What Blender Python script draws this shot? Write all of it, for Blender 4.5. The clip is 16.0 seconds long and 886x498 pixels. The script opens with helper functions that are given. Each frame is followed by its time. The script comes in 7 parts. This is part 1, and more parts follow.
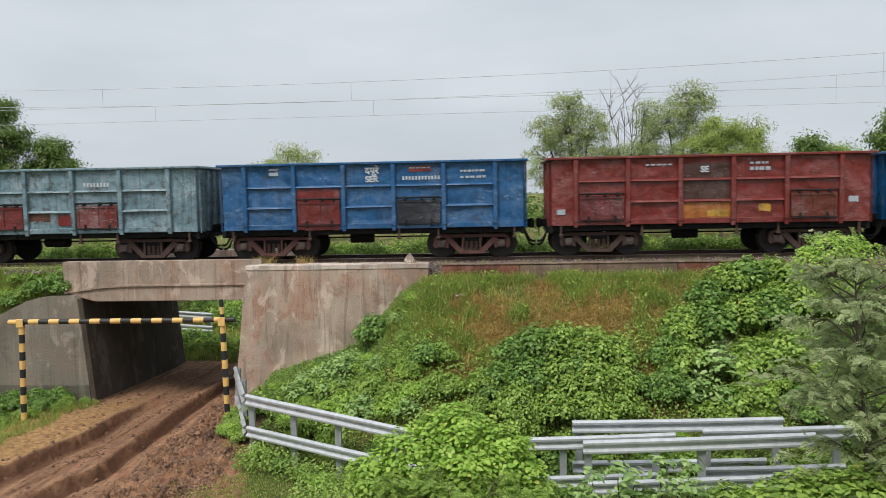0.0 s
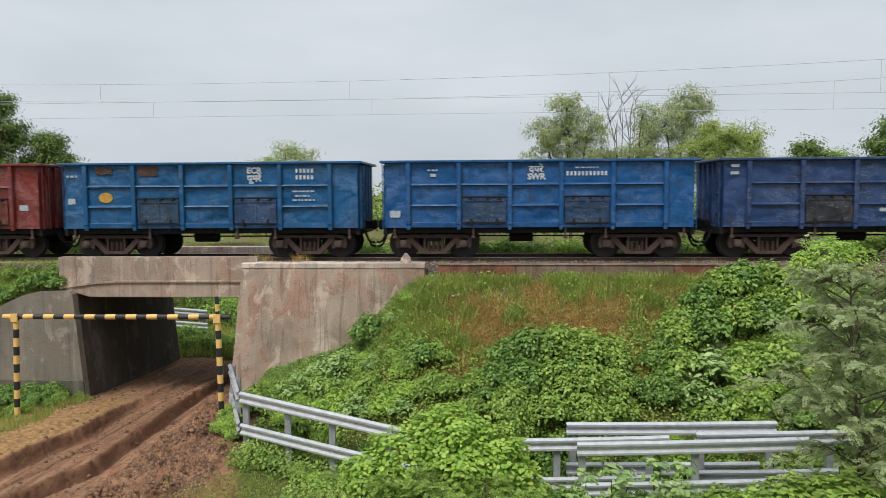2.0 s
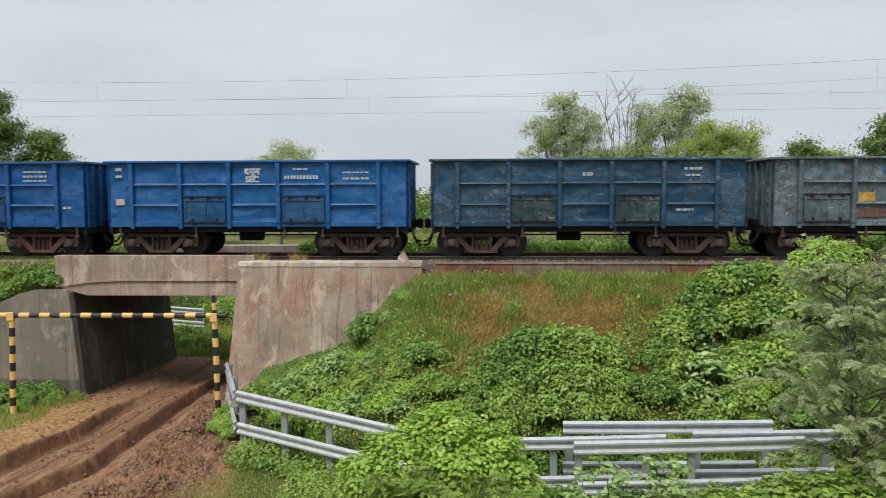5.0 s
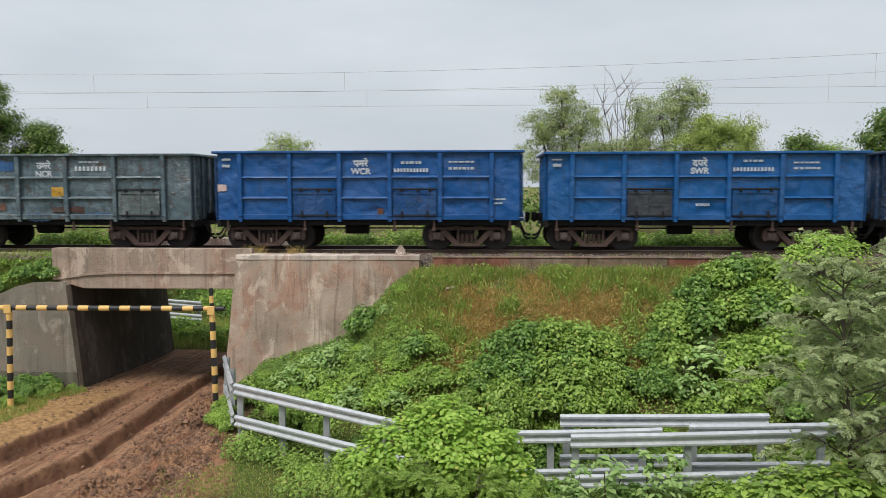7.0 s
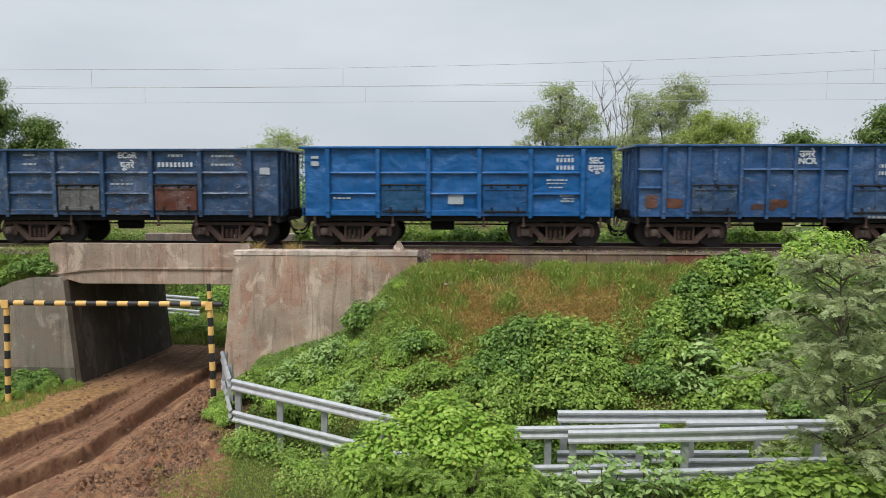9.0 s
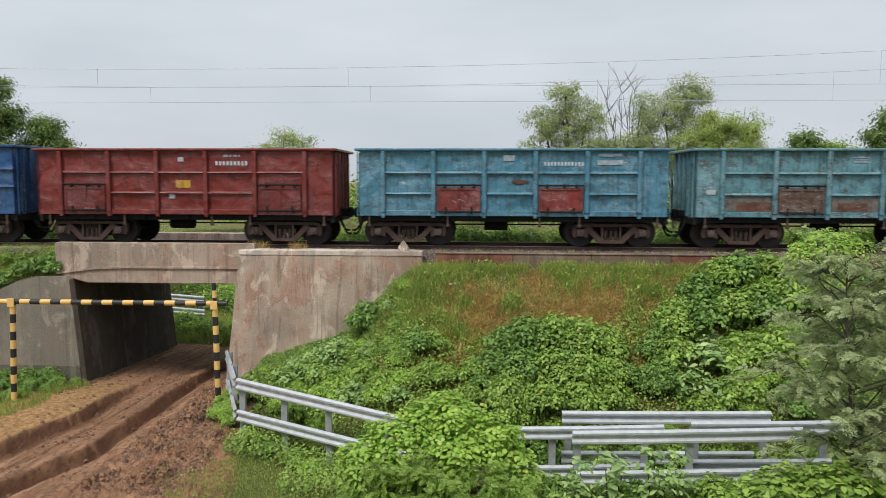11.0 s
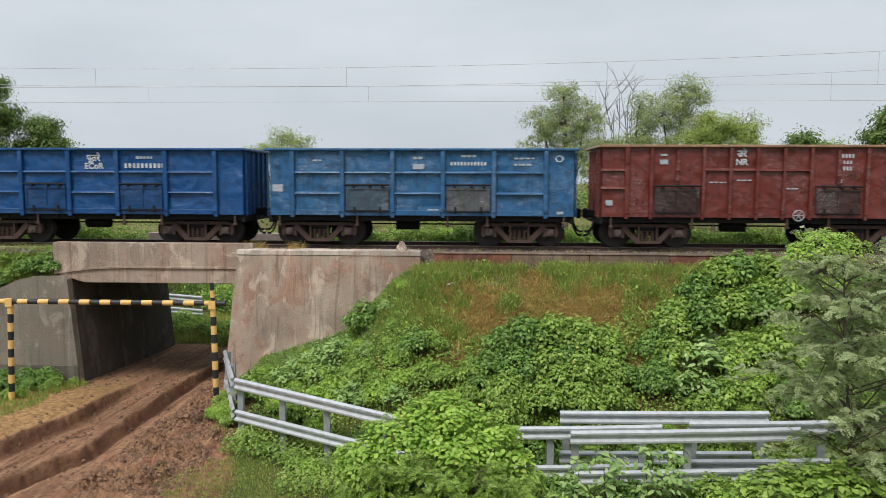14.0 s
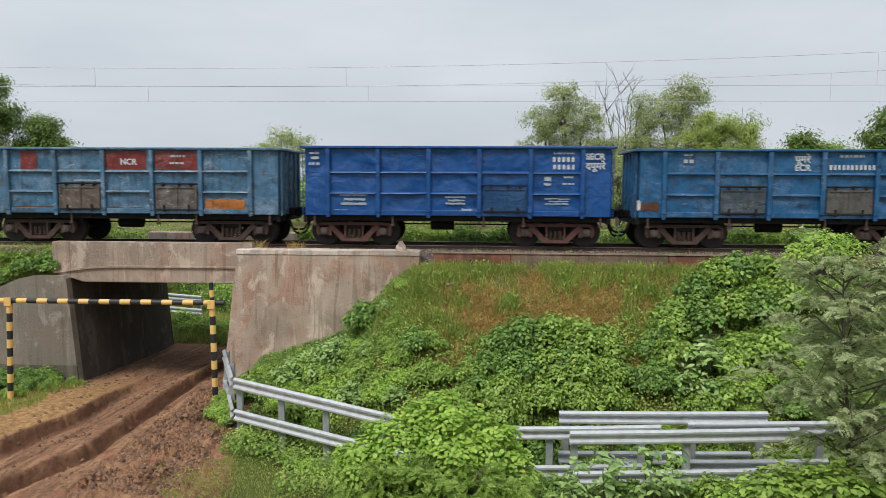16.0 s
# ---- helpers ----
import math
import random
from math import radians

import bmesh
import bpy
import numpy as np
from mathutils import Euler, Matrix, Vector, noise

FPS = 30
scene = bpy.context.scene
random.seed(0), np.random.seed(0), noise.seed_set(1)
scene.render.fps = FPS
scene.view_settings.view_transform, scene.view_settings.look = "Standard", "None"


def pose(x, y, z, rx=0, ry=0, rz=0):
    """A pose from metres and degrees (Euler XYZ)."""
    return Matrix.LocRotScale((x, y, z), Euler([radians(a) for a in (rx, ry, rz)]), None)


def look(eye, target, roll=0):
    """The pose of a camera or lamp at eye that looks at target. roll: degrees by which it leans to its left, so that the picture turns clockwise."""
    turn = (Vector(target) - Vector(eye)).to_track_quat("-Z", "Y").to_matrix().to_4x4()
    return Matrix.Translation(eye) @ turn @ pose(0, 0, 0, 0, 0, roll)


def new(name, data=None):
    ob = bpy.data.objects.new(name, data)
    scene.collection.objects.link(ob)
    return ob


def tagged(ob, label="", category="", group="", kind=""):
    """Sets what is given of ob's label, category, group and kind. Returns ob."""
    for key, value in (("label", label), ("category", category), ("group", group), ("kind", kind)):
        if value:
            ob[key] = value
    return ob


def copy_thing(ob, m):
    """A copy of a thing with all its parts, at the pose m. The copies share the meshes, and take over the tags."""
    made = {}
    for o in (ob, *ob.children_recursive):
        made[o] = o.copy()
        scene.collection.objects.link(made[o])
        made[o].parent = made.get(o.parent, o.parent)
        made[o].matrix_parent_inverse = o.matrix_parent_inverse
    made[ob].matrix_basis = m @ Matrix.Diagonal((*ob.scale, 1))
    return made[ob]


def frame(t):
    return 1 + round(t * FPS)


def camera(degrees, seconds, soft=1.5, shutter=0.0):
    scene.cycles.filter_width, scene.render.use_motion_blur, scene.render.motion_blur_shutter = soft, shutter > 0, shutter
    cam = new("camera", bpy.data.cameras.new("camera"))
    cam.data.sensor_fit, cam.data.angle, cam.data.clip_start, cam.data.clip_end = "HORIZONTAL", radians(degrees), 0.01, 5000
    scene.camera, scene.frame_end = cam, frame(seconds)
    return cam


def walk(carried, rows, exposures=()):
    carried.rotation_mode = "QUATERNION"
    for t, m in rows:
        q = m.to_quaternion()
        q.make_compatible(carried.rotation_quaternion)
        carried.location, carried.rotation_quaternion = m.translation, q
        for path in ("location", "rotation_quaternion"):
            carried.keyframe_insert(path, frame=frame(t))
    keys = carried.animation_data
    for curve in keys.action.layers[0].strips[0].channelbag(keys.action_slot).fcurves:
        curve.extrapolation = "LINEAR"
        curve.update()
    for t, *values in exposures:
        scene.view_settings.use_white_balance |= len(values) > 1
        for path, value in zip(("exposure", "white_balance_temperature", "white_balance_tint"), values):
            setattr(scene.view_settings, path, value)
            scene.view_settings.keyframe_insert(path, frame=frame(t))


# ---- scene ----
cam = camera(62.03, 16.0, soft=0.5, shutter=0.12)
EYE = (0.0, 0.0, 2.19)
PATH = [
    (0.0, 85.625, 1.108, 3.645),
    (0.5, 85.636, 1.050, 3.516),
    (1.0, 85.630, 0.630, 3.495),
    (1.5, 85.634, 0.371, 3.474),
    (2.0, 85.627, 0.327, 3.439),
    (2.5, 85.627, 0.295, 3.415),
    (3.0, 85.615, 0.264, 3.380),
    (3.5, 85.598, 0.297, 3.312),
    (4.0, 85.592, 0.281, 3.274),
    (6.5, 85.224, 0.147, 3.096),
    (7.0, 85.029, 0.101, 3.047),
    (7.5, 84.833, 0.075, 3.020),
    (8.0, 84.743, 0.031, 2.988),
    (8.5, 84.726, -0.025, 2.939),
    (9.0, 84.718, -0.043, 2.910),
    (11.5, 84.721, -0.174, 3.332),
    (12.0, 84.731, -0.207, 3.308),
    (12.5, 84.720, -0.231, 3.257),
    (13.0, 84.724, -0.226, 3.234),
    (13.5, 84.709, -0.180, 3.165),
    (14.0, 84.715, -0.193, 3.152),
    (14.5, 84.718, -0.236, 3.105),
    (15.0, 84.702, -0.267, 3.101),
    (15.5, 84.711, -0.256, 3.085),
    (16.0, 84.711, -0.294, 3.111),
]
walk(cam, [(t, pose(*EYE, a, b, c)) for t, a, b, c in PATH])

# ---- the train's way along the track: seconds, metres run ----
RUN = [
    (0.0, -112.373), (0.5, -105.624), (1.0, -98.884), (1.5, -92.089), (2.0, -85.179), (2.5, -78.362),
    (3.0, -71.511), (3.5, -64.497), (4.0, -57.427), (4.5, -50.349), (5.0, -43.214), (5.5, -36.023),
    (6.0, -28.776), (6.5, -21.473), (7.0, -14.242), (7.5, -6.871), (8.0, 0.583), (8.5, 8.035),
    (9.0, 15.512), (9.5, 23.186), (10.0, 30.928), (10.5, 38.735), (11.0, 46.605), (11.5, 54.534),
    (12.0, 62.317), (12.5, 70.105), (13.0, 77.505), (13.5, 85.336), (14.0, 93.228), (14.5, 100.985),
    (15.0, 108.968), (15.5, 116.866), (16.0, 124.778),
]

# ---- world, sun, exposure ----
scene.view_settings.exposure = 0.0
world = bpy.data.worlds.new("overcast_sky")
scene.world = world
world.use_nodes = True
wn, wl = world.node_tree.nodes, world.node_tree.links
wn.clear()
sky = wn.new("ShaderNodeTexSky")
sky.sky_type, sky.sun_disc = "NISHITA", False
sky.sun_elevation, sky.sun_rotation = radians(55), radians(150)
sky.air_density, sky.dust_density = 1.0, 5.0
flat = wn.new("ShaderNodeHueSaturation")
flat.inputs["Saturation"].default_value = 0.25
flat.inputs["Value"].default_value = 0.03
coord = wn.new("ShaderNodeTexCoord")
stretch = wn.new("ShaderNodeMapping")
stretch.inputs["Scale"].default_value = (1.5, 1.5, 5.0)
cloud = wn.new("ShaderNodeTexNoise")
cloud.inputs["Scale"].default_value, cloud.inputs["Detail"].default_value = 2.2, 4.0
ramp = wn.new("ShaderNodeValToRGB")
ramp.color_ramp.elements[0].position, ramp.color_ramp.elements[1].position = 0.35, 0.7
ramp.color_ramp.elements[0].color = (0.50, 0.55, 0.605, 1)
ramp.color_ramp.elements[1].color = (0.585, 0.632, 0.685, 1)
blend = wn.new("ShaderNodeMix")
blend.data_type, blend.blend_type = "RGBA", "ADD"
blend.inputs["Factor"].default_value = 1.0
back = wn.new("ShaderNodeBackground")
back.inputs["Strength"].default_value = 1.0
wout = wn.new("ShaderNodeOutputWorld")
wl.new(sky.outputs[0], flat.inputs["Color"])
wl.new(coord.outputs["Generated"], stretch.inputs[0])
wl.new(stretch.outputs[0], cloud.inputs["Vector"])
wl.new(cloud.outputs["Fac"], ramp.inputs[0])
wl.new(ramp.outputs[0], blend.inputs["A"])
wl.new(flat.outputs[0], blend.inputs["B"])
wl.new(blend.outputs["Result"], back.inputs["Color"])
wl.new(back.outputs[0], wout.inputs[0])
sun = new("sun", bpy.data.lights.new("sun", "SUN"))
sun.data.energy, sun.data.angle, sun.data.color = 2.8, radians(22), (1.0, 0.97, 0.92)
sun.matrix_world = look((-14, -24, 40), (0, 0, 0))


# ---- materials ----
def lin(r, g, b):
    return tuple((c / 255 / 12.92) if c < 10 else ((c / 255 + 0.055) / 1.055) ** 2.4 for c in (r, g, b))


class Nodes:
    """A short way to write a node material."""

    def __init__(self, name, rough=0.8, metal=0.0):
        self.m = bpy.data.materials.new(name)
        self.m.use_nodes = True
        self.n, self.l = self.m.node_tree.nodes, self.m.node_tree.links
        self.bsdf = self.n["Principled BSDF"]
        self.out = self.n["Material Output"]
        self.bsdf.inputs["Roughness"].default_value = rough
        self.bsdf.inputs["Metallic"].default_value = metal
        self.xyz = self.n.new("ShaderNodeTexCoord").outputs["Object"]

    def put(self, socket, value):
        if isinstance(value, bpy.types.NodeSocket):
            self.l.new(value, socket)
        elif isinstance(value, (tuple, list)) and len(value) == 3 and socket.type == "RGBA":
            socket.default_value = (*value, 1)
        else:
            socket.default_value = value

    def world_xyz(self):
        return self.n.new("ShaderNodeNewGeometry").outputs["Position"]

    def island(self):
        return self.n.new("ShaderNodeNewGeometry").outputs["Random Per Island"]

    def random(self):
        return self.n.new("ShaderNodeObjectInfo").outputs["Random"]

    def scaled(self, vec, s):
        k = self.n.new("ShaderNodeMapping")
        k.inputs["Scale"].default_value = s
        self.l.new(vec, k.inputs[0])
        return k.outputs[0]

    def shifted(self, vec, amount):
        k = self.n.new("ShaderNodeVectorMath")
        k.operation = "MULTIPLY_ADD"
        self.l.new(amount, k.inputs[0])
        k.inputs[1].default_value = (37.0, 11.0, 23.0)
        self.l.new(vec, k.inputs[2])
        return k.outputs[0]

    def noise(self, scale, detail=4.0, vec=None, rough=0.55, warp=0.0):
        k = self.n.new("ShaderNodeTexNoise")
        k.inputs["Scale"].default_value, k.inputs["Detail"].default_value = scale, detail
        k.inputs["Roughness"].default_value, k.inputs["Distortion"].default_value = rough, warp
        self.l.new(vec if vec is not None else self.xyz, k.inputs["Vector"])
        return k.outputs["Fac"]

    def cells(self, scale, vec=None, out="Distance"):
        k = self.n.new("ShaderNodeTexVoronoi")
        k.inputs["Scale"].default_value = scale
        self.l.new(vec if vec is not None else self.xyz, k.inputs["Vector"])
        return k.outputs[out]

    def step(self, value, lo, hi):
        k = self.n.new("ShaderNodeMapRange")
        k.inputs["From Min"].default_value, k.inputs["From Max"].default_value = lo, hi
        self.l.new(value, k.inputs["Value"])
        return k.outputs["Result"]

    def math(self, op, a, b):
        k = self.n.new("ShaderNodeMath")
        k.operation = op
        self.put(k.inputs[0], a), self.put(k.inputs[1], b)
        return k.outputs[0]

    def mix(self, fac, a, b, how="MIX"):
        k = self.n.new("ShaderNodeMix")
        k.data_type, k.blend_type = "RGBA", how
        self.put(k.inputs["Factor"], fac), self.put(k.inputs["A"], a), self.put(k.inputs["B"], b)
        return k.outputs["Result"]

    def colour(self, c):
        self.put(self.bsdf.inputs["Base Color"], c)
        return self

    def rough(self, r):
        self.put(self.bsdf.inputs["Roughness"], r)
        return self

    def bump(self, height, strength=0.3, dist=0.02):
        k = self.n.new("ShaderNodeBump")
        k.inputs["Strength"].default_value, k.inputs["Distance"].default_value = strength, dist
        self.l.new(height, k.inputs["Height"])
        self.l.new(k.outputs[0], self.bsdf.inputs["Normal"])
        return self

    def leafy(self, colour, share=0.35):
        """Adds light that passes through thin leaves."""
        t = self.n.new("ShaderNodeBsdfTranslucent")
        self.put(t.inputs[0], colour)
        s = self.n.new("ShaderNodeMixShader")
        s.inputs[0].default_value = share
        self.l.new(self.bsdf.outputs[0], s.inputs[1]), self.l.new(t.outputs[0], s.inputs[2])
        self.l.new(s.outputs[0], self.out.inputs[0])
        return self


def plain(name, rgb, rough=0.7, metal=0.0, grain=12.0, amount=0.25, bump=0.15):
    k = Nodes(name, rough, metal)
    if rough >= 0.7:
        k.bsdf.inputs["Specular IOR Level"].default_value = 0.2
    f = k.noise(grain, 5)
    k.colour(k.mix(k.math("MULTIPLY", k.step(f, 0.3, 0.7), amount), rgb, tuple(c * 0.45 for c in rgb)))
    k.bump(f, bump, 0.01)
    return k.m


def wagon_paint(name, rgb, fade=0.2, rust=0.3, dents=0.6):
    """Old wagon paint: sun-bleached areas, rust that runs down and gathers in blotches, dented sheet."""
    k = Nodes(name, 0.42)
    rgb = tuple(c * 0.61 for c in rgb)
    w = k.shifted(k.xyz, k.random())
    big, mid, fine = k.noise(0.8, 4, w, 0.6, 0.5), k.noise(3.2, 7, w, 0.68, 0.6), k.noise(34.0, 4, w)
    streak = k.noise(2.6, 5, k.scaled(w, (5.0, 5.0, 0.22)), 0.62)
    pale = tuple(min(1, c * 0.8 + 0.14) for c in rgb)
    deep = tuple(c * 0.42 for c in rgb)
    c = k.mix(k.math("MULTIPLY", k.step(big, 0.48, 0.58), 0.9 * max(0.0, fade - 0.05)), rgb, pale)
    c = k.mix(k.math("MULTIPLY", k.step(mid, 0.47, 0.60), 0.32 + 0.5 * rust), c, deep)
    c = k.mix(k.math("MULTIPLY", k.step(fine, 0.45, 0.65), 0.22), c, deep)
    c = k.mix(k.math("MULTIPLY", k.step(streak, 0.52, 0.66), 0.7 * rust + 0.2), c, tuple(0.16 * q + 0.012 for q in rgb))
    spots = k.step(k.math("ADD", mid, k.math("MULTIPLY", fine, 0.5)), 0.96 - 0.20 * rust, 1.0 - 0.19 * rust)
    c = k.mix(k.math("MULTIPLY", spots, 0.75), c, (0.085, 0.05, 0.035))
    scratch = k.step(k.noise(3.4, 9, k.scaled(w, (1.0, 1.0, 1.9)), 0.7, 1.8), 0.62, 0.64)
    c = k.mix(k.math("MULTIPLY", scratch, min(0.8, 2.0 * max(0.0, fade - 0.13))), c, (0.42, 0.45, 0.48))
    scrape = k.step(k.math("ABSOLUTE", k.math("SUBTRACT", k.noise(1.7, 3, k.shifted(k.scaled(k.xyz, (1.0, 1.0, 2.2)), k.random()), 0.5, 2.2), 0.5), 0.0), 0.008, 0.002)
    c = k.mix(k.math("MULTIPLY", k.math("MULTIPLY", scrape, k.step(big, 0.5, 0.56)), max(0.0, 1.6 * rust - 0.25)), c, (0.48, 0.5, 0.52))
    k.colour(c)
    k.rough(k.mix(spots, (0.42, 0.42, 0.42), (0.9, 0.9, 0.9)))
    dent = k.math("ADD", k.noise(1.4, 2, w, 0.45, 0.5), k.math("MULTIPLY", k.noise(5.0, 2, k.scaled(w, (0.7, 1.0, 1.3)), 0.5, 0.8), k.math("MULTIPLY", k.step(big, 0.44, 0.60), 0.22)))
    k.bump(dent, dents, 0.15)
    return k.m


def concrete(name, rgb, red=0.3, stain=0.6):
    """Old cast concrete: flaked render, rain runs, hairline cracks and pits."""
    k = Nodes(name, 0.92)
    w = k.world_xyz()
    big, mid, fine = k.noise(0.55, 6, w, 0.66, 0.4), k.noise(1.5, 10, w, 0.72, 0.5), k.noise(26, 6, w, 0.72)
    flake = k.noise(0.9, 10, k.scaled(w, (1.0, 1.3, 0.62)), 0.68, 0.7)
    run = k.noise(1.0, 7, k.scaled(w, (5.0, 5.0, 0.20)), 0.62, 0.5)
    wide = k.noise(1.0, 5, k.scaled(w, (1.7, 1.7, 0.10)), 0.6, 0.3)
    c = k.mix(k.math("MULTIPLY", k.step(wide, 0.42, 0.60), 0.55), rgb, tuple(x * 0.62 for x in rgb))
    c = k.mix(k.math("MULTIPLY", k.step(flake, 0.47, 0.58), 0.62 * red), c, lin(176, 128, 106))
    c = k.mix(k.math("MULTIPLY", k.step(k.math("ADD", flake, k.math("MULTIPLY", mid, 0.4)), 0.75, 0.79), 0.55 * red), c, lin(146, 98, 78))
    c = k.mix(k.math("MULTIPLY", k.step(big, 0.50, 0.60), 0.55), c, tuple(x * 0.5 for x in rgb))
    pale = k.noise(1.1, 9, k.scaled(w, (1.0, 1.3, 0.7)), 0.7, 0.5)
    c = k.mix(k.math("MULTIPLY", k.step(pale, 0.55, 0.59), 0.6), c, tuple(min(1, x * 1.3 + 0.05) for x in rgb))
    c = k.mix(k.math("MULTIPLY", k.step(run, 0.55, 0.62), stain), c, (0.075, 0.062, 0.052))
    c = k.mix(k.math("MULTIPLY", k.step(run, 0.40, 0.34), 0.45), c, tuple(min(1, x * 1.25 + 0.04) for x in rgb))
    pits = k.step(k.math("ADD", fine, k.math("MULTIPLY", mid, 0.5)), 0.80, 0.90)
    c = k.mix(k.math("MULTIPLY", pits, 0.55), c, tuple(x * 0.3 for x in rgb))
    k.colour(c)
    k.bump(k.math("ADD", k.math("MULTIPLY", mid, 1.2), k.math("MULTIPLY", fine, 0.5)), 0.8, 0.05)
    return k.m


def foliage(name, young, old, dead=None, share=0.3, dead_part=0.08):
    k = Nodes(name, 0.5)
    i = k.island()
    c = k.mix(i, old, young)
    if dead:
        c = k.mix(k.math("GREATER_THAN", i, 1 - dead_part), c, dead)
    c = k.mix(k.math("MULTIPLY", k.step(k.noise(1.3, 2), 0.35, 0.65), 0.35), c, tuple(x * 0.6 for x in old))
    k.colour(c)
    k.bsdf.inputs["Specular IOR Level"].default_value = 0.35
    k.leafy(k.mix(0.5, c, young), share)
    return k.m


M = {
    "steel_dark": plain("running_gear", (0.012, 0.011, 0.0105), 0.75, 0.0, 9, 0.5, 0.3),
    "bogie": plain("bogie_rust", (0.092, 0.06, 0.05), 0.85, 0.0, 7, 0.55, 0.35),
    "bogie_red": plain("bogie_red_oxide", (0.13, 0.065, 0.057), 0.85, 0.0, 7, 0.55, 0.35),
    "axle_box": plain("axle_box_cap", (0.125, 0.095, 0.083), 0.8, 0.0, 9, 0.5, 0.3),
    "wheel": plain("wheel_steel", (0.026, 0.02, 0.018), 0.6, 0.2, 5, 0.4, 0.1),
    # Near black also paints the hinge rod's shadow line over the doors.
    "hinge": plain("worn_shaded_hinge_steel", (0.022, 0.02, 0.02), 0.75, 0.0, 9, 0.5, 0.3),
    "rail": plain("rail_rust", (0.10, 0.06, 0.045), 0.6, 0.3, 14, 0.4, 0.1),
    "rail_head": plain("rail_head", (0.45, 0.44, 0.43), 0.3, 0.9, 14, 0.2, 0.02),
    "galv": plain("galvanised_steel", (0.62, 0.64, 0.67), 0.42, 0.45, 6, 0.4, 0.08),
    "galv_dull": plain("galvanised_post", (0.42, 0.44, 0.46), 0.55, 0.45, 8, 0.4, 0.1),
    "yellow": plain("gate_yellow", lin(230, 186, 112), 0.6, 0, 9, 0.3, 0.05),
    "black": plain("gate_black", (0.022, 0.022, 0.024), 0.55, 0, 9, 0.3, 0.05),
    "wire": plain("overhead_wire", (0.55, 0.56, 0.57), 0.5, 0.0),
    "white": plain("stencil_white", (0.60, 0.64, 0.69), 0.7, 0, 14, 0.75, 0.02),
    "ink_yellow": plain("oval_yellow", lin(228, 180, 40), 0.7, 0, 10, 0.4, 0.02),
    "sleeper": plain("sleeper_concrete", (0.33, 0.31, 0.29), 0.9),
    "bark": plain("bark", (0.14, 0.115, 0.09), 0.95, 0, 20, 0.5, 0.4),
    "twig": plain("dry_twig", (0.12, 0.095, 0.08), 0.95, 0, 20, 0.4, 0.2),
    "stone": plain("loose_stone", (0.33, 0.31, 0.28), 0.95, 0, 12, 0.4, 0.4),
}
M["girder"] = concrete("girder_concrete", lin(172, 154, 138), 0.4, 0.35)
M["abutment"] = concrete("abutment_concrete", lin(134, 126, 114), 0.1, 0.28)
M["parapet"] = concrete("parapet_concrete", lin(176, 158, 141), 0.65, 0.35)
M["limewash"] = concrete("limewash", lin(205, 190, 178), 0.5, 0.3)
M["kerb"] = concrete("kerb_brick", lin(120, 101, 85), 0.2, 0.5)


# ---- mesh helpers ----
def part(name, bm, material, parent=None, label="", smooth=False):
    me = bpy.data.meshes.new(name)
    bm.normal_update()
    bm.to_mesh(me)
    bm.free()
    if smooth:
        for p in me.polygons:
            p.use_smooth = True
    me.materials.append(material)
    ob = new(name, me)
    if parent:
        ob.parent = parent
    if label:
        ob["label"] = label
    return ob


def again(ob, m, parent=None):
    """One more object on the same mesh."""
    o = ob.copy()
    scene.collection.objects.link(o)
    o.parent = parent if parent else ob.parent
    o.matrix_basis = m
    return o


def empty(name, m=None):
    e = new(name)
    e.empty_display_size = 0.3
    if m:
        e.matrix_basis = m
    return e


def add_box(bm, x0, x1, y0, y1, z0, z1, bevel=0.0):
    r = bmesh.ops.create_cube(bm, size=1)
    vs = r["verts"]
    for v in vs:
        v.co = Vector(((x0 + x1) / 2 + v.co.x * (x1 - x0), (y0 + y1) / 2 + v.co.y * (y1 - y0), (z0 + z1) / 2 + v.co.z * (z1 - z0)))
    if bevel:
        es = {e for v in vs for e in v.link_edges}
        bmesh.ops.bevel(bm, geom=list(es), offset=bevel, segments=1, affect="EDGES")
    return vs


def box(x0, x1, y0, y1, z0, z1, bevel=0.0):
    bm = bmesh.new()
    add_box(bm, x0, x1, y0, y1, z0, z1, bevel)
    return bm


def add_rod(bm, a, b, r0, r1=None, n=8):
    a, b = Vector(a), Vector(b)
    d = b - a
    r1 = r0 if r1 is None else r1
    bmesh.ops.create_cone(bm, cap_ends=True, segments=n, radius1=r0, radius2=r1, depth=d.length,
                          matrix=Matrix.Translation((a + b) / 2) @ d.to_track_quat("Z", "Y").to_matrix().to_4x4())


def add_tube(bm, pts, r, n=6):
    """One bent round bar through the points."""
    rows = []
    for i, p in enumerate(pts):
        d = (Vector(pts[min(i + 1, len(pts) - 1)]) - Vector(pts[max(i - 1, 0)])).normalized()
        u = d.orthogonal().normalized() if i == 0 else (u - d * u.dot(d)).normalized()
        w = d.cross(u)
        rows.append([bm.verts.new(Vector(p) + (u * math.cos(a) + w * math.sin(a)) * r) for a in (2 * math.pi * k / n for k in range(n))])
    for a, b in zip(rows, rows[1:]):
        for k in range(n):
            bm.faces.new((a[k], a[(k + 1) % n], b[(k + 1) % n], b[k]))
    bm.faces.new(rows[0][::-1]), bm.faces.new(rows[-1])


def add_prism(bm, outline, y0, y1):
    """Extrudes an outline of (x, z) from y0 to y1."""
    f = [bm.verts.new((x, y0, z)) for x, z in outline]
    g = [bm.verts.new((x, y1, z)) for x, z in outline]
    bm.faces.new(f), bm.faces.new(g[::-1])
    n = len(f)
    for i in range(n):
        bm.faces.new((f[i], g[i], g[(i + 1) % n], f[(i + 1) % n]))


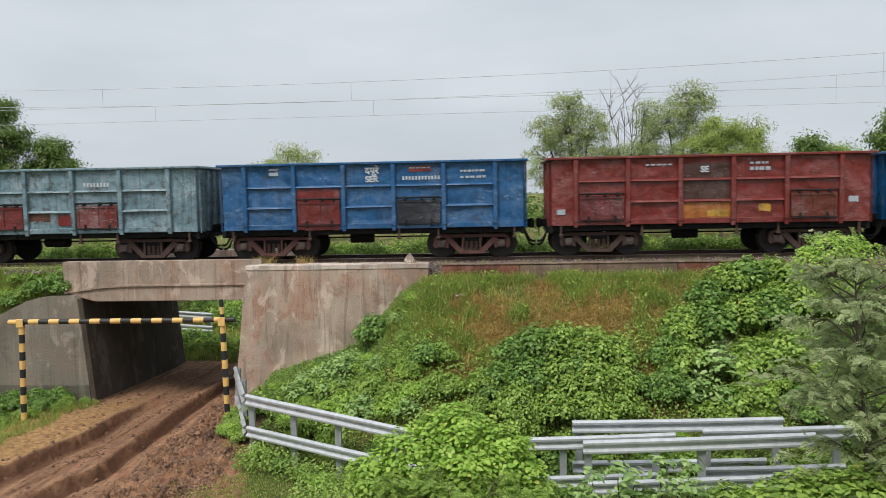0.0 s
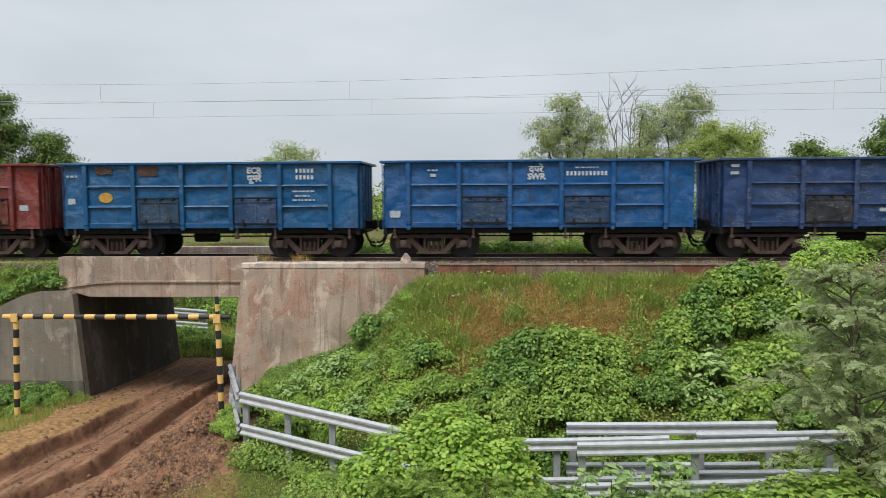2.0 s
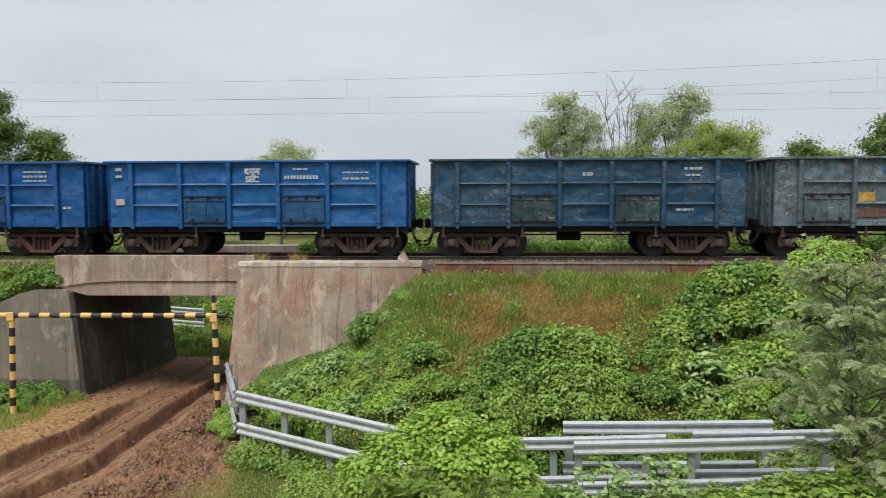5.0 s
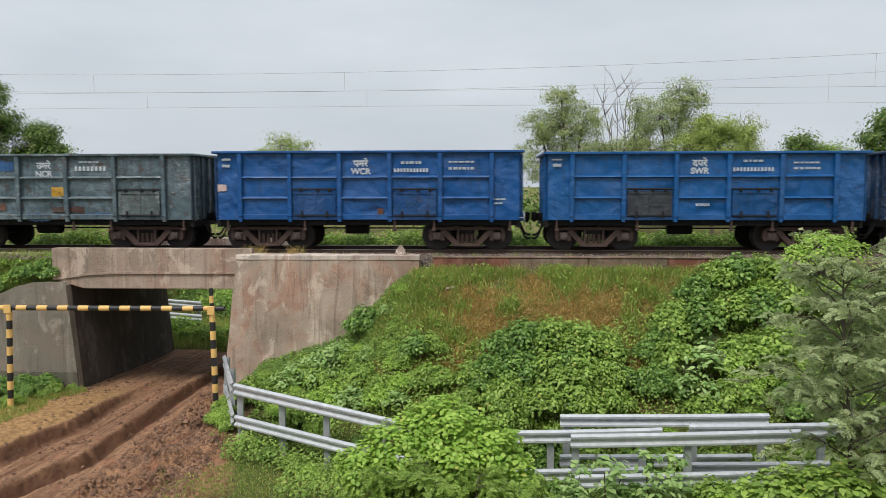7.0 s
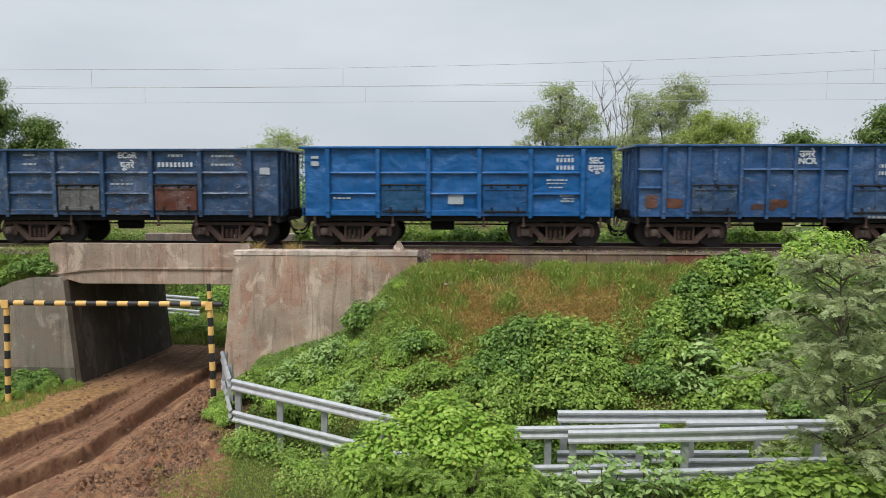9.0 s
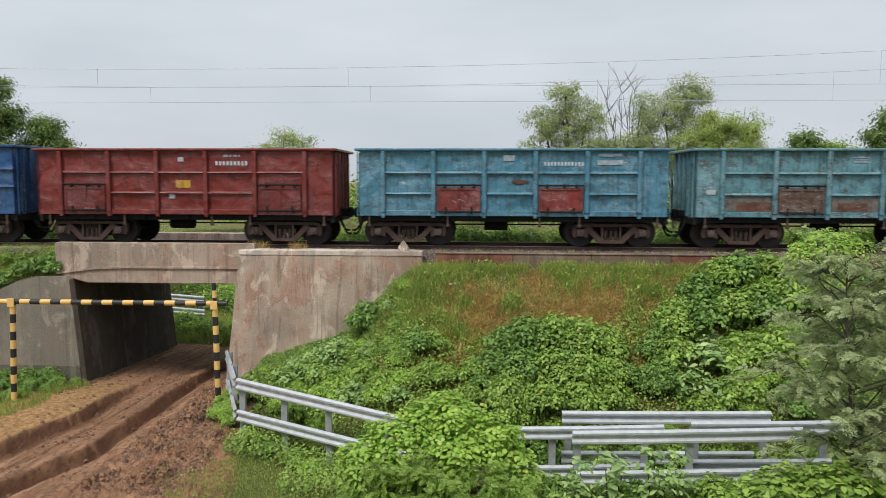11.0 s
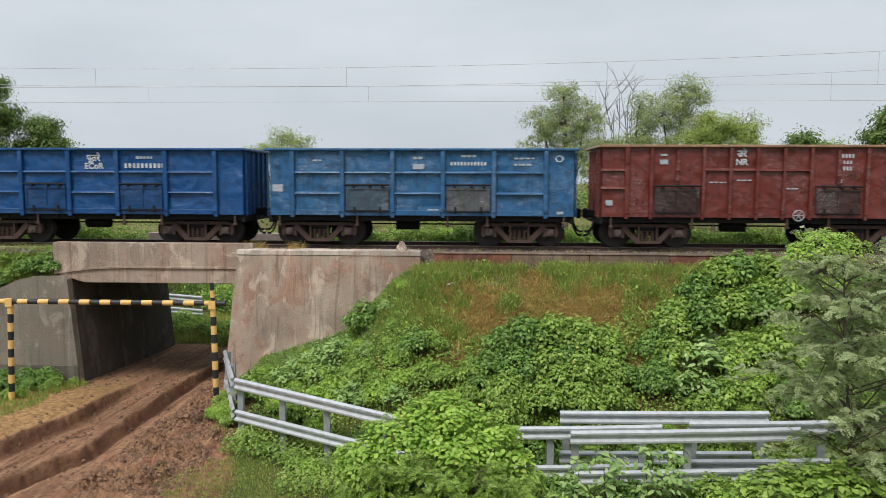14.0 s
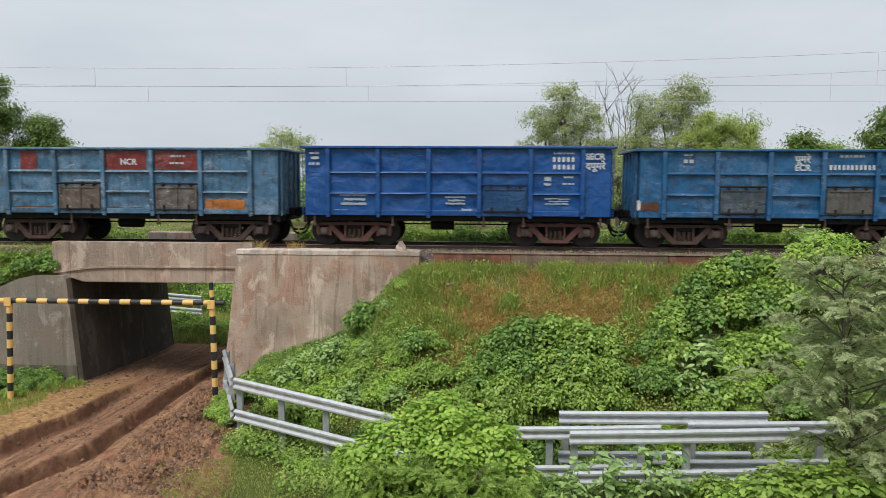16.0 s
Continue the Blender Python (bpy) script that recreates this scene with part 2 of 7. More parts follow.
def sound(bm):
    bmesh.ops.recalc_face_normals(bm, faces=bm.faces)
    return bm


def quick_mesh(name, verts, faces, material, parent=None, smooth=False):
    """A mesh from arrays that the script works out."""
    me = bpy.data.meshes.new(name)
    verts, faces = np.asarray(verts, np.float32), np.asarray(faces, np.int32)
    me.vertices.add(len(verts))
    me.vertices.foreach_set("co", verts.ravel())
    k = faces.shape[1]
    me.loops.add(faces.size)
    me.loops.foreach_set("vertex_index", faces.ravel())
    me.polygons.add(len(faces))
    me.polygons.foreach_set("loop_start", np.arange(0, faces.size, k, dtype=np.int32))
    me.update(calc_edges=True)
    me.validate()
    if smooth:
        me.polygons.foreach_set("use_smooth", np.ones(len(faces), bool))
    me.materials.append(material)
    ob = new(name, me)
    if parent:
        ob.parent = parent
    return ob


def rods_mesh(name, rods, material, parent, n=5):
    """Many tapered rods (a, b, r0, r1) joined into one branching mesh."""
    a = np.array([r[0] for r in rods], float)
    b = np.array([r[1] for r in rods], float)
    r0, r1 = np.array([r[2] for r in rods]), np.array([r[3] for r in rods])
    d = b - a
    d /= np.linalg.norm(d, axis=1, keepdims=True) + 1e-9
    ref = np.where(np.abs(d[:, 2:3]) < 0.9, np.array((0, 0, 1.0)), np.array((1.0, 0, 0)))
    u = np.cross(d, ref)
    u /= np.linalg.norm(u, axis=1, keepdims=True)
    w = np.cross(d, u)
    t = np.arange(n) * 2 * math.pi / n
    ring = np.cos(t)[None, :, None] * u[:, None] + np.sin(t)[None, :, None] * w[:, None]
    v = np.concatenate([a[:, None] + ring * r0[:, None, None], b[:, None] + ring * r1[:, None, None]], 1).reshape(-1, 3)
    i = np.arange(n)
    quad = np.stack([i, i + n, (i + 1) % n + n, (i + 1) % n], 1)
    f = (quad[None] + 2 * n * np.arange(len(rods))[:, None, None]).reshape(-1, 4)
    return quick_mesh(name, v, f, material, parent, True)


def writing(text, size, material, parent, x, y, z, name="lettering"):
    """Stencilled words on the camera's side of a wagon."""
    c = bpy.data.curves.new(name, "FONT")
    c.body, c.size, c.align_x, c.align_y = text, size, "CENTER", "CENTER"
    c.offset = size * 0.035
    tmp = bpy.data.objects.new(name, c)
    me = bpy.data.meshes.new_from_object(tmp)
    bpy.data.objects.remove(tmp)
    me.materials.clear()
    me.materials.append(material)
    ob = new(name, me)
    ob.parent = parent
    ob.matrix_basis = pose(x, y, z, 90, 0, 0)
    return ob


# ---- plan ----
TRACK_Y = 25.7          # centre line of the track; rail tops at z = 0
GAUGE = 1.676
FACE_Y = 22.6           # outer face of the bridge
ROAD_Z = -4.45
TUNNEL = (-13.0, -7.75, 22.7, 29.6)
rnd = random.Random(7)


def smooth(a, b, t):
    t = min(1, max(0, (t - a) / (b - a)))
    return t * t * (3 - 2 * t)


def road_lines(y):
    """Where the berm's edge and the edges of the ruts run across the road."""
    wob = 0.10 * noise.noise(Vector((y * 0.7, 1.0, 3.0))) + 0.05 * noise.noise(Vector((y * 2.6, 2.0, 3.0)))
    wob2 = 0.12 * noise.noise(Vector((y * 0.8, 7.0, 5.0))) + 0.06 * noise.noise(Vector((y * 2.9, 8.0, 3.0)))
    berm = -11.14 - 0.25 * max(0, 19 - y) + wob
    small = -10.4 - 0.07 * (20.5 - y) - 0.12 * max(0, 17.5 - y) + 0.8 * wob2
    deep = -9.66 - 0.35 * max(0, 16.8 - y) + wob2
    return berm, small, deep, -8.75 - wob


def road_form(x, y):
    """Height of the road's surface over its level, and how wet and shaded its colour is: berm, wheel ruts and trodden
    edge.
    """
    berm, small, deep, last = road_lines(y)
    rough = 0.08 * noise.noise(Vector((x * 3.0, y * 3.0, 2.0))) + 0.06 * noise.noise(Vector((x * 8.0, y * 8.0, 4.0)))
    fade = 1 - 0.8 * smooth(20.0, 23.5, y)
    calm = 1 - 0.4 * smooth(22.0, 26.0, y)
    h = fade * (0.30 + 0.12 * smooth(0.1, 0.9, berm - x)) * (1 - smooth(-0.05, 0.06, x - berm + rough))
    h -= 0.08 * calm * math.exp(-((x - berm - 0.22) / 0.16) ** 2)
    h += calm * 0.17 * smooth(0.3, 1.0, (x - berm) / max(0.2, deep - berm)) * (1 - smooth(-0.035, 0.04, x - deep + rough))
    h -= calm * 0.09 * math.exp(-((x - small + rough) / 0.07) ** 2) * smooth(-0.3, 0.2, noise.noise(Vector((y * 0.9, 3.0, 8.0))) + 0.2)
    h -= calm * 0.16 * math.exp(-((x - deep - 0.16) / 0.14) ** 2) + calm * 0.07 * smooth(0.0, 0.1, x - deep) * (1 - smooth(0.4, 0.9, x - deep))
    h -= calm * 0.08 * math.exp(-((x - last + 2 * rough) / 0.06) ** 2) * smooth(-0.1, 0.3, noise.noise(Vector((y * 1.3, 5.0, 8.0))) + 0.1)
    # Bands at step feet and ruts: wet mud plus their shade as colour.
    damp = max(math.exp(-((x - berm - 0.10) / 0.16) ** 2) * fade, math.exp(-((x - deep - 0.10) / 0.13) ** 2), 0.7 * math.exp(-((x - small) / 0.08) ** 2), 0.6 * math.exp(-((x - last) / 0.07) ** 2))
    return h, damp


def ground_z(x, y):
    """Height of the ground sheet."""
    n = noise.noise(Vector((x * 0.35, y * 0.35, 0.3)))
    fine = noise.noise(Vector((x * 1.7, y * 1.7, 4.0)))
    base = -4.3 - 0.4 * smooth(-6.5, -4.0, x)
    if y < 9:
        # the bank on which the camera stands
        z = base + (0.6 - base) * (1 - smooth(1.0, 9.0, y))
    elif y < 22.3:
        # front slope of the embankment; it falls away towards the road
        top = -4.2 if x < -13.0 else float(np.interp(x, (-7.9, -6.5, -4.6, -3.9, -2.9, -2.0), (-3.6, -3.3, -2.7, -2.35, -1.15, -0.42)))
        toe = max(16.9, 18.5 - 0.39 * (x + 6.3))
        t = min(1, max(0, (y - toe) / (22.0 - toe)))
        z = base + (top - base) * (0.14 * smooth(0, 0.15, t) + 0.86 * t) + (0.1 * n + 0.05 * fine) * smooth(0, 0.2, t) * (1 - smooth(0.85, 1, t))
    elif y < 28.6:
        z = -0.42
        if x < -13.2:
            wing = -0.95 if x > -14.5 else -0.95 + 0.42 * (x + 14.5)
            z = wing + (-0.42 - wing) * smooth(22.6, 23.9, y) if y > 22.5 else -4.2
    else:
        z = -0.42 - 2.4 * smooth(28.6, 34.0, y) + 0.25 * n * smooth(30, 40, y)
    # the road, cut through
    if y > 8.0:
        if 22.3 < y < 30.2:
            cut = 1.0 if -13.3 < x < -7.4 else 0.0
        elif y >= 30.2:
            cut = smooth(-18.0, -14.5, x) * (1 - smooth(-7.4, -3.0, x)) * (1 - smooth(37, 50, y))
        else:
            edge = -6.6 + 0.9 * (1 - smooth(14.5, 18, y)) - 0.5 * smooth(19, 21, y)
            cut = smooth(-14.0, -13.2, x) * (1 - smooth(edge - 0.5, edge + 0.5, x))
        if cut <= 0.0:
            return z
        calm = 1 - 0.75 * smooth(21.0, 25.0, y)
        ridge = calm * noise.noise(Vector((x * 2.6, y * 0.3, 2.0)))
        heap = smooth(-0.1, 0.35, noise.noise(Vector((x * 1.3, y * 1.3, 11.0))))
        clod = calm * (0.3 + heap) * (0.5 * abs(noise.noise(Vector((x * 3.6, y * 3.6, 1.0)))) + 0.55 * abs(noise.noise(Vector((x * 8.5, y * 8.5, 5.0)))) + 0.4 * abs(noise.noise(Vector((x * 17.0, y * 17.0, 9.0)))))
        trod = smooth(-0.25, 0.35, x - road_lines(y)[3])
        road = ROAD_Z - 0.3 * smooth(22.0, 29.5, y) + road_form(x, y)[0] + 0.03 * ridge + 0.03 * fine + 0.42 * clod * trod + 0.02 * clod + 0.18 * calm * smooth(-8.6, -7.4, x)
        z = z * (1 - cut) + road * cut
    return z



def straw_share(x, y):
    """How far dry straw has replaced the green on the upper bank: a patch with a ragged edge."""
    n = noise.noise(Vector((x * 0.8, y * 0.8, 21.0))) + 0.6 * noise.noise(Vector((x * 2.3, y * 2.3, 22.0)))
    q = max(abs((x - 1.5 - 0.6 * (y - 20.2)) / 3.5), abs((y - 20.1) / 1.55))
    return 0.85 * (1 - smooth(-0.35, 0.35, q - 0.85 + 0.6 * n))


def lattice(a, b, n):
    return list(np.linspace(a, b, n))


def build_ground():
    xs = [-900, -300, -120, -60, -40] + lattice(-30, -17, 14) + lattice(-16, -14.2, 8) + lattice(-14, -5.0, 300) + lattice(-4.7, 14, 80) + lattice(14.6, 30, 14) + [45, 80, 160, 400, 900]
    ys = [-300, -80, -30, -10, -3] + lattice(0, 9, 12) + lattice(9.8, 14, 12) + lattice(14.05, 22.5, 190) + lattice(22.56, 31, 110) + lattice(31.6, 46, 24) + [50, 56, 64, 75, 90, 120, 180, 300, 600, 1500]
    verts = [(x, y, ground_z(x, y)) for y in ys for x in xs]
    nx = len(xs)
    faces = [(j * nx + i, j * nx + i + 1, (j + 1) * nx + i + 1, (j + 1) * nx + i) for j in range(len(ys) - 1) for i in range(nx - 1)]
    k = Nodes("ground_soil", 0.95)
    w = k.world_xyz()
    mud = k.n.new("ShaderNodeAttribute")
    mud.attribute_name = "mud"
    dry = k.n.new("ShaderNodeAttribute")
    dry.attribute_name = "dry"
    n1, n2, n3 = k.noise(1.2, 5, w, 0.6, 0.5), k.noise(7, 6, w, 0.7), k.noise(45, 4, w)
    grass = k.mix(k.step(n2, 0.3, 0.7), lin(66, 80, 36), lin(116, 124, 60))
    grass = k.mix(k.math("MULTIPLY", k.step(n1, 0.45, 0.7), 0.6), grass, lin(120, 100, 66))
    straw = k.mix(k.step(n2, 0.4, 0.62), k.mix(k.step(n3, 0.35, 0.65), lin(138, 106, 64), lin(198, 162, 106)), lin(112, 110, 56))
    sand = k.n.new("ShaderNodeAttribute")
    sand.attribute_name = "sand"
    track = k.noise(1.1, 6, k.scaled(w, (3.2, 0.35, 1.0)), 0.65, 0.4)
    red = k.mix(k.step(track, 0.36, 0.62), lin(130, 93, 69), lin(190, 146, 110))
    red = k.mix(k.math("MULTIPLY", k.step(n2, 0.50, 0.60), 0.7), red, lin(96, 66, 49))
    red = k.mix(k.math("MULTIPLY", k.step(n3, 0.5, 0.7), 0.4), red, lin(176, 138, 106))
    red = k.mix(k.math("MULTIPLY", k.step(n1, 0.54, 0.62), 0.4), red, lin(164, 100, 70))
    # Mixes wet mud and painted rut shade into the road colour.
    wet_shade = k.n.new("ShaderNodeAttribute")
    wet_shade.attribute_name = "wet_shade"
    red = k.mix(k.math("MULTIPLY", wet_shade.outputs["Fac"], 0.68), red, k.mix(k.step(n2, 0.3, 0.7), lin(66, 42, 30), lin(122, 74, 50)))
    tan = k.mix(k.step(n2, 0.4, 0.62), lin(152, 114, 73), lin(204, 162, 109))
    red = k.mix(sand.outputs["Fac"], red, tan)
    c = k.mix(dry.outputs["Fac"], grass, straw)
    edge = k.step(k.math("ADD", mud.outputs["Fac"], k.math("MULTIPLY", k.math("SUBTRACT", n2, 0.5), 0.9)), 0.35, 0.65)
    c = k.mix(edge, c, red)
    k.colour(c)
    wet = k.math("MULTIPLY", edge, k.step(n1, 0.5, 0.75))
    k.rough(k.math("SUBTRACT", 0.95, k.math("MULTIPLY", wet, 0.45)))
    k.bump(k.math("ADD", n2, k.math("MULTIPLY", n3, 0.6)), 1.0, 0.10)
    ob = quick_mesh("ground", verts, faces, k.m, smooth=True)
    v = np.array(verts)
    x, y = v[:, 0], v[:, 1]

    def ss(a, b, t):
        t = np.clip((t - a) / (b - a), 0, 1)
        return t * t * (3 - 2 * t)
    right = -6.1 + 0.9 * (1 - ss(15, 18, y)) - 1.2 * ss(18.5, 21, y)
    m = ss(-14.2, -13.2, x) * (1 - ss(right - 0.8, right + 0.4, x)) * ss(8, 9, y) * (1 - ss(29.4, 30.2, y))
    d = np.array([straw_share(a, b) if 17 < b < 23 and -4 < a < 9 else 0.0 for a, b in zip(x, y)]) + ss(27, 29, y) * 0.3
    edge = np.array([road_lines(b)[0] for b in y])
    sd = ss(-13.9, -13.5, x) * (1 - ss(-0.16, -0.02, x - edge)) * (1 - ss(21.5, 23.8, y))
    m = np.maximum(m, sd)
    for key, val in (("mud", m), ("dry", d), ("sand", sd), ("wet_shade", np.array([road_form(a, b)[1] if 9 < b < 34 and -13 < a < -7 else 0 for a, b in zip(x, y)]))):
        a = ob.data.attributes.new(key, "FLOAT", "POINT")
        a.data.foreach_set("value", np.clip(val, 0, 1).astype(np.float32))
    tagged(ob, "muddy red earth road between weedy green banks", "ground", kind="structure")
    return ob


# ---- wagons ----
L, HALF = 10.0, 5.0
TOP, SILL = 3.245, 1.04
POSTS = [-4.23, -2.57, -0.91, 0.75, 2.41, 4.09]


def bogie_master():
    b = empty("bogie")
    for s in (-1, 1):
        y0, y1 = s * 1.02, s * 1.20
        bm = bmesh.new()
        add_prism(bm, [(-1.26, 0.66), (-1.2, 0.76), (-1.06, 0.80), (1.06, 0.80), (1.2, 0.76), (1.26, 0.66), (1.0, 0.69), (-1.0, 0.69)], y0, y1)
        for d in (-1, 1):
            add_prism(bm, [(d * 1.26, 0.67), (d * 1.28, 0.46), (d * 1.22, 0.34), (d * 1.14, 0.34), (d * 1.14, 0.66)], y0, y1)
            add_prism(bm, [(d * 0.88, 0.67), (d * 0.76, 0.67), (d * 0.76, 0.34), (d * 0.88, 0.34)], y0, y1)
            add_prism(bm, [(d * 0.82, 0.70), (d * 0.70, 0.70), (d * 0.31, 0.30), (d * 0.31, 0.17), (d * 0.42, 0.17), (d * 0.82, 0.58)], y0 + s * 0.01, y1 + s * 0.02)
            add_prism(bm, [(d * 0.265, 0.70), (d * 0.325, 0.70), (d * 0.325, 0.20), (d * 0.265, 0.20)], y0, y1 + s * 0.01)
        add_prism(bm, [(-0.48, 0.25), (0.48, 0.25), (0.40, 0.15), (-0.40, 0.15)], y0, y1 + s * 0.04)
        bmesh.ops.bevel(bm, geom=[q for q in bm.edges if q.calc_face_angle(0) > 0.5], offset=0.014, segments=1, affect="EDGES")
        part("side_frame", sound(bm), M["bogie"], b)
        for d in (-1, 1):
            bm = bmesh.new()
            add_box(bm, d * 1.0 - 0.13, d * 1.0 + 0.13, min(y0, y1 + s * 0.06), max(y0, y1 + s * 0.06), 0.36, 0.62, 0.03)
            add_rod(bm, (d, y1 + s * 0.05, 0.5), (d, y1 + s * 0.12, 0.5), 0.125, 0.11, 14)
            add_rod(bm, (d, y1 + s * 0.11, 0.5), (d, y1 + s * 0.15, 0.5), 0.06, 0.05, 8)
            part("axle_box", bm, M["axle_box"], b)
        for d in (-0.165, 0.0, 0.165):
            bm = bmesh.new()
            for i in range(5):
                bmesh.ops.create_cone(bm, cap_ends=True, segments=10, radius1=0.072, radius2=0.072, depth=0.035,
                                      matrix=Matrix.Translation((d, s * 1.11, 0.30 + i * 0.062)))
            add_rod(bm, (d, s * 1.11, 0.25), (d, s * 1.11, 0.6), 0.05, 0.05, 8)
            part("spring", bm, M["bogie"], b)
    bm = bmesh.new()
    add_box(bm, -0.24, 0.24, -1.18, 1.18, 0.56, 0.78, 0.02)
    add_rod(bm, (0, 0, 0.75), (0, 0, 0.98), 0.22, 0.22, 14)
    part("bolster", bm, M["steel_dark"], b)
    bm = bmesh.new()
    for d in (-0.42, 0.42):
        add_box(bm, d - 0.05, d + 0.05, -0.95, 0.95, 0.34, 0.46)
        for s in (-1, 1):
            add_box(bm, d - 0.06 if d > 0 else d - 0.1, d + 0.1 if d > 0 else d + 0.06, s * 0.84 - 0.06, s * 0.84 + 0.06, 0.28, 0.66)
    part("brake_beam", bm, M["steel_dark"], b)
    for d in (-1, 1):
        bm = bmesh.new()
        add_rod(bm, (0, -1.12, 0), (0, 1.12, 0), 0.08, 0.08, 10)
        for s in (-1, 1):
            for (a0, r0, a1, r1) in ((0.76, 0.5, 0.89, 0.49), (0.735, 0.53, 0.765, 0.53), (0.70, 0.16, 0.94, 0.14)):
                add_rod(bm, (0, s * a0, 0), (0, s * a1, 0), r0, r1, 32)
        w = part("wheelset", bm, M["wheel"], b)
        w.matrix_basis = pose(d, 0, 0.5)
    return b


def wagon_master(style):
    """An open bogie wagon: origin on the rail level under its middle."""
    w = empty("open_wagon")
    ribbed = style == 1
    door_panels = (0, 4) if style == 2 else (3,) if style == 4 else (1, 3)
    P = M["steel_dark"]
    top = TOP + 0.12 * ribbed + 0.07 * (style > 2)
    wall_y = 1.53
    for s in (-1, 1):
        nx, nz = 150, 30
        vs = []
        for j in range(nz + 1):
            for i in range(nx + 1):
                x, z = -HALF + L * i / nx, SILL + (top - 0.03 - SILL) * j / nz
                q = Vector((x * 0.9, z * 1.3, 3.0 * s + 7 * ribbed))
                d = max(0, noise.noise(q)) * 0.045 + 0.016 * abs(noise.noise(q * 2.6 + Vector((4, 0, 0)))) + 0.012 * max(0, 1 - 6 * abs(noise.noise(q * 1.9 + Vector((0, 9, 0))))) * max(0, noise.noise(q * 0.8 + Vector((2, 2, 2))) + 0.2)
                d *= 1.5 * smooth(0, 0.3, z - SILL) * smooth(0, 0.25, top - z)
                vs.append((x, s * (wall_y - d), z))
        fs = [(j * (nx + 1) + i, j * (nx + 1) + i + 1, (j + 1) * (nx + 1) + i + 1, (j + 1) * (nx + 1) + i) for j in range(nz) for i in range(nx)]
        k = len(vs)
        vs += [(x, s * (wall_y - 0.09), z) for x, z in ((-HALF, SILL), (HALF, SILL), (HALF, top - 0.03), (-HALF, top - 0.03))]
        fs.append((k, k + 3, k + 2, k + 1))
        if s > 0:
            fs = [f[::-1] for f in fs]
        quick_mesh("side_wall", vs, fs, P, w, True)
    for s in (-1, 1):
        bm = bmesh.new()
        a, b = s * (HALF - 0.035), s * (HALF - 0.005)
        add_box(bm, min(a, b), max(a, b), -wall_y + 0.03, wall_y - 0.03, SILL, top - 0.03)
        part("end_wall", bm, P, w)
        rib = part("end_rib", box(-0.045, 0.045, -0.05, 0.05, SILL - 0.02, top - 0.1, 0.01), P, w)
        rib.matrix_basis = pose(s * (HALF + 0.03), -1.1, 0)
        for y in (-0.55, 0.0, 0.55, 1.1):
            again(rib, pose(s * (HALF + 0.03), y, 0))
    part("floor", box(-HALF + 0.04, HALF - 0.04, -wall_y + 0.03, wall_y - 0.03, SILL + 0.02, SILL + 0.1), P, w)
    bm = bmesh.new()
    for s in (-1, 1):
        add_box(bm, -HALF - 0.16, HALF + 0.16, s * 1.57 - 0.085, s * 1.57 + 0.085, top - 0.085, top, 0.02)
        add_box(bm, s * (HALF + 0.06) - 0.1, s * (HALF + 0.06) + 0.1, -1.485, 1.485, top - 0.085, top, 0.02)
    part("coping", bm, P, w)
    # underframe
    part("centre_sill", box(-HALF + 0.05, HALF - 0.05, -0.25, 0.25, 0.82, SILL), M["steel_dark"], w)
    for s in (-1, 1):
        part("sole_bar", box(-HALF + 0.05, HALF - 0.05, s * 1.36 - 0.05, s * 1.36 + 0.05, 0.86, SILL), M["steel_dark"], w)
        part("headstock", box(s * HALF - 0.08, s * HALF + 0.04, -1.45, 1.45, 0.80, SILL - 0.002), M["steel_dark"], w)
    bearer = part("cross_bearer", box(-0.09, 0.09, -1.45, 1.45, 0.88, SILL - 0.001), M["steel_dark"], w)
    for x in (-1.5, 0, 1.5, 3.26):
        again(bearer, pose(x, 0, 0))
    bearer.matrix_basis = pose(-3.26, 0, 0)
    bm = bmesh.new()
    add_rod(bm, (-0.9, -0.5, 0.72), (-0.1, -0.5, 0.72), 0.2, 0.2, 14)
    part("brake_cylinder", bm, M["steel_dark"], w)
    bm = bmesh.new()
    add_rod(bm, (-3.0, -0.2, 0.70), (3.0, -0.2, 0.70), 0.025)
    add_rod(bm, (-4.9, 0.4, 0.86), (4.9, 0.4, 0.86), 0.03)
    part("brake_pipe", bm, M["steel_dark"], w)
    for s in (-1, 1):
        bm = bmesh.new()
        add_box(bm, min(s * 4.9, s * 5.3), max(s * 4.9, s * 5.3), -0.14, 0.14, 0.96, 1.22, 0.03)
        add_box(bm, min(s * 5.24, s * 5.43), max(s * 5.24, s * 5.43), -0.24, 0.20, 0.92, 1.26, 0.06)
        part("coupler", bm, M["steel_dark"], w)
        for y, low in ((-0.42, 0.36), (-0.62, 0.5)):
            pts = [Vector((s * (5.06 + 0.37 * f), y, 0.92 - (0.92 - low) * math.sin(math.pi / 2 * min(1, 1.35 * f)) + 0.05 * max(0, f - 0.74))) for f in (0, 0.15, 0.3, 0.5, 0.75, 1.0)]
            bm = bmesh.new()
            add_tube(bm, pts, 0.038)
            part("air_hose", bm, M["steel_dark"], w)
        # ladder on the end wall
        bm = bmesh.new()
        for y in (-1.42, -1.05):
            add_rod(bm, (s * (HALF + 0.10), y, 1.0), (s * (HALF + 0.10), y, top - 0.12), 0.018, 0.018, 6)
        for i in range(6):
            add_rod(bm, (s * (HALF + 0.10), -1.42, 1.15 + i * 0.33), (s * (HALF + 0.10), -1.05, 1.15 + i * 0.33), 0.015, 0.015, 6)
        part("ladder", bm, P, w)
    # handles under the sill on the camera's side
    for x in (-4.7, -2.1, 0.9, 2.2, 4.7):
        bm = bmesh.new()
        add_box(bm, x - 0.03, x + 0.03, -1.50, -1.44, 0.72, SILL)
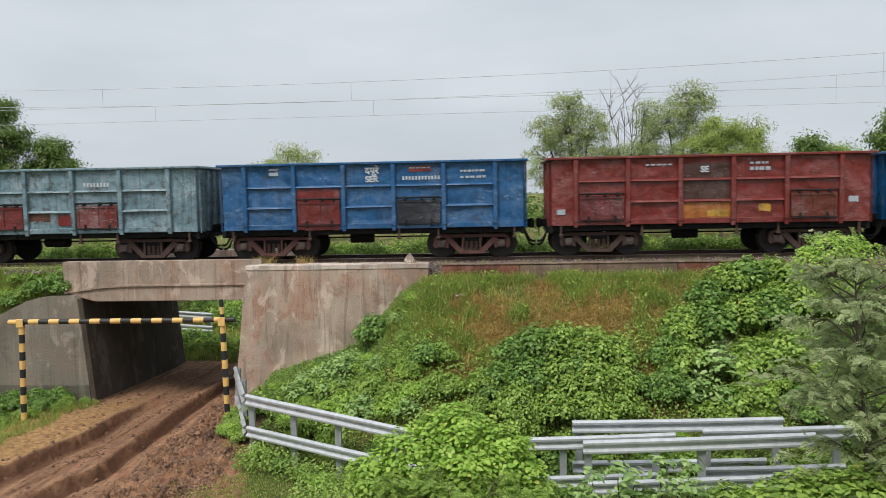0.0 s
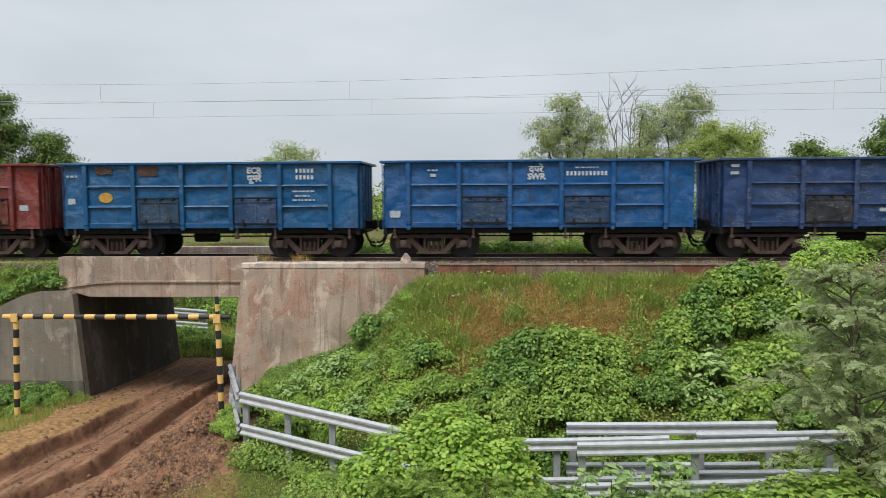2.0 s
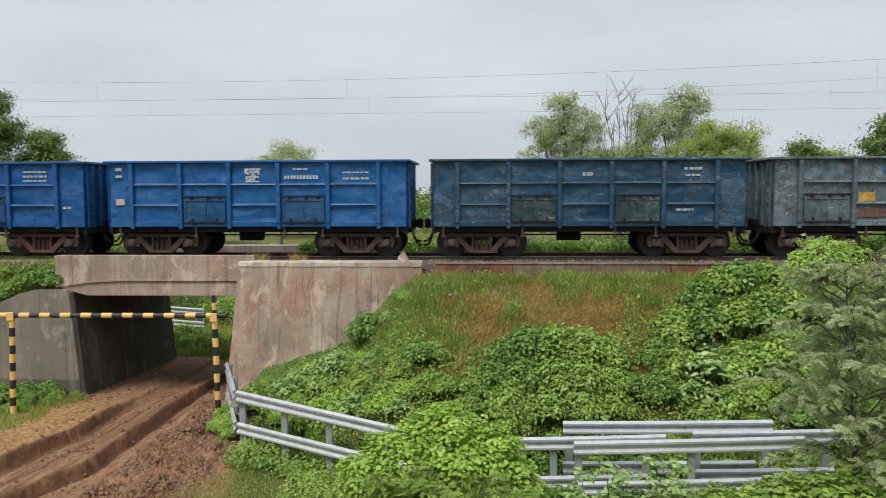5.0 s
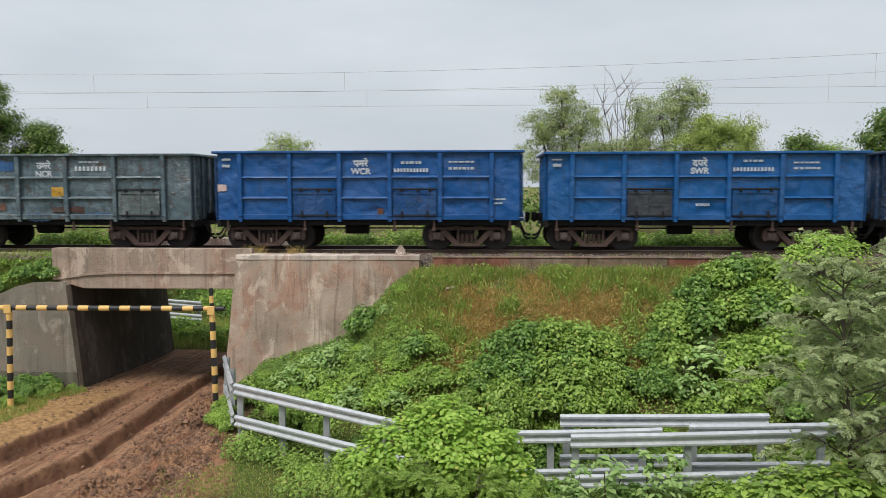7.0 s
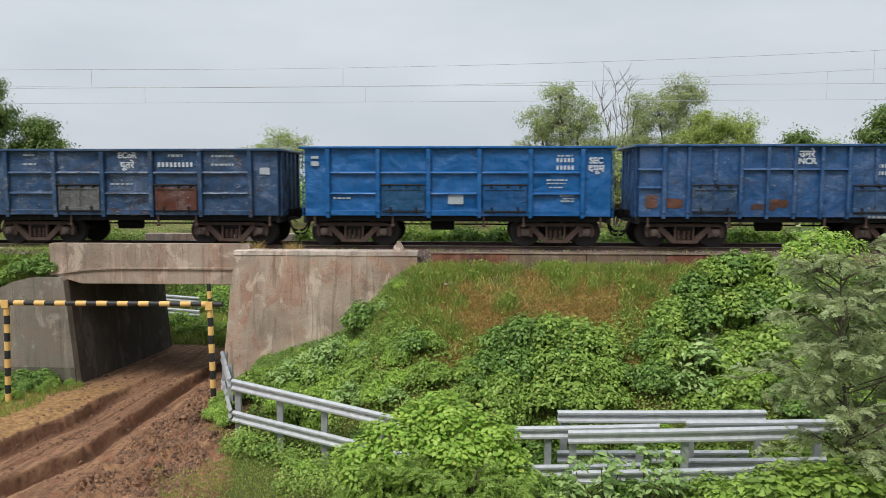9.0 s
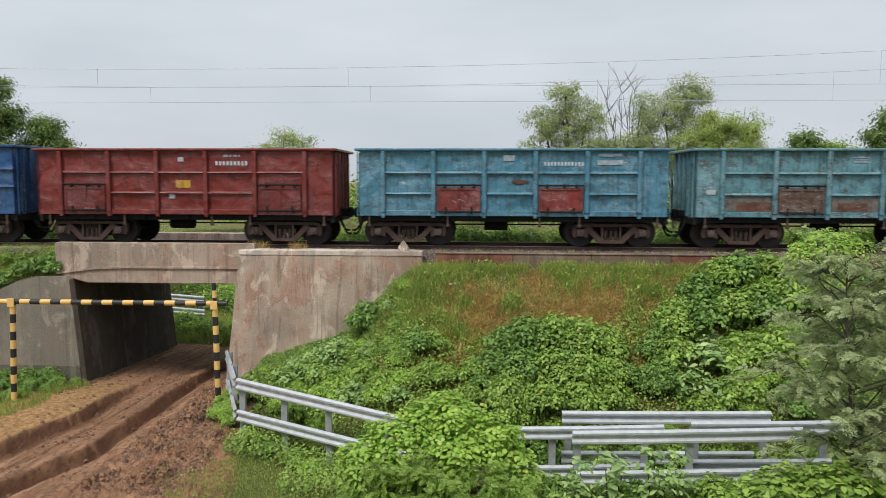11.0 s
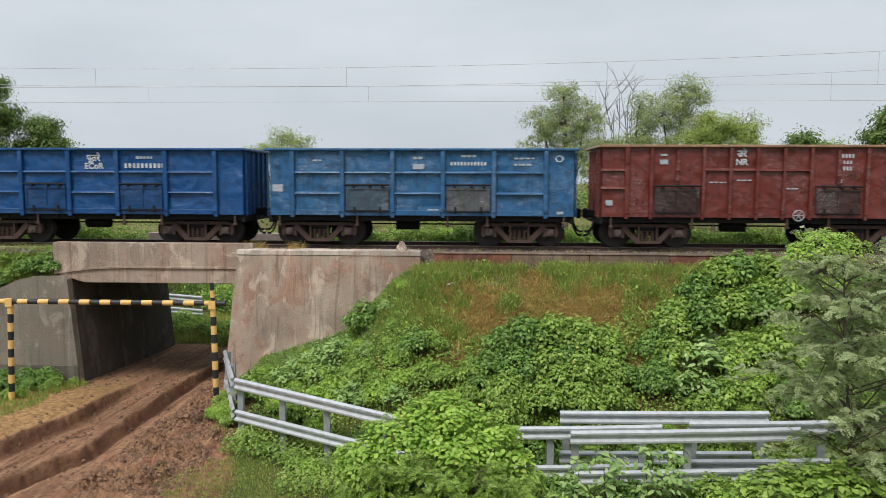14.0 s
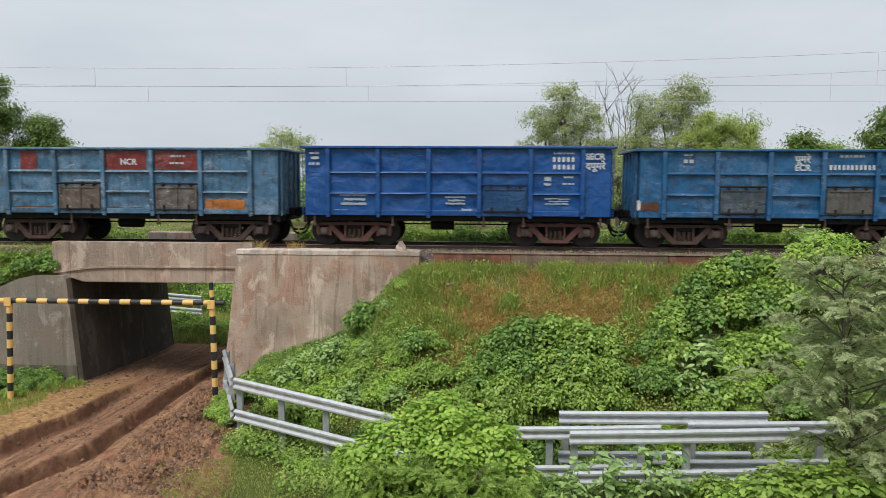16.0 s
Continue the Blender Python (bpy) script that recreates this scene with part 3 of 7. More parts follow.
        add_box(bm, x - 0.06, x + 0.06, -1.52, -1.42, 0.68, 0.76, 0.01)
        part("bracket", bm, M["bogie"], w)
    # outside stiffening
    post = stiff = plate = None
    posts = [-4.23, -3.46, -2.62, -1.81, -0.97, -0.13, 0.71, 1.55, 2.40, 3.28, 4.12] if ribbed else POSTS
    for s in (-1, 1):
        turn = 0 if s < 0 else 180
        for x in posts:
            short = ribbed and x in (-2.62, 2.40)
            if post is None:
                bm = bmesh.new()
                add_box(bm, -0.07, 0.07, -0.11, 0.0, 1.15, top - 0.09, 0.012)
                add_prism(bm, [(-0.07, 1.15), (0.07, 1.15), (0.05, 0.98), (-0.05, 0.98)], -0.08, 0.0)
                post = part("side_post", sound(bm), P, w)
                post.matrix_basis = pose(x, -wall_y, 0)
            else:
                again(post, pose(x, s * wall_y, 0, 0, 0, turn) @ (Matrix.Translation((0, 0, 1.66)) @ Matrix.Diagonal((0.8, 0.8, 0.47, 1)) if short else Matrix.Diagonal((0.72, 1, 1, 1) if ribbed else (1, 1, 1, 1))))
        if ribbed:
            runs = [(-5.06, -4.28, 2.55), (-5.06, -4.28, 1.97), (4.17, 5.06, 2.55), (4.17, 5.06, 1.97), (-1.75, 1.5, 2.56)]
            doors = (-2.63, 2.42)
        else:
            runs = []
            for i, (a, b) in enumerate(zip(posts, posts[1:])):
                runs.append((a + 0.08, b - 0.08, 2.45))
                if i not in door_panels:
                    runs.append((a + 0.08, b - 0.08, 1.77))
            doors = [(posts[i] + posts[i + 1]) / 2 for i in door_panels]
        for a, b, z in runs:
            c, ln = (a + b) / 2, b - a
            if stiff is None:
                bm = bmesh.new()
                ends = [[bm.verts.new((x, y, z)) for y, z in ((0.0, 0.055), (-0.075, 0.012), (-0.085, -0.012), (-0.075, -0.028), (0.0, -0.034))] for x in (-0.5, 0.5)]
                bm.faces.new(ends[0]), bm.faces.new(ends[1][::-1])
                for q in range(5):
                    bm.faces.new((ends[0][q], ends[0][(q + 1) % 5], ends[1][(q + 1) % 5], ends[1][q]))
                stiff = part("stiffener", sound(bm), P, w)
                stiff.matrix_basis = pose(c, -wall_y, z) @ Matrix.Diagonal((ln, 1, 1, 1))
            else:
                again(stiff, pose(c * (1 if s < 0 else -1), s * wall_y, z, 0, 0, turn) @ Matrix.Diagonal((ln, 1, 1, 1)))
        if not ribbed:
            for i in [q for q in range(5) if q not in door_panels]:
                a, b = posts[i], posts[i + 1]
                c, ln = (a + b) / 2, b - a - 0.16
                if plate is None:
                    plate = part("sill_plate", box(-0.5, 0.5, -0.05, 0.0, 1.05, 1.22, 0.01), P, w)
                    plate.matrix_basis = pose(c, -wall_y, 0) @ Matrix.Diagonal((ln, 1, 1, 1))
                else:
                    again(plate, pose(c * (1 if s < 0 else -1), s * wall_y, 0, 0, 0, turn) @ Matrix.Diagonal((ln, 1, 1, 1)))
        for c in doors:
            c = c if s < 0 else -c
            bm = bmesh.new()
            h = 0.70
            add_box(bm, -h, h, -0.045, -0.005, 1.22, 1.98, 0.01)
            add_box(bm, -h, h, -0.075, -0.04, 1.90, 1.98)
            add_box(bm, -h, h, -0.075, -0.04, 1.22, 1.29)
            for x in (-h, -0.02, h - 0.06):
                add_box(bm, x, x + 0.06, -0.07, -0.04, 1.285, 1.905)
            d = part("door", bm, P, w)
            d.matrix_basis = pose(c, s * wall_y, 0, 0, 0, turn)
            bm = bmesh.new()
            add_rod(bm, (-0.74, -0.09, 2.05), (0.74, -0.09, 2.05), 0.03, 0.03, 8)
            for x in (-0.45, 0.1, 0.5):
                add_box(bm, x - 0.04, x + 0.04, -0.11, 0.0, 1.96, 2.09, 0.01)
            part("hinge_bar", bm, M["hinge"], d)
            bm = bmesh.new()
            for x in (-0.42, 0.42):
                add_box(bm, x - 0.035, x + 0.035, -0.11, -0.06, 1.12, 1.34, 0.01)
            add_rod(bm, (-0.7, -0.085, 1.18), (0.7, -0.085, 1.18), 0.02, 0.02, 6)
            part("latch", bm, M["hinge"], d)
    return w


PAINTED = ("side_wall", "end_wall", "end_rib", "coping", "side_post", "stiffener", "sill_plate", "door", "ladder", "floor")


def kind_of(ob):
    return ob.name.split(".")[0]


def set_material(ob, m):
    slot = ob.material_slots[0]
    slot.link = "OBJECT"
    slot.material = m


# colour, fade, rust, door colours, ribbed, label
RUST, OX, DK = lin(92, 62, 50), lin(135, 50, 45), lin(52, 55, 64)
WAGONS = []


def livery(*row):
    WAGONS.append(row)


livery(lin(140, 172, 184), 0.7, 0.55, (OX, OX), 0, "pale weathered blue open wagon with rusty red doors")
livery(lin(45, 108, 172), 0.3, 0.3, (OX, DK), 0, "blue open wagon with one red patched door panel")
livery(lin(148, 54, 46), 0.25, 0.25, (lin(128, 48, 48), lin(128, 62, 46)), 2, "maroon red open wagon with a rusty orange panel")
livery(lin(20, 92, 176), 0.2, 0.25, (lin(52, 78, 110), lin(40, 76, 130)), 0, "bright blue open wagon with a yellow oval mark")
livery(lin(22, 88, 182), 0.2, 0.25, (lin(36, 72, 118), lin(36, 72, 118)), 0, "blue open wagon with faded white lettering")
livery(lin(44, 74, 134), 0.2, 0.35, (lin(50, 52, 62), lin(50, 54, 68)), 0, "dark grimy navy blue open wagon")
livery(lin(20, 88, 190), 0.15, 0.1, (None, None), 0, "clean bright blue open wagon")
livery(lin(24, 96, 196), 0.15, 0.1, (lin(30, 84, 160), lin(30, 84, 160)), 0, "clean bright blue open wagon with white lettering")
livery(lin(36, 84, 122), 0.25, 0.4, (lin(50, 80, 85), lin(50, 80, 85)), 0, "dark teal grimy open wagon")
livery(lin(102, 124, 134), 0.35, 0.6, (lin(95, 112, 118), lin(110, 125, 125)), 2, "grey scraped open wagon with yellow patches")
livery(lin(22, 86, 188), 0.15, 0.12, (None, None), 3, "bright blue open wagon with white lettering")
livery(lin(24, 92, 192), 0.15, 0.15, (lin(62, 66, 74), None), 0, "bright blue open wagon with one grey door")
livery(lin(56, 86, 134), 0.35, 0.5, (lin(105, 105, 105), lin(112, 62, 48)), 0, "dull scratched blue open wagon with a rust brown door")
livery(lin(14, 100, 205), 0.1, 0.08, (lin(30, 84, 150), None), 3, "freshly painted bright blue open wagon")
livery(lin(50, 96, 160), 0.3, 0.3, (lin(52, 82, 128), lin(52, 88, 140)), 1, "medium blue ribbed open wagon with rust marks")
livery(lin(148, 54, 46), 0.2, 0.3, (OX, OX), 2, "maroon red open wagon")
livery(lin(94, 156, 182), 0.4, 0.45, (lin(150, 62, 55), lin(160, 60, 55)), 0, "teal blue open wagon with two red doors")
livery(lin(112, 166, 178), 0.4, 0.6, (lin(120, 88, 70), lin(95, 88, 82)), 0, "rusty pale teal open wagon")
livery(lin(98, 172, 188), 0.4, 0.3, (lin(90, 150, 165), lin(95, 155, 165)), 0, "turquoise open wagon with a yellow oval mark")
livery(lin(22, 82, 176), 0.15, 0.15, (None, None), 0, "deep blue open wagon")
livery(lin(58, 116, 176), 0.3, 0.35, (lin(82, 104, 122), lin(105, 108, 112)), 0, "mid blue open wagon with grey doors")
livery(lin(138, 58, 50), 0.2, 0.35, (lin(70, 42, 40), lin(82, 52, 48)), 1, "red-brown ribbed open wagon with dark doors")
livery(lin(88, 136, 172), 0.6, 0.5, (lin(118, 100, 88), lin(110, 98, 92)), 0, "faded blue open wagon with red upper panels")
livery(lin(22, 82, 186), 0.12, 0.1, (None, lin(28, 72, 150)), 4, "clean deep blue open wagon with white lettering")
livery(lin(40, 108, 168), 0.25, 0.4, (lin(76, 92, 104), lin(110, 108, 105)), 0, "blue open wagon with scraped grey doors")
# painted marks on the camera's side: kind, colour or word, place along and height, size
MARKS = {}
MARKS[0] = [
    ("digits", "white", 1.58, 2.67, 0.93, 0.17), ("patch", "red", 0.42, 1.51, 0.49, 0.37), ("patch", "rust", -0.47, 1.62, 0.75, 0.30),
]
MARKS[1] = [
    ("word", "SER", 0.04, 2.67), ("word", "दपूरे", 0.05, 2.95), ("digits", "white", 1.67, 2.69, 1.27, 0.15), ("patch", "red", 1.62, 2.99, 0.75, 0.19),
    ("bar", "white", 1.62, 3.02, 0.67, 0.06), ("bar", "white", -3.24, 3.05, 0.30, 0.07), ("bar", "white", -3.24, 2.90, 0.30, 0.11), ("bar", "white", 3.39, 2.89, 0.86, 0.09),
    ("bar", "white", 3.39, 2.69, 0.86, 0.09), ("patch", "red", -1.80, 1.72, 1.5, 1.36), ("bar", "white", -1.88, 1.62, 0.26, 0.11),
]
MARKS[2] = [
    ("bar", "white", 1.59, 2.95, 0.64, 0.09), ("bar", "white", 1.59, 2.77, 0.64, 0.15), ("word", "SE", -0.14, 2.77), ("patch", "brown", -0.12, 2.30, 1.57, 1.31),
    ("patch", "orange", -0.07, 1.49, 1.57, 0.56), ("patch", "yellow", 0.28, 1.38, 0.67, 0.22), ("bar", "white", 4.48, 1.75, 0.30, 0.19), ("patch", "yellow", 1.75, 1.53, 0.37, 0.24),
    ("bar", "white", -4.70, 1.48, 0.26, 0.17), ("bar", "white", -1.59, 2.95, 0.82, 0.07),
]
MARKS[3] = [
    ("word", "ECR", 1.55, 2.95), ("word", "पूमरे", 1.55, 2.69), ("digits", "white", 3.24, 2.94, 0.64, 0.17), ("digits", "white", 3.24, 2.72, 0.64, 0.17),
    ("oval", "yellow", -3.55, 2.08, 0.49, 0.34), ("bar", "white", -4.74, 1.96, 0.26, 0.19), ("bar", "white", 3.20, 2.26, 0.75, 0.07), ("bar", "white", 3.20, 2.11, 0.56, 0.07),
    ("bar", "white", 3.20, 1.97, 0.75, 0.07), ("bar", "white", -4.70, 2.80, 0.37, 0.09), ("bar", "white", -3.88, 1.18, 0.15, 0.07), ("patch", "red", -0.23, 1.15, 0.37, 0.19),
    ("patch", "brown", -2.08, 2.98, 0.67, 0.37), ("patch", "brown", -3.59, 2.99, 0.56, 0.26),
]
MARKS[4] = [
    ("word", "दपरे", -0.06, 2.93), ("word", "SWR", -0.05, 2.69), ("digits", "white", 1.57, 2.79, 1.35, 0.17), ("bar", "white", -3.41, 2.92, 0.37, 0.07),
    ("bar", "white", -3.41, 2.76, 0.19, 0.09), ("digits", "white", -3.53, 1.14, 1.31, 0.07), ("bar", "white", -4.67, 1.49, 0.34, 0.22), ("bar", "white", 1.57, 2.98, 0.75, 0.06),
]
MARKS[5] = [
    ("word", "पूमरे", 4.55, 2.99), ("word", "ECR", 4.54, 2.75), ("digits", "white", 3.57, 2.83, 0.67, 0.15), ("digits", "white", 3.57, 2.63, 0.67, 0.15),
    ("bar", "white", 3.57, 3.02, 0.56, 0.06), ("bar", "white", -4.66, 3.00, 0.26, 0.09), ("bar", "white", -4.67, 2.77, 0.26, 0.09), ("bar", "white", 3.59, 1.57, 0.26, 0.15),
    ("bar", "white", 3.60, 2.13, 0.67, 0.07), ("bar", "white", -0.05, 1.58, 0.22, 0.11), ("patch", "orange", -1.07, 1.53, 0.15, 0.34),
]
MARKS[6] = [
    ("word", "पमरे", -0.12, 2.92), ("word", "WCR", -0.13, 2.66), ("digits", "white", 1.52, 2.69, 1.20, 0.15), ("bar", "white", 1.52, 2.95, 0.67, 0.11),
    ("bar", "white", 3.35, 2.90, 0.82, 0.07), ("bar", "white", 3.34, 2.75, 0.82, 0.09), ("bar", "white", 3.34, 2.60, 0.82, 0.07), ("bar", "white", -4.73, 3.01, 0.30, 0.09),
    ("bar", "white", -4.74, 2.80, 0.22, 0.09), ("bar", "white", 4.44, 1.69, 0.34, 0.11), ("patch", "brown", -0.18, 2.92, 0.64, 0.26),
]
MARKS[7] = [
    ("word", "दपूम", -0.12, 2.87), ("word", "SEC", -0.12, 2.61), ("digits", "white", 1.52, 2.68, 1.16, 0.15), ("bar", "white", 1.51, 2.95, 0.52, 0.09),
    ("bar", "white", 3.33, 2.83, 0.86, 0.07), ("bar", "white", 3.34, 2.63, 0.86, 0.09), ("bar", "white", -4.67, 2.97, 0.22, 0.11), ("bar", "white", -4.67, 2.73, 0.22, 0.09),
    ("bar", "pink", -4.64, 1.88, 0.30, 0.21),
]
MARKS[8] = [
    ("bar", "white", 3.34, 2.90, 0.56, 0.11), ("bar", "white", 3.33, 2.69, 0.45, 0.09), ("digits", "white", -0.23, 1.12, 0.93, 0.15), ("bar", "white", 0.01, 2.74, 0.37, 0.15),
    ("bar", "white", 3.09, 1.58, 0.56, 0.09),
]
MARKS[9] = [
    ("word", "उमरे", -0.01, 2.85), ("word", "NCR", -0.02, 2.57), ("digits", "white", 1.59, 2.75, 1.12, 0.19), ("patch", "yellow", -2.14, 1.98, 0.52, 0.30),
    ("patch", "yellow", 0.46, 1.98, 0.49, 0.32), ("patch", "blue", -0.27, 1.12, 0.75, 0.26), ("patch", "blue", -1.37, 2.84, 0.60, 0.34), ("patch", "blue", 1.80, 1.16, 0.82, 0.22),
    ("bar", "white", 1.59, 2.97, 0.75, 0.07), ("patch", "rust", -2.06, 1.46, 1.31, 0.26), ("patch", "brown", 0.77, 1.38, 1.12, 0.19),
]
MARKS[10] = [
    ("word", "पमरे", -0.20, 2.89), ("word", "WCR", -0.20, 2.63), ("digits", "white", 1.46, 2.67, 1.16, 0.15), ("bar", "white", 1.46, 2.92, 0.67, 0.11),
    ("bar", "white", 3.10, 2.94, 0.82, 0.07), ("bar", "white", 3.10, 2.73, 0.82, 0.11), ("bar", "white", -4.69, 3.04, 0.30, 0.07), ("bar", "white", -4.70, 2.83, 0.26, 0.09),
    ("bar", "pink", -4.85, 2.10, 0.30, 0.22), ("bar", "white", 4.34, 1.72, 0.45, 0.07), ("bar", "white", 4.34, 1.59, 0.37, 0.07), ("patch", "rust", 0.44, 1.33, 0.19, 0.19),
]
MARKS[11] = [
    ("word", "दपरे", -0.17, 2.87), ("word", "SWR", -0.17, 2.62), ("digits", "white", 1.52, 2.67, 1.31, 0.15), ("bar", "white", 1.51, 2.94, 0.60, 0.09),
    ("bar", "white", 3.18, 2.88, 0.82, 0.07), ("bar", "white", 3.19, 2.70, 0.82, 0.09), ("bar", "white", -4.71, 3.00, 0.34, 0.07), ("bar", "white", -4.71, 2.82, 0.26, 0.09),
    ("digits", "white", -0.05, 1.54, 0.45, 0.11),
]
MARKS[12] = [
    ("word", "ECoR", -0.05, 3.02), ("word", "पूतरे", -0.06, 2.70), ("digits", "white", 1.57, 2.72, 1.23, 0.19), ("bar", "white", 1.58, 3.02, 0.49, 0.11),
    ("bar", "white", 3.17, 3.00, 0.75, 0.09), ("bar", "white", 3.16, 2.72, 0.75, 0.09), ("bar", "white", 4.58, 2.51, 0.34, 0.22), ("bar", "white", 3.54, 1.13, 0.49, 0.11),
    ("bar", "white", -3.44, 3.04, 0.37, 0.09), ("bar", "white", -3.42, 2.74, 0.45, 0.07), ("bar", "white", -0.28, 2.08, 0.75, 0.06), ("patch", "brown", -0.32, 1.15, 1.12, 0.19),
]
MARKS[13] = [
    ("word", "SEC", 4.52, 2.84), ("word", "दपूम", 4.52, 2.59), ("digits", "white", 3.52, 2.86, 0.60, 0.17), ("digits", "white", 3.52, 2.62, 0.60, 0.17),
    ("bar", "white", 3.52, 3.00, 0.49, 0.07), ("bar", "white", 3.26, 2.22, 0.67, 0.06), ("bar", "white", 3.26, 2.11, 0.67, 0.06), ("bar", "white", 3.26, 1.98, 0.49, 0.06),
    ("bar", "white", -0.02, 1.59, 0.50, 0.32), ("bar", "white", -4.66, 2.96, 0.26, 0.09), ("bar", "white", -4.66, 2.75, 0.26, 0.15), ("bar", "white", -3.50, 1.16, 0.49, 0.09),
    ("bar", "white", -3.77, 1.62, 0.56, 0.07), ("bar", "pale", 3.59, 1.71, 0.45, 0.05), ("bar", "pale", 3.63, 1.62, 0.36, 0.05), ("bar", "pale", 3.60, 1.53, 0.43, 0.05),
]
MARKS[14] = [
    ("word", "उमरे", 0.24, 3.05), ("word", "NCR", 0.25, 2.82), ("digits", "white", 2.75, 2.67, 0.64, 0.15), ("digits", "white", 2.76, 2.44, 0.64, 0.15),
    ("patch", "rust", -4.61, 1.53, 0.37, 0.41), ("patch", "rust", -3.88, 1.47, 0.56, 0.30), ("patch", "rust", -0.57, 1.48, 0.56, 0.26), ("bar", "white", 4.38, 1.67, 0.26, 0.19),
    ("bar", "pink", 4.39, 1.46, 0.26, 0.19), ("bar", "white", 2.55, 1.05, 0.67, 0.11), ("patch", "brown", -1.07, 1.37, 0.75, 0.19),
]
MARKS[15] = [
    ("digits", "white", 1.63, 2.75, 1.12, 0.17), ("bar", "white", 1.64, 3.00, 0.56, 0.09), ("patch", "yellow", -0.03, 2.07, 0.52, 0.28), ("bar", "white", -0.09, 2.88, 0.19, 0.15),
    ("bar", "white", -0.42, 1.66, 0.19, 0.17),
]
MARKS[16] = [
    ("digits", "white", 1.66, 2.75, 1.31, 0.15), ("bar", "pale", -0.11, 2.93, 0.37, 0.19), ("bar", "pale", 3.14, 3.03, 0.75, 0.09), ("bar", "pale", 3.14, 2.79, 0.82, 0.15),
    ("patch", "rust", 0.26, 2.16, 0.56, 0.11),
]
MARKS[17] = [
    ("bar", "pale", 0.05, 2.97, 0.45, 0.04), ("bar", "pale", 0.09, 2.89, 0.36, 0.04), ("bar", "pale", 0.06, 2.82, 0.43, 0.04), ("bar", "pale", 1.68, 2.97, 1.05, 0.04),
    ("bar", "pale", 1.71, 2.89, 0.84, 0.04), ("bar", "pale", 1.68, 2.82, 0.99, 0.04), ("patch", "yellow", 4.60, 1.51, 0.37, 0.34), ("bar", "white", -4.56, 1.85, 0.30, 0.15),
    ("patch", "grime", -3.40, 1.46, 1.48, 0.46), ("patch", "grime", -0.08, 1.45, 1.48, 0.44), ("patch", "grime", 3.25, 1.46, 1.48, 0.46),
    ("patch", "rust", -0.13, 1.39, 0.93, 0.26), ("patch", "rust", -3.19, 1.38, 1.12, 0.30), ("patch", "rust", 3.24, 1.41, 0.93, 0.22),
]
MARKS[18] = [
    ("oval", "amber", -3.40, 2.13, 0.86, 0.52), ("patch", "amber", -3.41, 1.54, 0.82, 0.41), ("patch", "amber", -0.46, 1.50, 0.45, 0.30), ("patch", "amber", 0.03, 1.50, 0.45, 0.26),
    ("word", "मरे", -0.09, 2.90), ("word", "CR", -0.09, 2.61), ("digits", "white", 1.65, 2.67, 1.27, 0.19), ("bar", "white", 1.65, 2.92, 0.45, 0.11),
    ("bar", "white", 3.18, 2.91, 0.71, 0.09), ("bar", "white", 3.18, 2.64, 0.71, 0.13), ("ring", "white", 4.45, 2.82, 0.30, 0.30), ("bar", "pale", -0.09, 2.19, 1.31, 0.10),
    ("bar", "pale", -0.05, 2.02, 1.05, 0.10), ("bar", "pale", -0.09, 1.85, 1.24, 0.10), ("bar", "amber", -4.65, 1.72, 0.45, 0.19), ("bar", "white", 1.66, 2.32, 0.37, 0.19),
]
MARKS[19] = [
    ("word", "पूतरे", -0.05, 2.91), ("word", "ECoR", -0.04, 2.64), ("digits", "white", 1.69, 2.66, 1.42, 0.19), ("bar", "white", 1.68, 2.93, 0.56, 0.11),
    ("bar", "white", -4.59, 1.78, 0.32, 0.24), ("bar", "white", -4.63, 3.02, 0.26, 0.09), ("bar", "white", -4.62, 2.77, 0.30, 0.07),
]
MARKS[20] = [
    ("digits", "white", 1.58, 2.75, 1.20, 0.15), ("bar", "white", 1.59, 2.99, 0.49, 0.09), ("bar", "white", -0.04, 2.93, 0.37, 0.11), ("bar", "white", -0.05, 2.65, 0.37, 0.17),
    ("bar", "white", 3.39, 2.92, 0.64, 0.07), ("bar", "white", 3.38, 2.72, 0.64, 0.09), ("bar", "white", -4.73, 1.94, 0.34, 0.24), ("ring", "white", 4.52, 2.91, 0.26, 0.22),
    ("bar", "white", 0.43, 1.15, 0.34, 0.22), ("bar", "white", -3.38, 2.85, 0.34, 0.07), ("bar", "white", 4.57, 1.16, 0.22, 0.09),
]
MARKS[21] = [
    ("word", "उरे", -0.62, 3.08), ("word", "NR", -0.62, 2.81), ("digits", "white", 2.62, 3.02, 0.52, 0.15), ("digits", "white", 2.62, 2.82, 0.41, 0.13),
    ("digits", "white", 2.62, 2.62, 0.41, 0.15), ("bar", "white", -3.07, 3.04, 0.22, 0.07), ("bar", "white", -3.07, 2.82, 0.26, 0.15), ("bar", "white", -4.78, 1.50, 0.22, 0.17),
    ("bar", "white", -1.35, 2.17, 0.52, 0.06), ("bar", "white", -0.52, 2.24, 0.45, 0.06), ("bar", "white", 1.00, 1.98, 0.37, 0.06), ("bar", "pale", 2.49, 2.23, 0.06, 0.11),
    ("bar", "pale", 2.53, 2.04, 0.04, 0.11), ("bar", "pale", 2.50, 1.84, 0.05, 0.11),
]
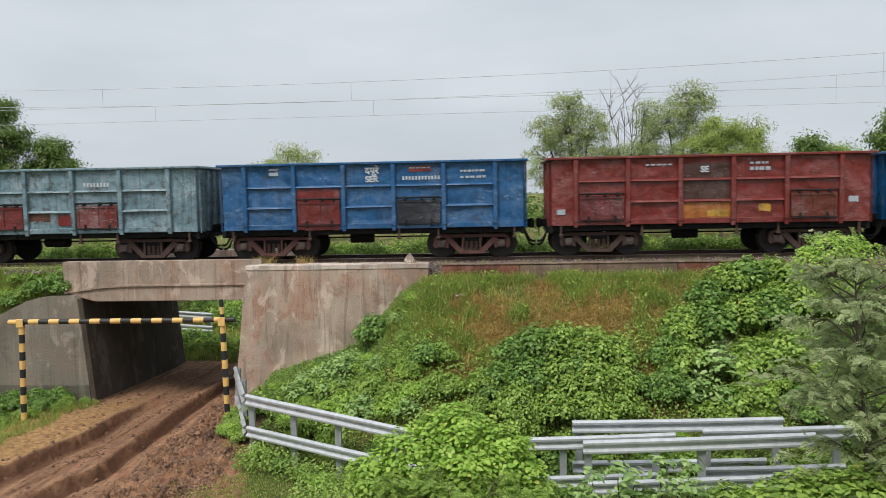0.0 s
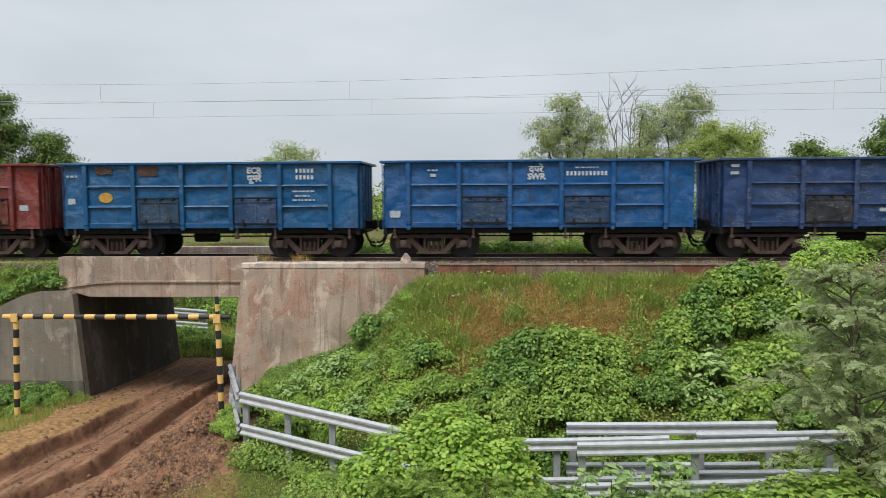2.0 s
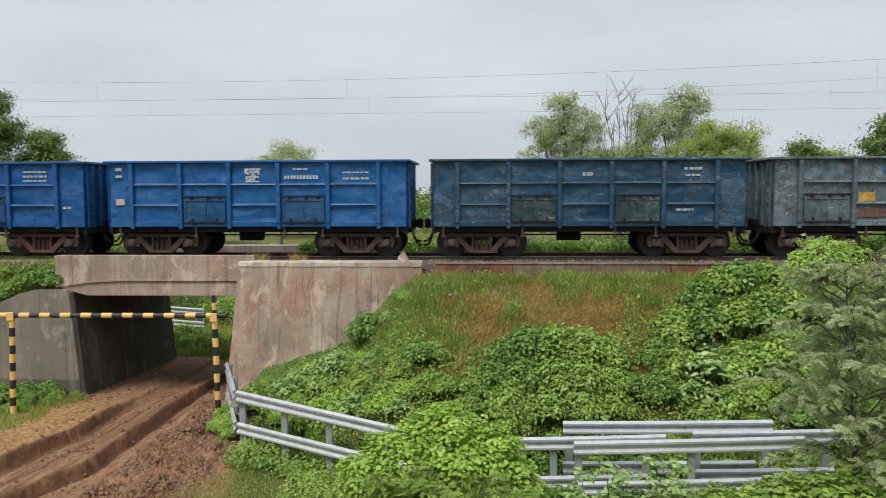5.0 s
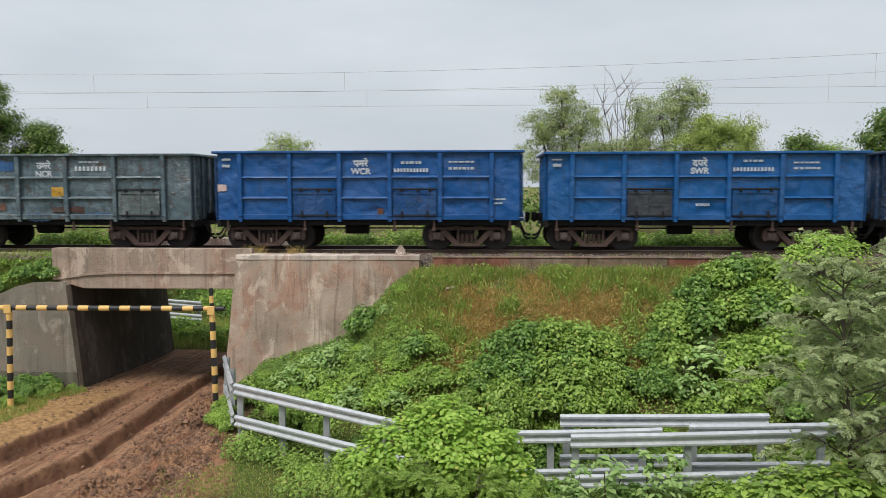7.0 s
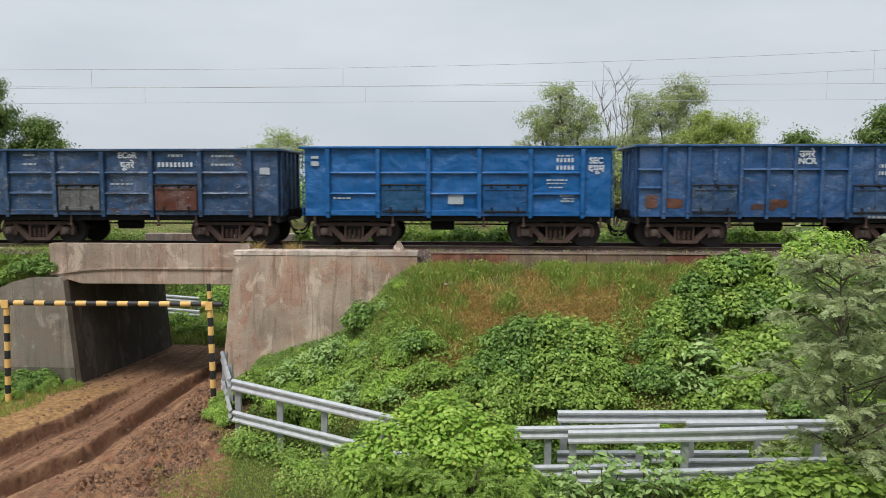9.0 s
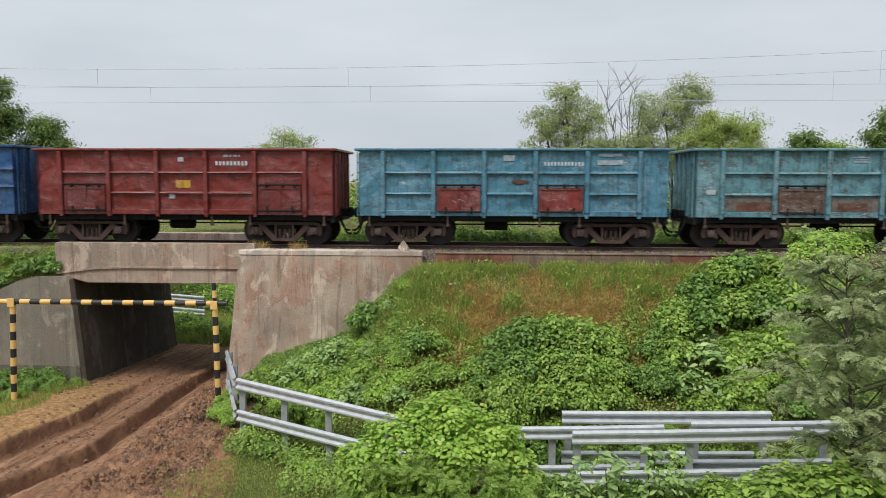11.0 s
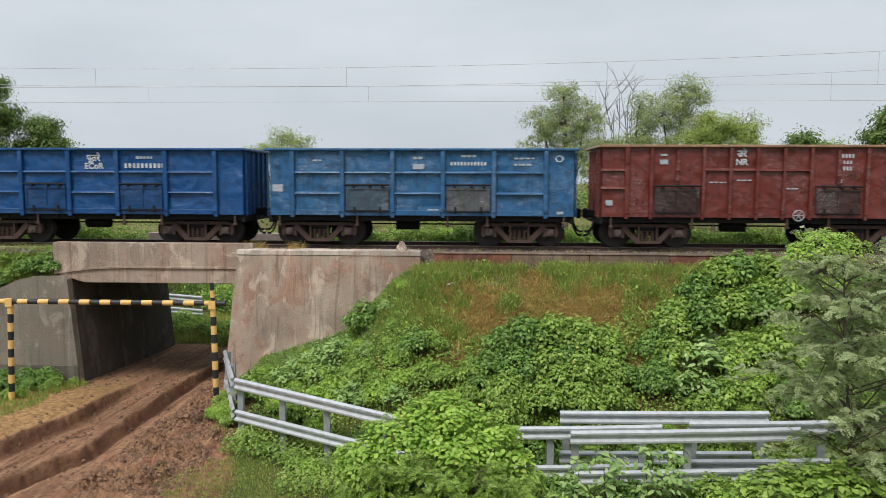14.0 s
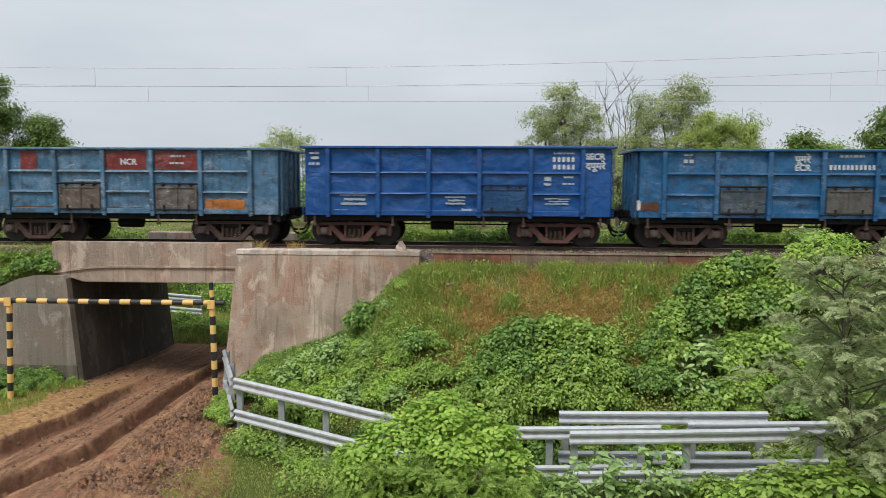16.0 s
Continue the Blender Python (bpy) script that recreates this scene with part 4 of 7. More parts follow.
MARKS[22] = [
    ("patch", "red", -3.49, 2.81, 0.56, 0.64), ("patch", "red", -0.16, 2.82, 1.42, 0.67), ("patch", "red", 1.58, 2.83, 1.42, 0.64), ("word", "NCR", -0.04, 2.76),
    ("bar", "white", 1.66, 2.96, 0.52, 0.09), ("bar", "white", 1.65, 2.73, 0.56, 0.09), ("patch", "orange", 3.21, 1.30, 1.35, 0.49), ("patch", "rust", -3.33, 1.17, 1.50, 0.22),
    ("bar", "pale", -1.37, 2.14, 1.12, 0.06), ("patch", "rust", -0.08, 1.16, 1.31, 0.19),
]
MARKS[23] = [
    ("word", "SECR", 4.48, 2.98), ("word", "दपूमरे", 4.49, 2.68), ("digits", "white", 3.47, 2.89, 0.75, 0.19), ("digits", "white", 3.48, 2.65, 0.75, 0.19),
    ("bar", "white", 3.47, 3.09, 0.67, 0.07), ("bar", "white", 2.96, 2.27, 0.22, 0.13), ("bar", "white", 2.96, 2.09, 0.22, 0.07), ("bar", "white", 3.63, 2.33, 0.30, 0.07),
    ("bar", "white", 3.63, 2.11, 0.37, 0.07), ("bar", "pale", 3.28, 1.62, 0.79, 0.04), ("bar", "pale", 3.32, 1.54, 0.63, 0.04), ("bar", "pale", 3.28, 1.46, 0.75, 0.04),
    ("bar", "pale", -3.39, 1.72, 0.90, 0.08), ("bar", "pale", -3.35, 1.57, 0.72, 0.08), ("bar", "pale", -3.39, 1.42, 0.85, 0.08), ("bar", "pale", -0.03, 1.66, 0.67, 0.06),
    ("bar", "pale", 0.01, 1.55, 0.54, 0.06), ("bar", "pale", -0.03, 1.45, 0.64, 0.06), ("bar", "white", 0.34, 1.17, 0.34, 0.22), ("bar", "white", -4.66, 3.08, 0.37, 0.09),
    ("bar", "white", -4.66, 2.92, 0.26, 0.09), ("bar", "white", -4.66, 2.73, 0.41, 0.11), ("patch", "red", 0.75, 2.88, 0.17, 0.56), ("bar", "white", -3.77, 1.18, 0.49, 0.13),
]
MARKS[24] = [
    ("word", "पूमरे", 0.09, 2.92), ("word", "ECR", 0.10, 2.65), ("digits", "white", 1.64, 2.67, 1.46, 0.19), ("bar", "white", 1.62, 3.03, 0.75, 0.11),
    ("bar", "white", -3.45, 3.05, 0.34, 0.07), ("bar", "white", -3.44, 2.85, 0.37, 0.15), ("patch", "rust", -4.74, 1.39, 0.71, 0.26), ("patch", "white", -5.01, 1.43, 0.11, 0.30),
    ("patch", "rust", 1.74, 1.44, 1.42, 0.49),
]


def build_marks(w, n, paint):
    inks = {"white": M["white"], "pale": M["pale_ink"], "yellow": M["ink_yellow"], "pink": M["pink_ink"]}
    for i, m in enumerate(MARKS.get(n, ())):
        kind, what, x, z = m[:4]
        if kind == "word":
            deva = ord(what[0]) > 255
            writing(what, 0.30 if deva else 0.27, M["white"], w, x, -1.552, z)
            continue
        wd, ht = m[4:]
        bm = bmesh.new()
        y = -1.5335 - 0.0006 * i if kind == "patch" else -1.545 - 0.0002 * i
        if kind in ("oval", "ring"):
            ring = []
            for i in range(24):
                a = i * math.pi / 12
                ring.append((x + wd / 2 * math.cos(a), z + ht / 2 * math.sin(a)))
            outer = [bm.verts.new((px, y, pz)) for px, pz in ring]
            if kind == "oval":
                bm.faces.new(outer)
            else:
                inner = [bm.verts.new((x + (px - x) * 0.7, y, z + (pz - z) * 0.7)) for px, pz in ring]
                for i in range(24):
                    bm.faces.new((outer[i], outer[(i + 1) % 24], inner[(i + 1) % 24], inner[i]))
        elif kind == "digits":
            k = max(3, round(wd / (ht * 0.72)))
            s = wd / k
            for i in range(k):
                a = x - wd / 2 + i * s
                bm.faces.new([bm.verts.new((a + u * s, y, z + v * ht)) for u, v in ((0.20, -0.40), (0.76, -0.40), (0.76, 0.40), (0.20, 0.40))])
        elif kind == "bar" and what == "white" and wd > 0.3 and ht < 0.16:
            # small lines of writing: short strokes of uneven length
            a = x - wd / 2
            while a < x + wd / 2 - 0.04:
                b = min(x + wd / 2, a + rnd.uniform(0.06, 0.17))
                bm.faces.new([bm.verts.new((px, y, pz)) for px, pz in ((a, z - ht * 0.38), (b, z - ht * 0.38), (b, z + ht * 0.38), (a, z + ht * 0.38))])
                a = b + rnd.uniform(0.025, 0.05)
        else:
            j = 0.012 if kind == "bar" else 0.03
            pts = []
            for i in range(9):
                pts.append((x - wd / 2 + wd * i / 8, z - ht / 2 + rnd.uniform(-j, j)))
            for i in range(9):
                pts.append((x + wd / 2 - wd * i / 8, z + ht / 2 + rnd.uniform(-j, j)))
            bm.faces.new([bm.verts.new((px, y, pz)) for px, pz in pts])
        ink = inks.get(what) or M["patch_" + what]
        if kind == "bar" and what == "white":
            ink = M["small_ink"]
        o = part("paint_patch" if kind == "patch" else "stencil_bar" if kind in ("bar", "digits") else "painted_" + kind, bm, ink, w)
        if len(o.data.polygons) > 1 and kind != "ring":
            o["kind"] = "stuff"
        for p in o.data.polygons:
            if p.normal.y > 0:
                o.data.flip_normals()
                break


for key, rgb in (("red", lin(150, 52, 50)), ("rust", lin(118, 72, 52)), ("brown", lin(92, 58, 49)), ("orange", lin(205, 125, 50)), ("blue", lin(52, 108, 170)), ("yellow", lin(232, 178, 60)), ("amber", lin(246, 208, 118)), ("grime", lin(132, 124, 118)), ("pale", lin(140, 165, 182))):
    M["patch_" + key] = wagon_paint("patch_" + key, rgb, 0.25, 0.4)
M["ink_yellow"] = M["patch_yellow"]
M["pale_ink"] = plain("faded_stencil", (0.36, 0.42, 0.48), 0.7, 0, 9, 0.8, 0.02)
M["small_ink"] = plain("small_stencil", (0.46, 0.51, 0.56), 0.7, 0, 22, 0.85, 0.02)
M["pink_ink"] = plain("paper_sticker", (0.55, 0.42, 0.4), 0.8, 0, 9, 0.5, 0.02)
FIRST_X, PITCH = -132.213, 10.918
wagons = []


def enamel(rgb):
    """Strong blues of the wagon enamel lean towards cyan."""
    if rgb[2] > 2.2 * rgb[0] and rgb[1] < 0.5 * rgb[2]:
        return (rgb[0] * 0.2, min(rgb[1] * 1.25, rgb[2] * 0.33), rgb[2] * 0.82) if rgb[0] < 0.014 else (rgb[0] * 0.8, rgb[1] * 1.03, rgb[2] * 0.95)
    return rgb


def build_train():
    masters = []
    for style in (0, 1, 2, 3, 4):
        w = wagon_master(style)
        b = bogie_master()
        for i, x in enumerate((-3.44, 3.28)):
            if i == 0:
                bb = b
            else:
                bb = copy_thing(b, pose(x, 0, 0))
            bb.parent = w
            bb.matrix_basis = pose(x, 0, 0)
        masters.append(w)
    used = [False] * 5
    for n, (rgb, fade, rust, doors, ribbed, label) in enumerate(WAGONS):
        w = masters[ribbed]
        if used[ribbed]:
            w = copy_thing(w, Matrix())
        used[ribbed] = True
        wagons.append(w)
    for n, (rgb, fade, rust, doors, ribbed, label) in enumerate(WAGONS):
        w = wagons[n]
        rgb = enamel(rgb)
        tagged(w, label, "freight wagon", group="wagons of the train")
        paint = wagon_paint("wagon_paint", rgb, fade, rust)
        dm = [wagon_paint("door_paint", enamel(c) if c else tuple(0.72 * q for q in rgb), fade, min(0.5, rust + 0.1)) for c in doors]
        for o in w.children_recursive:
            k = kind_of(o)
            if k in PAINTED:
                m = paint
                host = o if k == "door" else (o.parent if o.parent and kind_of(o.parent) == "door" else None)
                if host and host.matrix_basis.translation.y < 0:
                    m = dm[0 if host.matrix_basis.translation.x < 0 else 1]
                set_material(o, m)
        if n in (1, 6, 23):
            for o in w.children_recursive:
                if kind_of(o) == "side_frame":
                    set_material(o, M["bogie_red"])
        build_marks(w, n, paint)
        if n == 18:
            fresh = wagon_paint("post_paint", lin(70, 148, 196), 0.2, 0.2)
            for o in w.children:
                if kind_of(o) in ("side_post", "coping"):
                    set_material(o, fresh)
        if n == 21:
            tan = wagon_paint("coping_tan", lin(196, 150, 118), 0.2, 0.2)
            for o in w.children:
                if kind_of(o) == "coping":
                    set_material(o, tan)
        w.matrix_basis = pose(FIRST_X + PITCH * n + HALF - RUN[0][1], TRACK_Y, 0)
    bm = bmesh.new()
    add_tube(bm, [(1.18 + 0.17 * math.cos(i * math.pi / 12), -1.66, 1.12 + 0.17 * math.sin(i * math.pi / 12)) for i in range(25)], 0.018)
    for i in range(3):
        a = i * math.pi / 3
        add_rod(bm, (1.18 - 0.17 * math.cos(a), -1.66, 1.12 - 0.17 * math.sin(a)), (1.18 + 0.17 * math.cos(a), -1.66, 1.12 + 0.17 * math.sin(a)), 0.013, 0.013, 5)
    add_rod(bm, (1.18, -1.66, 1.12), (1.18, -1.4, 1.12), 0.02, 0.02, 6)
    part("hand_wheel", bm, M["galv_dull"], wagons[21], "iron brake hand wheel")
    bm = bmesh.new()
    add_tube(bm, [(5.16, -1.42 + 0.17 * math.cos(i * math.pi / 12), 1.12 + 0.17 * math.sin(i * math.pi / 12)) for i in range(25)], 0.022)
    for i in range(3):
        u = Vector((0, math.cos(i * math.pi / 3), math.sin(i * math.pi / 3))) * 0.17
        add_rod(bm, Vector((5.16, -1.42, 1.12)) - u, Vector((5.16, -1.42, 1.12)) + u, 0.014, 0.014, 5)
    add_rod(bm, (4.98, -1.42, 1.12), (5.18, -1.42, 1.12), 0.02, 0.02, 6)
    part("hand_wheel", bm, M["galv_dull"], wagons[10], "pale brake hand wheel")


build_ground()
build_train()


# ---- track ----
def build_track():
    k = Nodes("ballast_stone", 0.95)
    w = k.world_xyz()
    c1 = k.cells(16, w, "Color")
    d = k.cells(16, w)
    sep = k.n.new("ShaderNodeSeparateColor")
    k.l.new(c1, sep.inputs[0])
    c = k.mix(sep.outputs[0], lin(92, 78, 72), lin(150, 132, 122))
    c = k.mix(k.math("MULTIPLY", k.step(d, 0.2, 0.5), 0.7), c, (0.05, 0.04, 0.035))
    k.colour(c).bump(k.math("SUBTRACT", 1.0, d), 1.0, 0.06)
    M["ballast"] = k.m
    # bed
    xs = lattice(-60, 60, 121)
    prof = [(22.75, -0.42), (22.8, -0.22), (23.6, -0.16), (24.3, -0.14), (27.1, -0.14), (28.0, -0.2), (29.3, -0.45)]
    verts = [(x, max(y, 24.2) if x < -13.2 else y, z + 0.03 * noise.noise(Vector((x * 2, y * 2, 0)))) for x in xs for y, z in prof]
    n = len(prof)
    faces = [(i * n + j, (i + 1) * n + j, (i + 1) * n + j + 1, i * n + j + 1) for i in range(len(xs) - 1) for j in range(n - 1)]
    bed = quick_mesh("ballast_bed", verts, faces, M["ballast"])
    tagged(bed, "brown stone ballast under the railway track", "ballast", kind="structure")
    # loose stones on the shoulder
    g = np.random.default_rng(3)
    N = 6000
    base = np.array([(1, 0, 0), (-1, 0, 0), (0, 1, 0), (0, -1, 0), (0, 0, 0.8), (0, 0, -0.8)], float)
    tri = np.array([(0, 2, 4), (2, 1, 4), (1, 3, 4), (3, 0, 4), (2, 0, 5), (1, 2, 5), (3, 1, 5), (0, 3, 5)])
    pos = np.stack([g.uniform(-16, 16, N), g.uniform(22.85, 25.0, N), np.full(N, -0.13)], 1)
    pos[:, 2] += g.uniform(-0.02, 0.03, N) - np.clip((23.2 - pos[:, 1]) * 0.15, 0, 0.1)
    v = base[None] * g.uniform(0.5, 1.3, (N, 6, 1)) * g.uniform(0.02, 0.042, (N, 1, 1))
    a = g.uniform(0, 6.28, N)
    rot = np.stack([np.stack([np.cos(a), -np.sin(a), 0 * a], 1), np.stack([np.sin(a), np.cos(a), 0 * a], 1), np.stack([0 * a, 0 * a, 1 + 0 * a], 1)], 1)
    v = np.einsum("nij,nkj->nki", rot, v) + pos[:, None]
    k = Nodes("ballast_pieces", 0.95)
    k.colour(k.mix(k.island(), lin(88, 72, 66), lin(160, 144, 134)))
    st = quick_mesh("ballast_stones", v.reshape(-1, 3), (tri[None] + 6 * np.arange(N)[:, None, None]).reshape(-1, 3), k.m)
    tagged(st, "loose grey brown crushed stones beside the track", "ballast", kind="stuff")
    track = empty("railway_track", pose(0, TRACK_Y, 0))
    tagged(track, "rusty steel rails on concrete sleepers", "railway track")
    for s in (-1, 1):
        y = s * GAUGE / 2
        bm = bmesh.new()
        half = [(0.075, -0.17), (0.075, -0.158), (0.012, -0.146), (0.012, -0.05), (0.036, -0.036), (0.036, -0.004)]
        add_prism(bm, [(-a, z) for a, z in half[::-1]] + half, -80, 80)
        sound(bm)
        bmesh.ops.rotate(bm, verts=bm.verts, matrix=Matrix.Rotation(radians(-90), 3, "Z"))
        bmesh.ops.translate(bm, verts=bm.verts, vec=(0, y, 0))
        part("rail", bm, M["rail"], track)
        part("rail_head", box(-80, 80, y - 0.026, y + 0.026, -0.004, 0.0), M["rail_head"], track, "polished running surface")
    sl = part("sleeper", box(-0.12, 0.12, -1.37, 1.37, -0.30, -0.168, 0.02), M["sleeper"], track)
    for i in range(1, 60):
        again(sl, pose(-19.2 + i * 0.65, 0, 0))
    sl.matrix_basis = pose(-19.2, 0, 0)


def build_overhead(y, first, step, name):
    e = empty(name, pose(0, y, 0))
    tagged(e, "thin overhead catenary and contact wires with droppers", "overhead wire")

    def sag(x):
        return 6.06 + 0.00095 * (x + 9) ** 2
    bm = bmesh.new()
    xs = lattice(-36.0, 18.0, 28)
    add_tube(bm, [(a, 0, sag(a)) for a in xs], 0.009, 5)
    part("catenary_wire", bm, M["wire"], e)
    bm = bmesh.new()
    add_rod(bm, (-36, 0, 5.44), (18, 0, 5.44), 0.009, 0.009, 5)
    part("contact_wire", bm, M["wire"], e)
    i = -3
    while first + i * step < 17.5:
        x = first + i * step
        if x > -35.5:
            bm = bmesh.new()
            add_rod(bm, (x, 0, 5.44), (x, 0, sag(x)), 0.008, 0.008, 4)
            part("dropper", bm, M["wire"], e)
        i += 1


# ---- bridge ----
def build_bridge():
    x0, x1 = -13.66, -7.2
    deck = empty("bridge_deck", pose(0, 0, 0))
    tagged(deck, "weathered grey concrete railway bridge girder over the road", "bridge", kind="structure")
    bm = bmesh.new()
    add_prism(bm, [(x0, 0.21), (x1, 0.21), (x1, -1.07), (-12.66, -1.07), (-13.35, -0.86), (x0, -0.78)], FACE_Y, FACE_Y + 0.34)
    bmesh.ops.bevel(bm, geom=[e for e in bm.edges], offset=0.02, segments=2, affect="EDGES")
    part("edge_beam", sound(bm), M["girder"], deck)
    bm = bmesh.new()
    pts = [(-13.62, -0.77), (-13.0, -0.68), (-12.3, -0.60), (-11.4, -0.56), (-9.5, -0.555), (-7.3, -0.55)]
    for (a, za), (b, zb) in zip(pts, pts[1:]):
        add_prism(bm, [(a, za - 0.03), (b, zb - 0.03), (b, zb + 0.03), (a, za + 0.03)], FACE_Y - 0.06, FACE_Y + 0.01)
    part("drip_ledge", sound(bm), M["girder"], deck)
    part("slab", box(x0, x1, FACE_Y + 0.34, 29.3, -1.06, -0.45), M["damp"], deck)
    bm = box(x0, x1, 29.3, 29.75, -1.06, 0.05, 0.02)
    part("rear_kerb", bm, M["limewash"], deck)
    # left abutment, with its wing
    ab = empty("wall_abutment_west")
    tagged(ab, "stained grey concrete bridge abutment and wing wall", "abutment", kind="structure")
    bm = bmesh.new()
    add_prism(bm, [(-14.3, -5.2), (-12.76, -5.2), (-13.14, -0.9), (-14.3, -0.9)], FACE_Y + 0.05, 29.6)
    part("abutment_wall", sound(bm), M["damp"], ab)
    bm = bmesh.new()
    add_prism(bm, [(-22, -5.2), (-12.73, -5.2), (-13.10, -0.95), (-13.2, -0.85), (-14.2, -0.86), (-14.7, -0.98), (-15.3, -1.24), (-16.0, -1.6), (-22, -4.2)], FACE_Y - 0.25, FACE_Y + 0.05)
    part("wing_wall", sound(bm), M["abutment"], ab)
    bm = bmesh.new()
    add_prism(bm, [(-18, -5.2), (-12.69, -5.2), (-12.83, -3.78), (-12.89, -3.72), (-18, -3.68)], FACE_Y - 0.31, FACE_Y - 0.24)
    part("plinth", sound(bm), M["plinth"], ab)
    ae = empty("wall_abutment_east")
    tagged(ae, "grey concrete bridge abutment", "abutment", kind="structure")
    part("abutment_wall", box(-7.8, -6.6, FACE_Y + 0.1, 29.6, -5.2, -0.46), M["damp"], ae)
    # return wall beside the girder
    pw = empty("wall_return")
    tagged(pw, "patchy pink grey concrete return wall beside the bridge", "retaining wall", kind="structure")
    bm = bmesh.new()
    vs = [(-7.56, 22.25, 0.02), (-1.92, 22.25, 0.0), (-1.92, 22.8, 0.0), (-7.56, 22.8, 0.02),
          (-8.08, 21.85, -5.0), (-1.9, 21.85, -5.0), (-1.9, 22.8, -5.0), (-8.08, 22.8, -5.0)]
    v = [bm.verts.new(c) for c in vs]
    for f in ((0, 1, 2, 3), (4, 5, 1, 0), (5, 6, 2, 1), (6, 7, 3, 2), (7, 4, 0, 3), (7, 6, 5, 4)):
        bm.faces.new([v[i] for i in f])
    sound(bm)
    bmesh.ops.subdivide_edges(bm, edges=bm.edges, cuts=12, use_grid_fill=True)
    for p in bm.verts:
        p.co += Vector((1, 1, 0.6)) * 0.025 * noise.noise(p.co * 1.6)
    part("wall_face", bm, M["parapet"], pw)
    bm = box(-7.585, -1.9, 22.215, 22.82, -0.10, 0.055, 0.015)
    bmesh.ops.subdivide_edges(bm, edges=bm.edges, cuts=10, use_grid_fill=True)
    for p in bm.verts:
        p.co.z += 0.02 * noise.noise(p.co * 3)
    part("limewashed_top", bm, M["limewash"], pw, "flaking whitewashed top")
    # boundary stone
    bm = bmesh.new()
    add_prism(bm, [(-0.17, 0.0), (0.17, 0.0), (0.15, 0.14), (0.02, 0.33), (-0.02, 0.33), (-0.15, 0.14)], -0.12, 0.12)
    bmesh.ops.bevel(bm, geom=bm.edges[:], offset=0.02, segments=2, affect="EDGES")
    st = part("boundary_stone", sound(bm), M["limewash"])
    st.matrix_basis = pose(-2.5, 22.4, 0.03)
    tagged(st, "small whitewashed pointed boundary stone on the wall", "boundary stone")
    # low ballast kerb
    kb = empty("kerb_wall")
    tagged(kb, "low reddish ballast retaining wall with weep holes", "retaining wall", kind="structure")
    x = -1.5
    i = 0
    while x < 11:
        ln = 2.35
        bm = box(x, x + ln - 0.012, 22.2, 22.5, -0.62, -0.015 - 0.01 * (i % 2), 0.015)
        part("kerb_block", bm, M["kerb"] if i % 3 else M["kerb_red"], kb)
        bm = bmesh.new()
        add_rod(bm, (x + 1.1, 22.195, -0.22), (x + 1.1, 22.24, -0.22), 0.045, 0.045, 12)
        part("weep_hole", bm, M["black"], kb)
        x += ln
        i += 1
    part("kerb_coping", box(-1.52, 11, 22.175, 22.54, -0.010, 0.022, 0.008), M["kerb"], kb)
    kw = part("kerb_west", box(-24, -13.7, 24.0, 24.25, -0.6, -0.08, 0.02), M["limewash"])
    tagged(kw, "pale weathered concrete kerb beside the track", "kerb", kind="structure")


# Stained underpass concrete; the gloom under the deck is put into its colour.
M["damp"] = concrete("stained_shaded_concrete", lin(76, 69, 62), 0.05, 0.7)
M["plinth"] = concrete("mossy_plinth", lin(104, 100, 86), 0.05, 0.5)
M["kerb_red"] = concrete("kerb_red_concrete", lin(116, 70, 56), 0.5, 0.5)


# ---- height gauge gate ----
def build_gate():
    g = empty("height_gauge", pose(0, 19.64, 0))
    tagged(g, "black and yellow striped steel height gauge over the road", "height barrier")

    def pole(name, a, b, r, first, size=0.255):
        a, b = Vector(a), Vector(b)
        bm = bmesh.new()
        add_rod(bm, a, b, r, r, 16)
        p = part(name, bm, M["black"], g)
        d = (b - a).normalized()
        t = first
        while t < (b - a).length - 0.02:
            bm = bmesh.new()
            e = min(t + size, (b - a).length)
            add_rod(bm, a + d * t, a + d * e, r + 0.004, r + 0.004, 16)
            part("yellow_band", bm, M["yellow"], p)
            t += 2 * size
        return p
    pole("post", (-13.16, 0, -1.28), (-13.28, 0, -4.45), 0.077, 0.02, 0.247)
    pole("post", (-7.40, 0, -1.28), (-7.36, 0, -4.6), 0.077, 0.02, 0.247)
    pole("upper_post", (-7.40, 0, -1.12), (-7.42, 0, -0.62), 0.055, 0.1, 0.2)
    b = pole("beam", (-13.52, 0, -1.20), (-7.05, 0, -1.18), 0.07, 0.0, 0.295)
    for x in (-13.16, -7.40):
        bm = bmesh.new()
        add_box(bm, x - 0.1, x + 0.1, -0.11, -0.07, -1.34, -1.1, 0.01)
        part("clamp_plate", bm, M["yellow"], g)


# ---- crash barriers ----
def w_profile():
    """Half a W beam: depth and height over its middle line."""
    return [(0.0, 0.156), (-0.03, 0.145), (-0.078, 0.115), (-0.078, 0.075), (-0.012, 0.03), (-0.012, -0.03), (-0.078, -0.075), (-0.078, -0.115), (-0.03, -0.145), (0.0, -0.156)]


